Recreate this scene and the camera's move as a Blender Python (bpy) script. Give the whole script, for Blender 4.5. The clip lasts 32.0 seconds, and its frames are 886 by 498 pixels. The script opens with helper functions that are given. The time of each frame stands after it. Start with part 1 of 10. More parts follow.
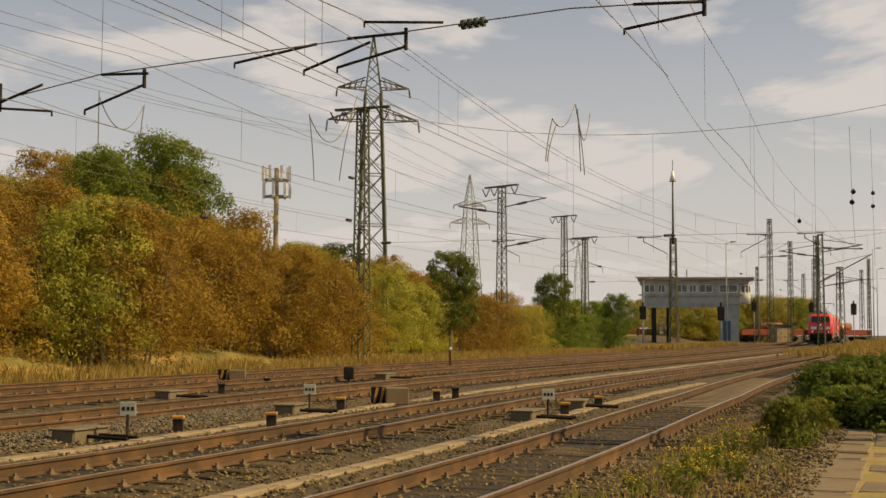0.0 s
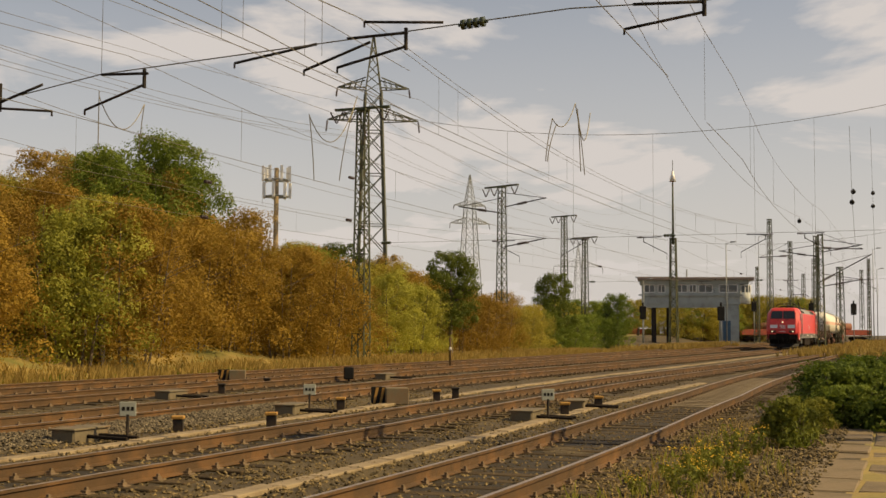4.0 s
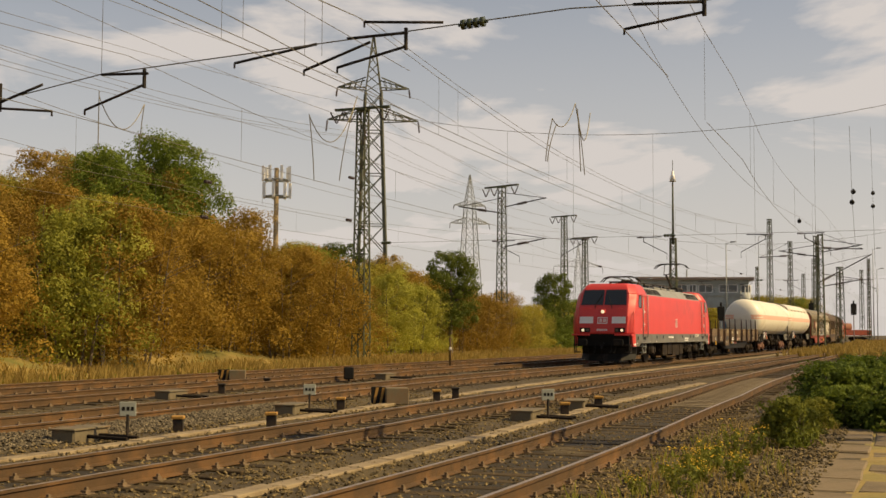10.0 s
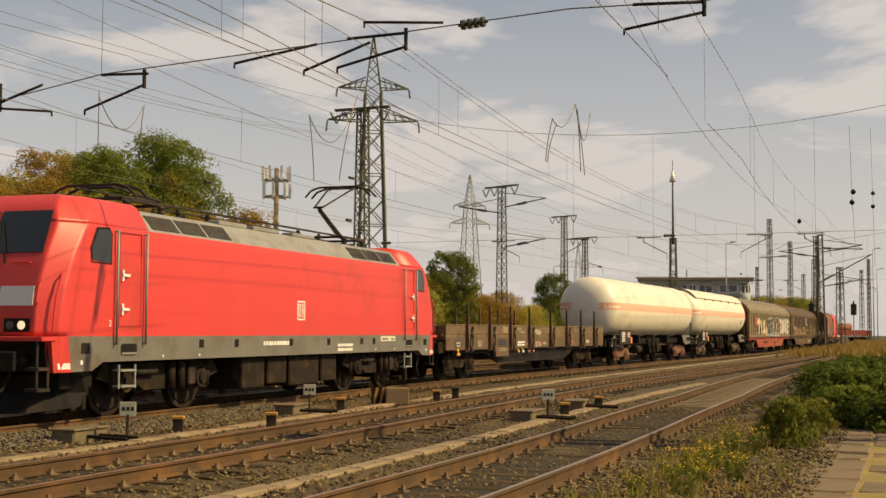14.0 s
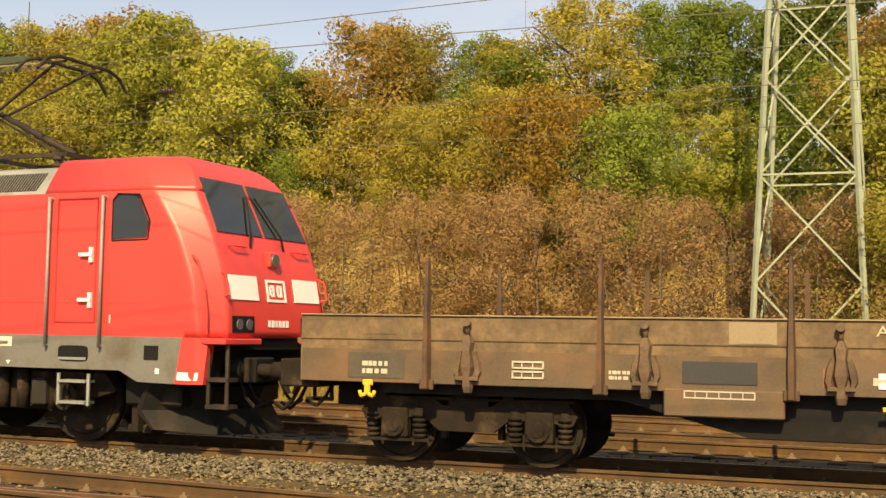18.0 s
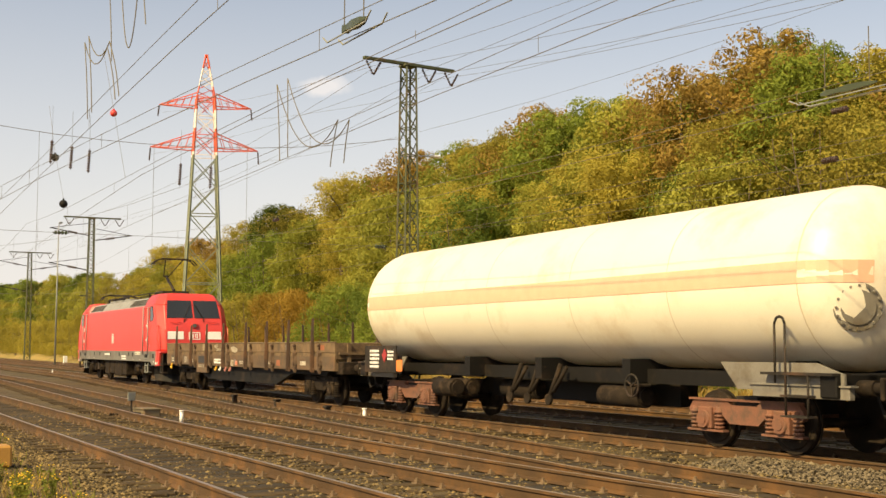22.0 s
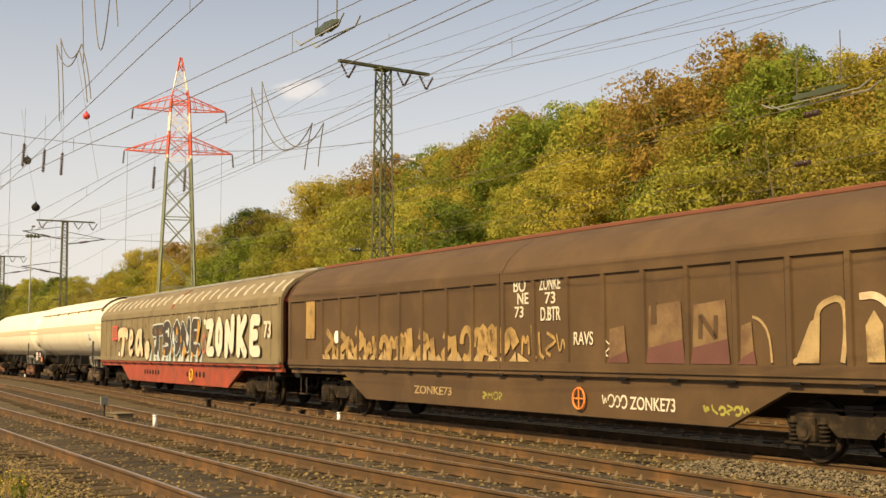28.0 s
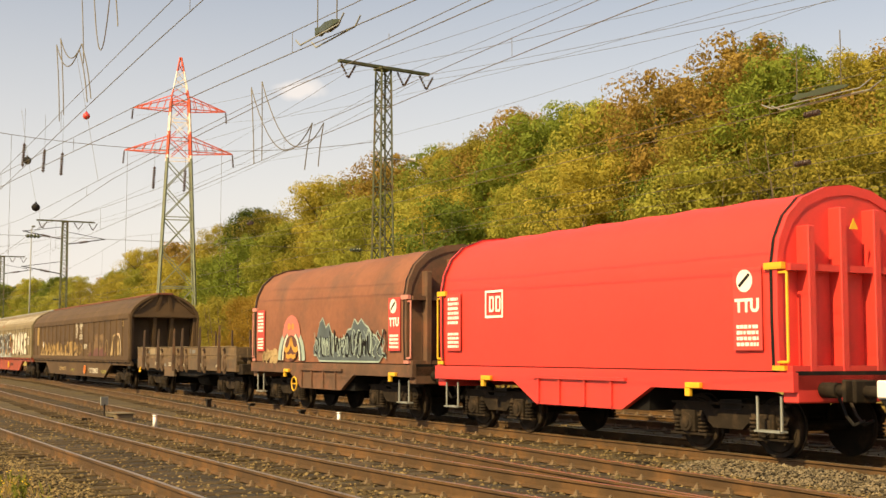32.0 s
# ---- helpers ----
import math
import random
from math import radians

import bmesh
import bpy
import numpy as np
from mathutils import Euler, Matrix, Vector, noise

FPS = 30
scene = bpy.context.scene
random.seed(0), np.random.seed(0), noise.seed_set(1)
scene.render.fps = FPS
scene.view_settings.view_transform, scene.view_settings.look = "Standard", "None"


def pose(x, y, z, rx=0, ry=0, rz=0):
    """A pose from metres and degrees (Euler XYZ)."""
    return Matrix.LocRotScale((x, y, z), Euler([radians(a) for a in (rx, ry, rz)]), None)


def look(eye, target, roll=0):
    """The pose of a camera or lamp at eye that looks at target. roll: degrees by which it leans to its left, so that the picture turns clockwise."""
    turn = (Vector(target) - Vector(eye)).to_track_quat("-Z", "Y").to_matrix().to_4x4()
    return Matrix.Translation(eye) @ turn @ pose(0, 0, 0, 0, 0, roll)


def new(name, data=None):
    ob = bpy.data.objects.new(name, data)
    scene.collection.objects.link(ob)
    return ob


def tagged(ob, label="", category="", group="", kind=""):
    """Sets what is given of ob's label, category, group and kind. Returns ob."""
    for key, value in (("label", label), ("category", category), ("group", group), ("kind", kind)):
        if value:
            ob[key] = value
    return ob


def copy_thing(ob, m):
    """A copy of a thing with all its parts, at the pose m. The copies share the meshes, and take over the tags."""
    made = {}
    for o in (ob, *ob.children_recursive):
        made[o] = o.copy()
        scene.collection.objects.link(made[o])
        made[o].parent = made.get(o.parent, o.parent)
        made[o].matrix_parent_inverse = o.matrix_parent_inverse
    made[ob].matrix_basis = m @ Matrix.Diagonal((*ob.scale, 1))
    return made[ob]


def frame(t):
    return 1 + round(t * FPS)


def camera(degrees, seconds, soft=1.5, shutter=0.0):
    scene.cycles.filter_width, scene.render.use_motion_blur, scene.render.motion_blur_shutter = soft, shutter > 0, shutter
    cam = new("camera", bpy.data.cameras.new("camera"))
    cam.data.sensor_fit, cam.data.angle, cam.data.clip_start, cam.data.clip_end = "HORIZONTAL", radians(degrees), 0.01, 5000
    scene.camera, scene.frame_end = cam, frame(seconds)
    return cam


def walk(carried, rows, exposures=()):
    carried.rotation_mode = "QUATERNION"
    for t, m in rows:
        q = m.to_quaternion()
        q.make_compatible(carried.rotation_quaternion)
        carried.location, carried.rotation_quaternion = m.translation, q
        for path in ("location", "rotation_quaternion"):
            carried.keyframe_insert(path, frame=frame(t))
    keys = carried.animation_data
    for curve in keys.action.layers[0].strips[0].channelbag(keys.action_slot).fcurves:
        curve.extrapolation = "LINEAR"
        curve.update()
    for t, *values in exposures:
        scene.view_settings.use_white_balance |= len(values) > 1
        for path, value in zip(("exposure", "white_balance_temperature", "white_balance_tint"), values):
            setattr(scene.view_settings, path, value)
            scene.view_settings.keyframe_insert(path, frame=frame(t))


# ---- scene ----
# camera: degrees of view, height of the eye over the rails
cam = camera(39.20, 32.0, soft=1.5, shutter=0.0)
EYE_Z = 1.572
# seconds, bearing clockwise from +y, tilt, roll, small steps of the person who holds it
PATH = [
    (0.0, -0.000, 3.753, 0.269, -0.000, -0.000),
    (13.5, -0.000, 3.753, 0.269, -0.000, -0.000),
    (15.5, -0.115, 3.809, 0.417, 0.007, -0.016),
    (16.0, -13.971, 3.693, 0.316, -0.025, -0.018),
    (16.3, -29.224, 3.707, -0.140, -0.120, -0.020),
    (16.7, -45.366, 3.769, -0.169, -0.018, -0.037),
    (17.0, -55.658, 3.898, -0.124, -0.040, 0.062),
    (17.4, -67.733, 3.829, 0.337, 0.028, 0.015),
    (18.0, -85.581, 3.826, 0.925, 0.112, 0.025),
    (18.5, -100.267, 3.993, 0.913, 0.150, 0.042),
    (19.0, -111.536, 3.962, 0.068, 0.215, 0.056),
    (19.5, -119.326, 3.918, 0.020, 0.107, 0.092),
    (20.0, -123.514, 3.961, 0.082, 0.078, 0.073),
    (20.5, -124.470, 4.262, 0.141, 0.028, 0.060),
    (21.0, -123.840, 4.503, 0.189, -0.015, 0.048),
    (22.0, -123.751, 4.620, 0.250, -0.020, 0.065),
    (23.0, -123.557, 4.705, 0.275, -0.038, 0.051),
    (24.0, -123.028, 4.725, 0.124, -0.043, 0.074),
    (25.0, -122.796, 4.736, 0.104, -0.058, 0.070),
    (25.5, -122.735, 4.748, 0.134, -0.052, 0.070),
    (27.5, -122.625, 4.779, 0.112, -0.054, 0.073),
    (32.0, -122.625, 4.779, 0.112, -0.054, 0.073),
]


def eye_pose(bearing, tilt, roll, ox, oy):
    b, e = radians(bearing), radians(tilt)
    eye = Vector((ox, oy, EYE_Z))
    return look(eye, eye + Vector((math.sin(b) * math.cos(e), math.cos(b) * math.cos(e), math.sin(e))) * 10, roll)


EXPOSURES = [(0.0, -0.04, 7250, 11), (15.5, -0.04, 7250, 11), (17.0, 0.34, 7150, 11), (18.0, 0.62, 6900, 10), (19.0, 0.88, 6150, 9), (20.0, 0.8, 6450, 9), (21.0, 0.84, 6850, 10), (22.0, 0.5, 7050, 10), (23.0, 0.17, 6750, 10), (24.0, -0.02, 6900, 10), (25.5, -0.06, 7150, 11), (28.0, 0.44, 7250, 11), (32.0, 0.55, 7450, 11)]
walk(cam, [(t, eye_pose(*r)) for t, *r in PATH], EXPOSURES)

# the line of the train's track: a point, a bearing and the bend (1/m) of its stretches
TRACK_X, TRACK_Y, TRACK_B = -13.388, 6.830, -2.7126
BEND_AT = [-260.0, -130.0, -85.0, -50.0, -20.0, 15.0, 50.0, 85.0, 120.0, 260.0]
BEND = [0.000819, 0.00033, 0.000443, -0.002724, 0.00481, 0.000552, 9.9e-05, 9.2e-05, 8.8e-05]
TRAIN_V, TRAIN_A, TRAIN_S = 10.3817, -0.00185, 16.877

# ---- line geometry: s runs with the train, n towards the camera ----
_S = np.arange(-700, 701, 1.0)
_K = np.array([BEND[min(max(int(np.searchsorted(BEND_AT, s + 0.5)) - 1, 0), len(BEND) - 1)] if BEND_AT[0] < s < BEND_AT[-1] else 0.0 for s in _S])
_TH = np.concatenate([[0.0], np.cumsum(_K)])[: len(_S)]
_TH = _TH - _TH[700] + TRACK_B
_DX, _DY = np.sin(_TH), np.cos(_TH)
_PX = np.concatenate([[0.0], np.cumsum((_DX[1:] + _DX[:-1]) / 2)])
_PY = np.concatenate([[0.0], np.cumsum((_DY[1:] + _DY[:-1]) / 2)])
_PX, _PY = _PX - _PX[700] + TRACK_X, _PY - _PY[700] + TRACK_Y


def line_at(s, n=0.0):
    """x, y and the bearing of the line at s, n metres towards the camera."""
    th = float(np.interp(s, _S, _TH))
    return float(np.interp(s, _S, _PX)) - n * math.cos(th), float(np.interp(s, _S, _PY)) + n * math.sin(th), th


def on_line(s, n=0.0, z=0.0, turn=0.0):
    """A pose on the line: local x with the train, local y towards the camera, z up."""
    x, y, th = line_at(s, n)
    return pose(x, y, z, 0, 0, 90 - math.degrees(th) + turn)


# ---- world, sun ----
SUN_BEARING, SUN_HEIGHT = 100.0, 40.0
world = bpy.data.worlds.new("world")
scene.world = world
world.use_nodes = True
wn = world.node_tree.nodes
wl = world.node_tree.links
bg = wn["Background"]
sky = wn.new("ShaderNodeTexSky")
sky.sky_type = "NISHITA"
sky.sun_disc = False
sky.sun_elevation = radians(SUN_HEIGHT)
sky.sun_rotation = radians(SUN_BEARING)
sky.air_density, sky.dust_density, sky.ozone_density = 1.0, 1.6, 1.0
# thin clouds over the sky
co = wn.new("ShaderNodeTexCoord")
sep = wn.new("ShaderNodeSeparateXYZ")
wl.new(co.outputs["Generated"], sep.inputs[0])
zc = wn.new("ShaderNodeMath"); zc.operation = "MAXIMUM"; zc.inputs[1].default_value = 0.0
wl.new(sep.outputs["Z"], zc.inputs[0])
zp = wn.new("ShaderNodeMath"); zp.operation = "ADD"; zp.inputs[1].default_value = 0.16
wl.new(zc.outputs[0], zp.inputs[0])
flat = wn.new("ShaderNodeVectorMath"); flat.operation = "DIVIDE"
cmb = wn.new("ShaderNodeCombineXYZ")
for k in ("X", "Y", "Z"):
    wl.new(zp.outputs[0], cmb.inputs[k])
wl.new(co.outputs["Generated"], flat.inputs[0])
wl.new(cmb.outputs[0], flat.inputs[1])
cn = wn.new("ShaderNodeTexNoise")
cn.inputs["Scale"].default_value, cn.inputs["Detail"].default_value, cn.inputs["Roughness"].default_value = 1.5, 7, 0.55
cn.inputs["Distortion"].default_value = 0.4
wl.new(flat.outputs[0], cn.inputs["Vector"])
cr = wn.new("ShaderNodeValToRGB")
cr.color_ramp.elements[0].position, cr.color_ramp.elements[1].position = 0.45, 0.58
wl.new(cn.outputs["Fac"], cr.inputs[0])
hz = wn.new("ShaderNodeMapRange")
hz.inputs["From Min"].default_value, hz.inputs["From Max"].default_value = 0.0, 0.34
hz.inputs["To Min"].default_value, hz.inputs["To Max"].default_value = 0.92, 0.14
wl.new(sep.outputs["Z"], hz.inputs["Value"])
mx = wn.new("ShaderNodeMath"); mx.operation = "MAXIMUM"; mx.use_clamp = True
cf = wn.new("ShaderNodeMath"); cf.operation = "MULTIPLY"
ahead = wn.new("ShaderNodeMapRange")
ahead.inputs["From Min"].default_value, ahead.inputs["From Max"].default_value = -0.35, 0.75
ahead.inputs["To Min"].default_value, ahead.inputs["To Max"].default_value = 0.12, 0.95
wl.new(sep.outputs["Y"], ahead.inputs["Value"])
wl.new(cr.outputs[0], cf.inputs[0])
wl.new(ahead.outputs[0], cf.inputs[1])
wl.new(hz.outputs[0], mx.inputs[1])
# one small cloud over the wood
off = wn.new("ShaderNodeVectorMath"); off.operation = "SUBTRACT"; off.inputs[1].default_value = (-0.756, -0.619, 0.214)
wl.new(co.outputs["Generated"], off.inputs[0])
wob = wn.new("ShaderNodeVectorMath"); wob.operation = "MULTIPLY_ADD"
wob.inputs[1].default_value = (0.012, 0.012, 0.012)
n2 = wn.new("ShaderNodeTexNoise"); n2.inputs["Scale"].default_value = 60; n2.inputs["Detail"].default_value = 4
wl.new(co.outputs["Generated"], n2.inputs["Vector"])
wl.new(n2.outputs["Color"], wob.inputs[0]); wl.new(off.outputs[0], wob.inputs[2])
sq = wn.new("ShaderNodeVectorMath"); sq.operation = "MULTIPLY"; sq.inputs[1].default_value = (1.0, 1.0, 2.6)
wl.new(wob.outputs[0], sq.inputs[0])
ln = wn.new("ShaderNodeVectorMath"); ln.operation = "LENGTH"
wl.new(sq.outputs[0], ln.inputs[0])
puff = wn.new("ShaderNodeMapRange")
puff.inputs["From Min"].default_value, puff.inputs["From Max"].default_value = 0.012, 0.038
puff.inputs["To Min"].default_value, puff.inputs["To Max"].default_value = 0.85, 0.0
wl.new(ln.outputs["Value"], puff.inputs["Value"])
both = wn.new("ShaderNodeMath"); both.operation = "MAXIMUM"
wl.new(puff.outputs[0], both.inputs[0]); wl.new(cf.outputs[0], both.inputs[1])
cm = wn.new("ShaderNodeMixRGB")
CLOUD = (7.2, 7.0, 7.1, 1)
cm.inputs["Color2"].default_value = CLOUD
wl.new(both.outputs[0], mx.inputs[0])
wl.new(mx.outputs[0], cm.inputs[0]); wl.new(sky.outputs[0], cm.inputs[1])
wl.new(cm.outputs[0], bg.inputs["Color"])
bg.inputs["Strength"].default_value = 0.092

sun = new("sun", bpy.data.lights.new("sun", "SUN"))
sun.data.energy, sun.data.angle, sun.data.color = 5.0, radians(0.6), (1.0, 0.79, 0.43)
_b, _e = radians(SUN_BEARING), radians(SUN_HEIGHT)
sun.matrix_world = look((0, 0, 40), (-math.sin(_b) * math.cos(_e) * 10, -math.cos(_b) * math.cos(_e) * 10, 40 - math.sin(_e) * 10))


# ---- materials ----
def mat(name, color, rough=0.6, metal=0.0, vary=0.25, scale=4.0, bump=0.0, bump_scale=40.0, dirt=None, dirt_amount=0.0, dirt_scale=1.5, per="none", per_amount=0.0, spec=0.5, glow=0.0):
    """A node material: base colour with two scales of variation, stains of a second colour and fine relief."""
    m = bpy.data.materials.new(name)
    m.use_nodes = True
    n, l = m.node_tree.nodes, m.node_tree.links
    b = n["Principled BSDF"]
    b.inputs["Roughness"].default_value, b.inputs["Metallic"].default_value = rough, metal
    b.inputs["Specular IOR Level"].default_value = spec
    tc = n.new("ShaderNodeTexCoord")
    a = n.new("ShaderNodeTexNoise"); a.inputs["Scale"].default_value = scale; a.inputs["Detail"].default_value = 5
    l.new(tc.outputs["Object"], a.inputs["Vector"])
    fine = n.new("ShaderNodeTexNoise"); fine.inputs["Scale"].default_value = bump_scale; fine.inputs["Detail"].default_value = 4
    l.new(tc.outputs["Object"], fine.inputs["Vector"])
    add = n.new("ShaderNodeMath"); add.operation = "MULTIPLY_ADD"; add.inputs[1].default_value = 0.6
    l.new(a.outputs["Fac"], add.inputs[0])
    half = n.new("ShaderNodeMath"); half.operation = "MULTIPLY"; half.inputs[1].default_value = 0.4
    l.new(fine.outputs["Fac"], half.inputs[0]); l.new(half.outputs[0], add.inputs[2])
    rg = n.new("ShaderNodeMapRange")
    rg.inputs["From Min"].default_value, rg.inputs["From Max"].default_value = 0.3, 0.7
    rg.inputs["To Min"].default_value, rg.inputs["To Max"].default_value = 1 - vary, 1 + vary
    l.new(add.outputs[0], rg.inputs["Value"])
    val = rg.outputs[0]
    if per != "none":
        if per == "object":
            src = n.new("ShaderNodeObjectInfo").outputs["Random"]
        else:
            src = n.new("ShaderNodeNewGeometry").outputs["Random Per Island"]
        r2 = n.new("ShaderNodeMapRange")
        r2.inputs["To Min"].default_value, r2.inputs["To Max"].default_value = 1 - per_amount, 1 + per_amount
        l.new(src, r2.inputs["Value"])
        mu = n.new("ShaderNodeMath"); mu.operation = "MULTIPLY"
        l.new(val, mu.inputs[0]); l.new(r2.outputs[0], mu.inputs[1])
        val = mu.outputs[0]
    sc = n.new("ShaderNodeVectorMath"); sc.operation = "SCALE"
    sc.inputs[0].default_value = color[:3]
    l.new(val, sc.inputs["Scale"])
    out = sc.outputs[0]
    if dirt:
        dn = n.new("ShaderNodeTexNoise"); dn.inputs["Scale"].default_value = dirt_scale; dn.inputs["Detail"].default_value = 8; dn.inputs["Roughness"].default_value = 0.65
        l.new(tc.outputs["Object"], dn.inputs["Vector"])
        dr = n.new("ShaderNodeMapRange")
        dr.inputs["From Min"].default_value, dr.inputs["From Max"].default_value = 0.62 - 0.35 * dirt_amount, 0.8 - 0.2 * dirt_amount
        l.new(dn.outputs["Fac"], dr.inputs["Value"])
        mixd = n.new("ShaderNodeMixRGB"); mixd.inputs[2].default_value = (*dirt, 1)
        l.new(dr.outputs[0], mixd.inputs[0]); l.new(out, mixd.inputs[1])
        out = mixd.outputs[0]
    l.new(out, b.inputs["Base Color"])
    if bump:
        bp = n.new("ShaderNodeBump"); bp.inputs["Strength"].default_value = bump; bp.inputs["Distance"].default_value = 0.02
        l.new(fine.outputs["Fac"], bp.inputs["Height"]); l.new(bp.outputs[0], b.inputs["Normal"])
    if glow:
        b.inputs["Emission Color"].default_value = (*color[:3], 1)
        b.inputs["Emission Strength"].default_value = glow
    return m


def leaf_mat(name, c1, c2):
    m = bpy.data.materials.new(name)
    m.use_nodes = True
    n, l = m.node_tree.nodes, m.node_tree.links
    b = n["Principled BSDF"]
    b.inputs["Roughness"].default_value = 0.75
    b.inputs["Specular IOR Level"].default_value = 0.25
    isl = n.new("ShaderNodeNewGeometry")
    obj = n.new("ShaderNodeObjectInfo")
    tc = n.new("ShaderNodeTexCoord")
    nz = n.new("ShaderNodeTexNoise"); nz.inputs["Scale"].default_value = 0.7; nz.inputs["Detail"].default_value = 4
    l.new(tc.outputs["Object"], nz.inputs["Vector"])
    a = n.new("ShaderNodeMath"); a.operation = "MULTIPLY_ADD"; a.inputs[1].default_value = 0.26
    l.new(isl.outputs["Random Per Island"], a.inputs[0])
    m2 = n.new("ShaderNodeMath"); m2.operation = "MULTIPLY_ADD"; m2.inputs[1].default_value = 0.55; m2.inputs[2].default_value = -0.28
    l.new(obj.outputs["Random"], m2.inputs[0])
    m3 = n.new("ShaderNodeMath"); m3.operation = "MULTIPLY_ADD"; m3.inputs[1].default_value = 0.95
    l.new(nz.outputs["Fac"], m3.inputs[0]); l.new(m2.outputs[0], m3.inputs[2])
    l.new(m3.outputs[0], a.inputs[2])
    mixc = n.new("ShaderNodeMixRGB")
    mixc.inputs[1].default_value, mixc.inputs[2].default_value = (*c1, 1), (*c2, 1)
    l.new(a.outputs[0], mixc.inputs[0])
    l.new(mixc.outputs[0], b.inputs["Base Color"])
    tr = n.new("ShaderNodeBsdfTranslucent")
    l.new(mixc.outputs[0], tr.inputs["Color"])
    ms = n.new("ShaderNodeMixShader"); ms.inputs[0].default_value = 0.42
    l.new(b.outputs[0], ms.inputs[1]); l.new(tr.outputs[0], ms.inputs[2])
    l.new(ms.outputs[0], n["Material Output"].inputs["Surface"])
    return m


RUST = (0.16, 0.075, 0.03)
M_BALLAST = mat("ballast", (0.084, 0.057, 0.018), 0.95, vary=0.5, scale=0.6, bump=1.0, bump_scale=22, dirt=(0.040, 0.027, 0.013), dirt_amount=0.55, dirt_scale=0.35)
M_STONE = mat("stone", (0.138, 0.098, 0.041), 0.95, vary=0.3, per="island", per_amount=0.75, bump=0.3)
M_STONEGREY = mat("grey_stone", (0.132, 0.104, 0.064), 0.95, vary=0.3, per="island", per_amount=0.65, bump=0.3)
M_RAIL = mat("rail_rust", (0.080, 0.043, 0.015), 0.8, 0.1, vary=0.3, scale=3, bump=0.3, bump_scale=60, dirt=(0.185, 0.088, 0.026), dirt_amount=0.4, dirt_scale=1.2)
M_RAILTOP = mat("rail_head_steel", (0.36, 0.28, 0.20), 0.42, 0.75, vary=0.15, scale=6)
M_SLEEPER = mat("sleeper_wood", (0.060, 0.041, 0.020), 0.95, vary=0.4, scale=2, bump=0.6, bump_scale=30, per="object", per_amount=0.35, spec=0.2)
M_CONC = mat("concrete", (0.32, 0.245, 0.145), 0.9, vary=0.25, scale=2.5, bump=0.4, bump_scale=50, dirt=(0.15, 0.105, 0.055), dirt_amount=0.5)
M_GRASSDRY = mat("dry_ground", (0.31, 0.215, 0.065), 0.95, vary=0.4, scale=0.5, bump=0.6, bump_scale=18, dirt=(0.12, 0.13, 0.025), dirt_amount=0.5, dirt_scale=0.3)
M_STEELGREEN = mat("green_lattice_paint", (0.060, 0.070, 0.030), 0.7, 0.0, vary=0.25, scale=2, dirt=(0.10, 0.055, 0.02), dirt_amount=0.35)
M_STEELGREY = mat("galvanised_steel", (0.27, 0.28, 0.26), 0.6, 0.3, vary=0.2, scale=2)
M_STEELDARK = mat("dark_steel", (0.028, 0.023, 0.018), 0.75, 0.1, vary=0.3, scale=3, spec=0.3, dirt=(0.09, 0.05, 0.03), dirt_amount=0.35)
M_BLACK = mat("black_paint", (0.008, 0.007, 0.006), 0.7, 0.0, vary=0.3, scale=5, dirt=(0.04, 0.026, 0.016), dirt_amount=0.25, spec=0.25)
M_UNDER = mat("brake_dust_steel", (0.021, 0.015, 0.010), 0.9, 0.0, vary=0.4, scale=4, dirt=(0.085, 0.055, 0.032), dirt_amount=0.25, dirt_scale=3, spec=0.2)
M_WIRE = mat("contact_wire", (0.15, 0.13, 0.085), 0.5, 0.2, vary=0.1)
M_INSUL = mat("brown_insulator", (0.06, 0.035, 0.025), 0.3, 0.0, vary=0.15)
M_RED = mat("traffic_red_paint", (0.64, 0.050, 0.042), 0.42, 0.0, vary=0.07, scale=1.2, dirt=(0.45, 0.05, 0.035), dirt_amount=0.25, dirt_scale=1.0)
M_GREY = mat("frame_grey_paint", (0.155, 0.148, 0.130), 0.6, 0.0, vary=0.18, scale=2, dirt=(0.10, 0.075, 0.045), dirt_amount=0.35)
M_ROOFGREY = mat("roof_grey", (0.25, 0.25, 0.235), 0.6, 0.0, vary=0.18, scale=2, dirt=(0.15, 0.12, 0.08), dirt_amount=0.35)
M_WHITE = mat("white_paint", (0.8, 0.78, 0.74), 0.5, vary=0.06)
M_GLASS = mat("cab_glass", (0.012, 0.014, 0.014), 0.06, 0.0, vary=0.1, spec=0.8)
M_BROWN = mat("wagon_brown", (0.158, 0.102, 0.052), 0.8, 0.0, vary=0.5, scale=2.2, bump=0.3, bump_scale=14, dirt=(0.075, 0.052, 0.032), dirt_amount=0.5, dirt_scale=2.4)
M_TANK = mat("cream_tank", (0.80, 0.74, 0.60), 0.4, vary=0.05, scale=0.8, dirt=(0.62, 0.52, 0.37), dirt_amount=0.3, dirt_scale=0.7)
M_STRIPE = mat("orange_band", (0.78, 0.44, 0.30), 0.5, vary=0.08)
M_BEIGE = mat("beige_grey_wagon", (0.205, 0.160, 0.085), 0.65, vary=0.14, scale=1.0, dirt=(0.135, 0.098, 0.048), dirt_amount=0.4, dirt_scale=0.8)
M_DKBROWN = mat("dark_brown_wagon", (0.076, 0.042, 0.016), 0.75, vary=0.22, scale=1.0, dirt=(0.112, 0.064, 0.025), dirt_amount=0.4, dirt_scale=0.8)
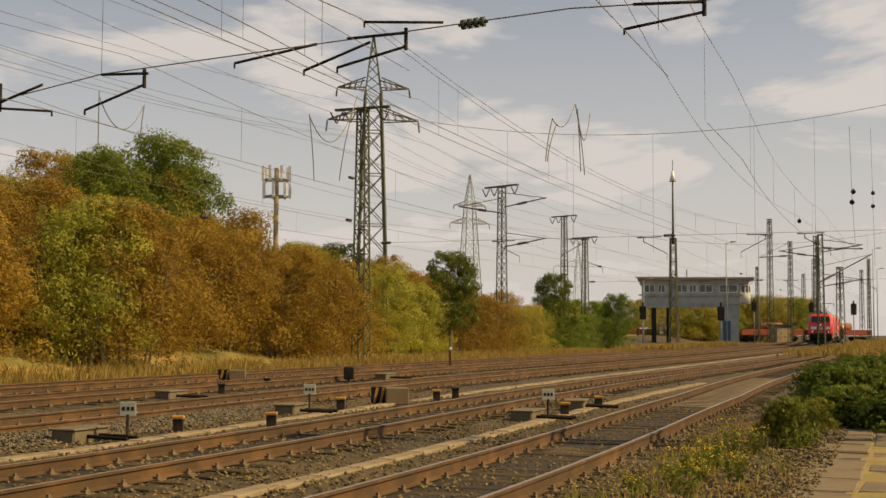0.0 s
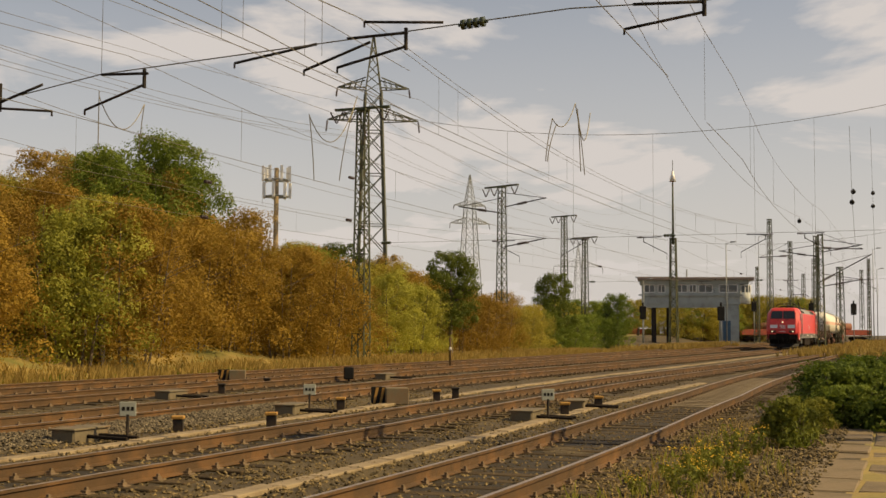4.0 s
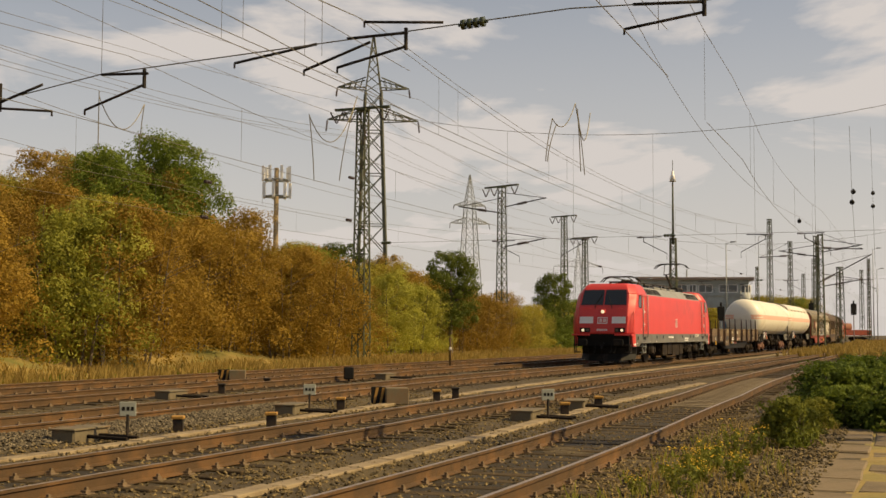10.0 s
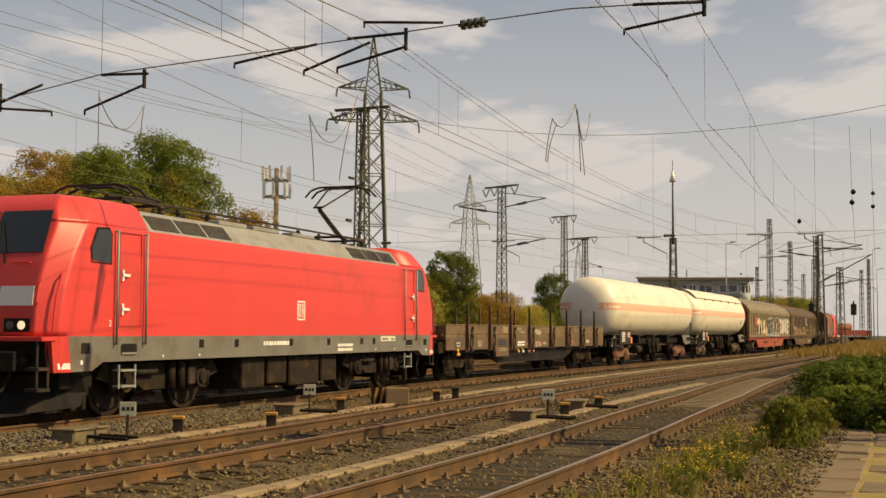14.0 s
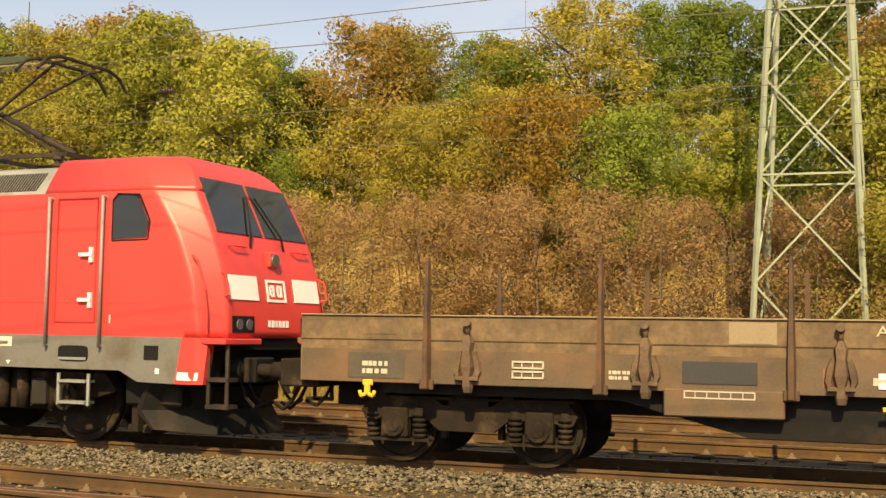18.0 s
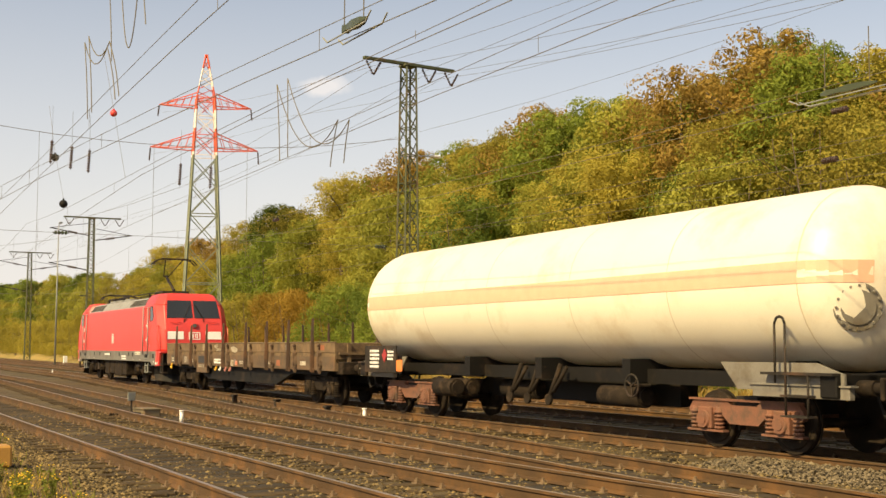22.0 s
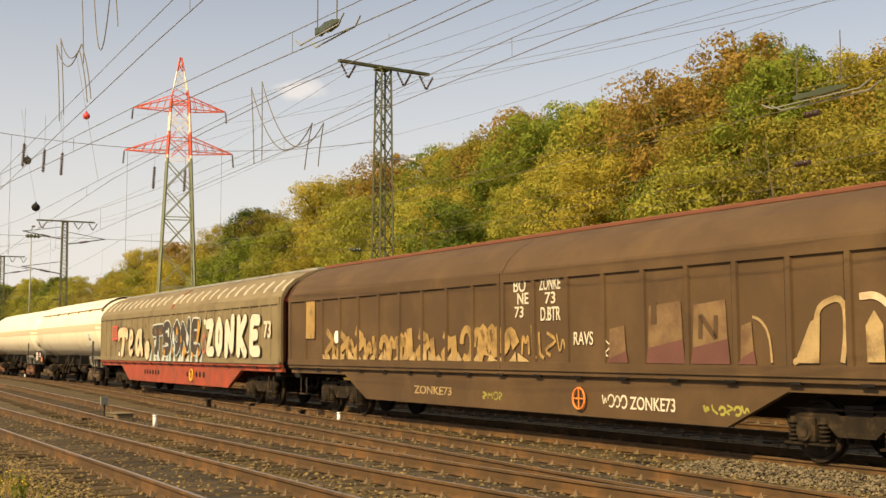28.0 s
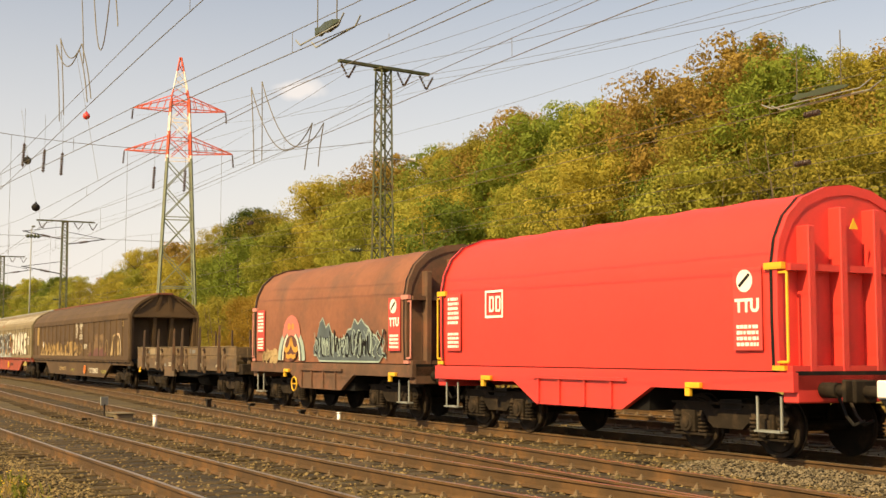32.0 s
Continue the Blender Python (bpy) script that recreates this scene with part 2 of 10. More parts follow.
M_TARPBROWN = mat("rust_brown_tarpaulin", (0.22, 0.085, 0.045), 0.75, vary=0.2, scale=0.8, bump=0.2, bump_scale=8, dirt=(0.11, 0.06, 0.04), dirt_amount=0.4, dirt_scale=0.6)
M_TARPRED = mat("red_tarpaulin", (0.64, 0.045, 0.035), 0.55, vary=0.06, scale=0.9, bump=0.15, bump_scale=5)
M_FRAMERED = mat("red_frame_paint", (0.32, 0.052, 0.024), 0.7, vary=0.18, scale=2, dirt=(0.13, 0.05, 0.025), dirt_amount=0.5, dirt_scale=1.5)
M_YELLOW = mat("yellow_paint", (0.75, 0.42, 0.03), 0.5, vary=0.1)
# near-black ballast colour: the shade between the rails is painted in
M_BED = mat("oil_stained_ballast", (0.026, 0.018, 0.008), 0.95, vary=0.5, scale=1.2, bump=1.0, bump_scale=24, dirt=(0.068, 0.047, 0.020), dirt_amount=0.35, dirt_scale=0.8)
M_CLIP = mat("rusty_fastening", (0.165, 0.112, 0.062), 0.8, 0.0, vary=0.35, scale=5)
M_TRUNK = mat("bark", (0.13, 0.10, 0.07), 0.9, vary=0.3, scale=3, bump=0.6, bump_scale=20)


# ---- mesh helpers ----
def box(bm, x0, x1, y0, y1, z0, z1, bev=0.0):
    vs = [bm.verts.new((x, y, z)) for z in (z0, z1) for y in (y0, y1) for x in (x0, x1)]
    fs = [bm.faces.new([vs[i] for i in f]) for f in ((0, 2, 3, 1), (4, 5, 7, 6), (0, 1, 5, 4), (1, 3, 7, 5), (3, 2, 6, 7), (2, 0, 4, 6))]
    if bev:
        es = list({e for f in fs for e in f.edges})
        bmesh.ops.bevel(bm, geom=es, offset=bev, segments=1, affect="EDGES")
    return bm


def rod(bm, a, b, r, sides=6, r2=None, caps=True):
    a, b = Vector(a), Vector(b)
    d = b - a
    if d.length < 1e-6:
        return bm
    q = d.to_track_quat("Z", "Y")
    r2 = r if r2 is None else r2
    lo, hi = [], []
    for i in range(sides):
        t = 2 * math.pi * (i + 0.5) / sides
        o = q @ Vector((math.cos(t), math.sin(t), 0))
        lo.append(bm.verts.new(a + o * r))
        hi.append(bm.verts.new(b + o * r2))
    for i in range(sides):
        k = (i + 1) % sides
        f = bm.faces.new((lo[i], lo[k], hi[k], hi[i]))
        f.smooth = sides > 6
    if caps:
        bm.faces.new(lo[::-1])
        bm.faces.new(hi)
    return bm


def loft(bm, rings, closed=True, caps=True, smooth=False):
    """Skin over rings of equally many points."""
    vs = [[bm.verts.new(p) for p in r] for r in rings]
    n = len(vs[0])
    for a, b in zip(vs, vs[1:]):
        for i in range(n if closed else n - 1):
            k = (i + 1) % n
            f = bm.faces.new((a[i], a[k], b[k], b[i]))
            f.smooth = smooth
    if caps and closed:
        bm.faces.new(vs[0][::-1])
        bm.faces.new(vs[-1])
    return bm


def finish(bm):
    bmesh.ops.recalc_face_normals(bm, faces=bm.faces)
    return bm


def part(name, bm, material, parent, label="", at=None, recalc=True):
    if recalc:
        finish(bm)
    me = bpy.data.meshes.new(name)
    bm.to_mesh(me)
    bm.free()
    me.materials.append(material)
    ob = new(name, me)
    if parent:
        ob.parent = parent
    if at is not None:
        ob.matrix_basis = at
    if label:
        ob["label"] = label
    return ob


def share(ob, parent, at, name=None):
    """Another object on the same mesh."""
    o = new(name or ob.name.split(".")[0], ob.data)
    o.parent = parent
    o.matrix_basis = at
    if "label" in ob:
        o["label"] = ob["label"]
    return o


def nb():
    return bmesh.new()


def thing(name, label, category, m=None, group="", kind=""):
    e = new(name)
    e.empty_display_size = 0.2
    tagged(e, label, category, group, kind)
    if m is not None:
        e.matrix_basis = m
    return e

# ---- ground ----
def sstep(x, a, b):
    t = min(max((x - a) / (b - a), 0.0), 1.0)
    return t * t * (3 - 2 * t)


def ground_z(s, n):
    z = -0.205
    z += 0.16 * sstep(n, 11.2, 13.0)
    z -= 0.22 * sstep(-n, 9.6, 11.5)
    hill = 7.5 * sstep(s, -95, -30) + 1.2
    z += hill * sstep(-n, 17.0, 36.0)
    return z


def spaced(lo, hi, fine_lo, fine_hi, step, grow=1.18):
    v = list(np.arange(fine_lo, fine_hi + 1e-6, step))
    d, x = step, fine_hi
    while x < hi:
        d *= grow; x += d; v.append(x)
    d, x = step, fine_lo
    while x > lo:
        d *= grow; x -= d; v.insert(0, x)
    return v


def build_ground():
    ss = spaced(-650, 600, -70, 70, 1.0)
    ns = spaced(-1500, 1500, -42, 24, 0.6)
    verts, faces = [], []
    rnd = random.Random(3)
    for s in ss:
        x0, y0, th = line_at(s)
        for n in ns:
            z = ground_z(s, n)
            if -45 < n < 25:
                z += 0.045 * noise.noise(Vector((s * 0.9, n * 0.9, 0))) + rnd.uniform(-0.018, 0.018)
                if n < -18:
                    z += 0.8 * noise.noise(Vector((s * 0.1, n * 0.1, 4)))
            verts.append((x0 - n * math.cos(th), y0 + n * math.sin(th), z))
    w = len(ns)
    for i in range(len(ss) - 1):
        for k in range(w - 1):
            a = i * w + k
            faces.append((a, a + 1, a + w + 1, a + w))
    me = bpy.data.meshes.new("ground")
    me.from_pydata(verts, [], faces)
    me.update()
    me.materials.append(M_BALLAST)
    me.materials.append(M_GRASSDRY)
    idx = []
    for i in range(len(ss) - 1):
        for k in range(w - 1):
            n = ns[k]
            idx.append(1 if (n < (-10.6 if ss[i] > -105 else -34) + 0.8 * noise.noise(Vector((ss[i] * 0.2, 0, 0))) or (n > 13.3 + 1.1 * noise.noise(Vector((ss[i] * 0.6, n, 7))) and (ss[i] > -75 or n > 75))) else 0)
    me.polygons.foreach_set("material_index", idx)
    ob = new("ground", me)
    return tagged(ob, "grey-brown railway ballast with dry grass verges", "ground", kind="structure")


build_ground()


# ---- tracks ----
RAIL_SECTION = [(-0.07, -0.172), (0.07, -0.172), (0.07, -0.160), (0.012, -0.135), (0.012, -0.045), (0.036, -0.032), (0.036, -0.004), (0.028, 0.0), (-0.028, 0.0), (-0.036, -0.004), (-0.036, -0.032), (-0.012, -0.045), (-0.012, -0.135), (-0.07, -0.160)]


def rail_mesh(nf, s0, s1, step=2.0, z=0.0):
    bm = nb()
    rings = []
    k = max(2, int((s1 - s0) / step))
    for i in range(k + 1):
        s = s0 + (s1 - s0) * i / k
        x, y, th = line_at(s, nf(s))
        c, d = -math.cos(th), math.sin(th)
        rings.append([(x + c * u, y + d * u, z + w) for u, w in RAIL_SECTION])
    loft(bm, rings)
    finish(bm)
    for f in bm.faces:
        if f.normal.z > 0.9 and f.calc_center_median().z > z - 0.003:
            f.material_index = 1
    return bm


def lerp_list(pts):
    xs, ys = [p[0] for p in pts], [p[1] for p in pts]
    return lambda s: float(np.interp(s, xs, ys))


def sleeper_bm():
    bm = nb()
    box(bm, -0.13, 0.13, -1.28, 1.28, -0.30, -0.175, 0.012)
    return bm


def clip_bm(bm, m):
    """One rail fastening: base plate, clamps and bolts on both sides of a rail."""
    def put(x0, x1, y0, y1, z0, z1):
        vs = [bm.verts.new(m @ Vector((x, y, z))) for z in (z0, z1) for y in (y0, y1) for x in (x0, x1)]
        for f in ((4, 5, 7, 6), (0, 1, 5, 4), (1, 3, 7, 5), (3, 2, 6, 7), (2, 0, 4, 6)):
            bm.faces.new([vs[i] for i in f])
    put(-0.07, 0.07, -0.15, 0.15, -0.178, -0.162)
    for sgn in (-1, 1):
        put(-0.04, 0.04, min(sgn * 0.05, sgn * 0.115), max(sgn * 0.05, sgn * 0.115), -0.162, -0.132)
        put(-0.018, 0.018, min(sgn * 0.078, sgn * 0.108), max(sgn * 0.078, sgn * 0.108), -0.132, -0.100)


SLEEPER = None


def railway_track(pts, s0, s1, near0, near1, label, spacing=0.63):
    """Two rails on sleepers along n(s); sleepers between near0 and near1 are pieces, the others one mesh."""
    nf = lerp_list(pts)
    t = thing("railway_track", label, "railway track", group="tracks of the yard", kind="structure")
    for sgn in (-1, 1):
        r = part("rail", rail_mesh(lambda s: nf(s) + sgn * 0.7525, s0, s1), M_RAIL, t, "rusty steel rail with a worn bright head", recalc=False)
        r.data.materials.append(M_RAILTOP)
    # dark strip along the track, painting the shade that lies between the rails
    bed = nb()
    rows = []
    for i in range(int((s1 - s0) / 2.0) + 1):
        sx = min(s0 + i * 2.0, s1)
        row = []
        for k in range(5):
            d = (-1.02, -0.66, 0.0, 0.66, 1.02)[k] + (0.16 * noise.noise(Vector((sx * 0.7, k * 9.0, 3))) if k in (0, 4) else 0.0)
            x, y, _ = line_at(sx, nf(sx) + d)
            row.append(bed.verts.new((x, y, -0.205 if k in (0, 4) else -0.186)))
        rows.append(row)
    for a, b in zip(rows, rows[1:]):
        for k in range(4):
            bed.faces.new((a[k], a[k + 1], b[k + 1], b[k]))
    part("stained_bed", bed, M_BED, t, "ballast between the rails with its shade painted in as a dark colour")
    far, clips = nb(), nb()
    global SLEEPER
    made = 0
    for i in range(int((s1 - s0) / spacing)):
        s = s0 + (i + 0.5) * spacing
        m = on_line(s, nf(s)) @ pose(0, 0, random.uniform(-0.012, 0.004), 0, 0, random.uniform(-1, 1))
        if near0 < s < near1 and made < 230:
            made += 1
            if SLEEPER is None:
                SLEEPER = part("sleeper", sleeper_bm(), M_SLEEPER, t, at=m)
            else:
                share(SLEEPER, t, m, "sleeper")
        elif s > s0:
            vs = [far.verts.new(m @ Vector((x, y, -0.175))) for x, y in ((-0.13, -1.28), (0.13, -1.28), (0.13, 1.28), (-0.13, 1.28))]
            lo = [far.verts.new(v.co - Vector((0, 0, 0.12))) for v in vs]
            far.faces.new(vs)
            for a in range(4):
                far.faces.new((vs[a], lo[a], lo[(a + 1) % 4], vs[(a + 1) % 4]))
        if -75 < s < 110:
            for sgn in (-1, 1):
                clip_bm(clips, m @ pose(0, sgn * 0.7525, 0))
    tagged(part("sleepers", far, M_SLEEPER, t), kind="stuff")
    tagged(part("rail_fastenings", clips, M_CLIP, t, "rusty clamps and bolts", recalc=False), kind="stuff")
    return t

TRACK_A = [(-400, 4.0), (-150, 6.6), (-60, 8.8), (-30, 9.9), (-5, 9.9), (15, 9.3), (60, 9.2), (400, 8)]
TRACK_B = [(-400, 2.0), (-150, 4.5), (-60, 5.6), (-10, 5.4), (0, 5.7), (15, 6.3), (30, 6.3), (60, 5.2), (400, 5)]
TRACK_G = [(-6, 5.35), (5, 4.95), (20, 3.7), (45, 1.7), (75, 0.05)]
TRACK_C = [(-600, 0.0), (600, 0.0)]
TRACK_D = [(-600, -4.6), (600, -4.6)]
TRACK_E = [(-600, -8.6), (600, -8.6)]
railway_track(TRACK_C, -300, 330, -45, 45, "through track with worn rails on dark wooden sleepers")
railway_track(TRACK_B, -250, 300, -55, 60, "neighbouring track with rusty rails in stained ballast")
railway_track(TRACK_A, -220, 250, -50, 70, "siding with brown rusted rails and dark sleepers")
railway_track(TRACK_G, -5, 74, -4, 60, "crossover track with brown rails leading to the through track")
railway_track(TRACK_D, -300, 300, -40, 20, "far track with rusty rails beside the grass")
railway_track([(-60, -8.6), (-85, -10.2), (-120, -15), (-240, -34)], -236, -66, -70, -66.5, "diverging track with rusty rails towards the far sidings")
railway_track([(-90, -4.6), (-120, -7.0), (-160, -12.2), (-260, -27)], -256, -94, -96, -94.5, "curved yard track with rusty rails under the tower")
railway_track(TRACK_E, -300, 300, -30, 0, "outermost track with rusty rails beside the grass verge")

# ---- train ----
TRAIN = []   # (thing, centre behind the front, wheelsets)


def panel(bm, c, t=0.012):
    """A thin plate on four corners (counter-clockwise seen from outside)."""
    c = [Vector(p) for p in c]
    nrm = (c[1] - c[0]).cross(c[-1] - c[0]).normalized()
    top = [bm.verts.new(p + nrm * t) for p in c]
    lo = [bm.verts.new(p - nrm * t) for p in c]
    bm.faces.new(top)
    bm.faces.new(lo[::-1])
    n = len(c)
    for i in range(n):
        bm.faces.new((lo[i], lo[(i + 1) % n], top[(i + 1) % n], top[i]))
    return bm


def disc(bm, c, axis, r, t, sides=16):
    c, a = Vector(c), Vector(axis).normalized()
    return rod(bm, c - a * t / 2, c + a * t / 2, r, sides)


M_WHEEL = mat("dull_wheel_steel", (0.022, 0.016, 0.011), 0.85, 0.0, vary=0.35, scale=4, dirt=(0.06, 0.038, 0.022), dirt_amount=0.3, dirt_scale=3, spec=0.2)


def wheelset(parent, x, r, name="wheelset"):
    bm = nb()
    for s in (-1, 1):
        rod(bm, (0, s * 0.68, 0), (0, s * 0.70, 0), r + 0.028, 28)
        rod(bm, (0, s * 0.70, 0), (0, s * 0.815, 0), r, 28)
        rod(bm, (0, s * 0.815, 0), (0, s * 0.822, 0), r * 0.86, 28, r * 0.80)
        rod(bm, (0, s * 0.822, 0), (0, s * 0.87, 0), r * 0.26, 14)
        for k in range(6):
            t = k * math.pi / 3
            rod(bm, (math.cos(t) * r * 0.55, s * 0.81, math.sin(t) * r * 0.55), (math.cos(t) * r * 0.55, s * 0.828, math.sin(t) * r * 0.55), 0.035, 6)
    rod(bm, (0, -0.95, 0), (0, 0.95, 0), 0.08, 10)
    return part(name, bm, M_WHEEL, parent, "steel wheels grey with brake dust", pose(x, 0, r))


def buffer_pair(parent, x, d, m=None):
    for s in (-1, 1):
        bm = nb()
        rod(bm, (x, s * 0.875, 1.05), (x + d * 0.30, s * 0.875, 1.05), 0.115, 12)
        rod(bm, (x + d * 0.28, s * 0.875, 1.05), (x + d * 0.55, s * 0.875, 1.05), 0.085, 12)
        box(bm, min(x + d * 0.55, x + d * 0.62), max(x + d * 0.55, x + d * 0.62), s * 0.875 - 0.225, s * 0.875 + 0.225, 0.89, 1.21, 0.02)
        part("buffer", bm, m or M_UNDER, parent)
    bm = nb()
    rod(bm, (x, 0, 1.0), (x + d * 0.35, 0, 1.0), 0.04, 8)
    rod(bm, (x + d * 0.3, -0.08, 0.98), (x + d * 0.45, 0.0, 0.72), 0.03, 6)
    rod(bm, (x + d * 0.3, 0.08, 0.98), (x + d * 0.45, 0.0, 0.72), 0.03, 6)
    part("screw_coupling", bm, M_BLACK, parent, "black screw coupling")
    for y in (-0.4, 0.4, 0.6):
        bm = nb()
        p = [(x + d * 0.02, y, 0.95), (x + d * 0.16, y, 0.68), (x + d * 0.30, y, 0.55), (x + d * 0.45, y * 0.9, 0.62)]
        for a, b in zip(p, p[1:]):
            rod(bm, a, b, 0.026, 6)
        part("brake_hose", bm, M_BLACK, parent, "black rubber brake hose")


def freight_bogie(parent, x, wb=1.8, r=0.46, mat_=None):
    """Y-type bogie: side frames with axle boxes and coil springs, and two wheelsets."""
    mat_ = mat_ or M_UNDER
    ws = [wheelset(parent, x + s * wb / 2, r) for s in (-1, 1)]
    for s in (-1, 1):
        bm = nb()
        y0, y1 = sorted((s * 0.92, s * 1.02))
        prof = [(-wb / 2 - 0.45, 0.62), (-wb / 2 - 0.30, 0.80), (-0.45, 0.80), (-0.3, 0.70), (0.3, 0.70), (0.45, 0.80), (wb / 2 + 0.30, 0.80), (wb / 2 + 0.45, 0.62), (wb / 2 + 0.40, 0.52), (wb / 2 - 0.36, 0.56), (0.34, 0.40), (-0.34, 0.40), (-wb / 2 + 0.36, 0.56), (-wb / 2 - 0.40, 0.52)]
        loft(bm, [[(x + a, y0, z) for a, z in prof], [(x + a, y1, z) for a, z in prof]])
        box(bm, x - wb / 2 - 0.42, x + wb / 2 + 0.42, *sorted((s * 0.98, s * 1.05)), 0.765, 0.80)
        part("side_frame", bm, mat_, parent)
        for w in (-1, 1):
            bm = nb()
            ax = x + w * wb / 2
            rod(bm, (ax, s * 0.90, r), (ax, s * 1.12, r), 0.145, 12)
            box(bm, ax - 0.17, ax + 0.17, *sorted((s * 0.92, s * 1.08)), r - 0.16, r + 0.20, 0.02)
            disc(bm, (ax, s * 1.125, r), (0, 1, 0), 0.09, 0.02, 10)
            box(bm, ax - 0.45, ax + 0.45, *sorted((s * 0.94, s * 1.06)), r - 0.20, r - 0.165)
            part("axle_box", bm, mat_, parent, "dusty axle box with a bolted cover")
            for d in (-0.30, 0.30):
                bm = nb()
                for k in range(5):
                    disc(bm, (ax + d, s * 1.0, r - 0.13 + k * 0.062), (0, 0, 1), 0.085, 0.036, 10)
                rod(bm, (ax + d, s * 1.0, r - 0.16), (ax + d, s * 1.0, r + 0.2), 0.06, 8)
                part("coil_spring", bm, mat_, parent)
    bm = nb()
    box(bm, x - 0.25, x + 0.25, -0.95, 0.95, 0.55, 0.85)
    for w in (-1, 1):
        for s in (-1, 1):
            box(bm, x + w * (wb / 2 - r - 0.08) - 0.03, x + w * (wb / 2 - r - 0.08) + 0.03, s * 0.75 - 0.06, s * 0.75 + 0.06, 0.30, 0.62)
    part("bolster", bm, M_STEELDARK, parent)
    return ws


def font_part(text, size, mat_, parent, m, name="lettering", label="", bold=0.0):
    cu = bpy.data.curves.new(name, "FONT")
    cu.body, cu.size, cu.extrude, cu.offset = text, size, 0.003, bold
    cu.align_x = "CENTER"
    tmp = bpy.data.objects.new(name, cu)
    scene.collection.objects.link(tmp)
    me = bpy.data.meshes.new_from_object(tmp.evaluated_get(bpy.context.evaluated_depsgraph_get()))
    bpy.data.objects.remove(tmp)
    me.materials.clear()
    me.materials.append(mat_)
    ob = new(name, me)
    ob.parent = parent
    ob.matrix_basis = m
    if label:
        ob["label"] = label
    return ob


def side_m(x, y, z, tilt=0.0):
    """Lettering pose on the camera's side of a vehicle (reads with -x to the right)."""
    return pose(x, y, z, 90 - tilt, 0, 180)


def bars(parent, x, y, z, w, h, rows, mat_=None, name="writing", label="plain white lines of small writing"):
    bm = nb()
    rnd = random.Random(int(abs(x * 97 + z * 31)))
    for i in range(rows):
        zz = z + h * (i + 0.15) / rows
        x1 = x + w / 2
        while x1 > x - w / 2 + 0.02:
            ww = rnd.uniform(0.25, 0.6) * h / rows * 1.6
            x0 = max(x1 - ww, x - w / 2)
            box(bm, x0, x1, y, y + 0.006, zz, zz + h / rows * 0.62)
            x1 = x0 - rnd.uniform(0.1, 0.35) * h / rows
    return tagged(part(name, bm, mat_ or M_WHITE, parent, label), kind="stuff")


# -- locomotive --
def eased(z, zs, xs):
    """A profile through the given heights, softened at its bends."""
    return sum(float(np.interp(z + d, zs, xs)) * k for d, k in ((-0.12, 0.15), (-0.06, 0.2), (0.0, 0.3), (0.06, 0.2), (0.12, 0.15)))


def nose_x(z):
    return eased(z, [0.85, 1.45, 1.90, 2.30, 2.83, 3.29, 3.60, 3.78, 3.92], [9.06, 9.10, 9.08, 9.01, 8.83, 8.60, 8.445, 8.31, 7.98])


def pillar_x(z):
    """Where the flat side ends and the bevelled corner pillar begins."""
    return eased(z, [0.85, 1.45, 2.20, 2.80, 3.30, 3.60, 3.90], [8.80, 8.80, 8.68, 8.44, 8.10, 7.86, 7.55])


def nose_corner(X, f, w, z):
    """Bevelled corner between the front and the side, with softened edges."""
    xs = pillar_x(z)
    ax, ay, bx, by = X - 0.035, f + 0.012, xs + 0.05, w - 0.016
    along = lambda k: (ax + (bx - ax) * k, ay + (by - ay) * k)
    return [(X, f * 0.5), (X, f - 0.10), (X, f - 0.035), (X - 0.012, f - 0.006), along(0.0), along(0.08), along(0.92), along(1.0), (xs, w - 0.004), (xs - 0.06, w), (xs - 0.16, w)]


def smooth_corners(bm):
    finish(bm)
    for f in bm.faces:
        if abs(f.normal.z) < 0.9 and f.calc_area() < 0.6:
            f.smooth = True


def loco_ring(z, w):
    half = nose_corner(nose_x(z), 1.21 * w / 1.49, w, z)
    ring = half + [(-a, b) for a, b in half[::-1]]
    return [(a, b, z) for a, b in ring] + [(-a, -b, z) for a, b in ring]


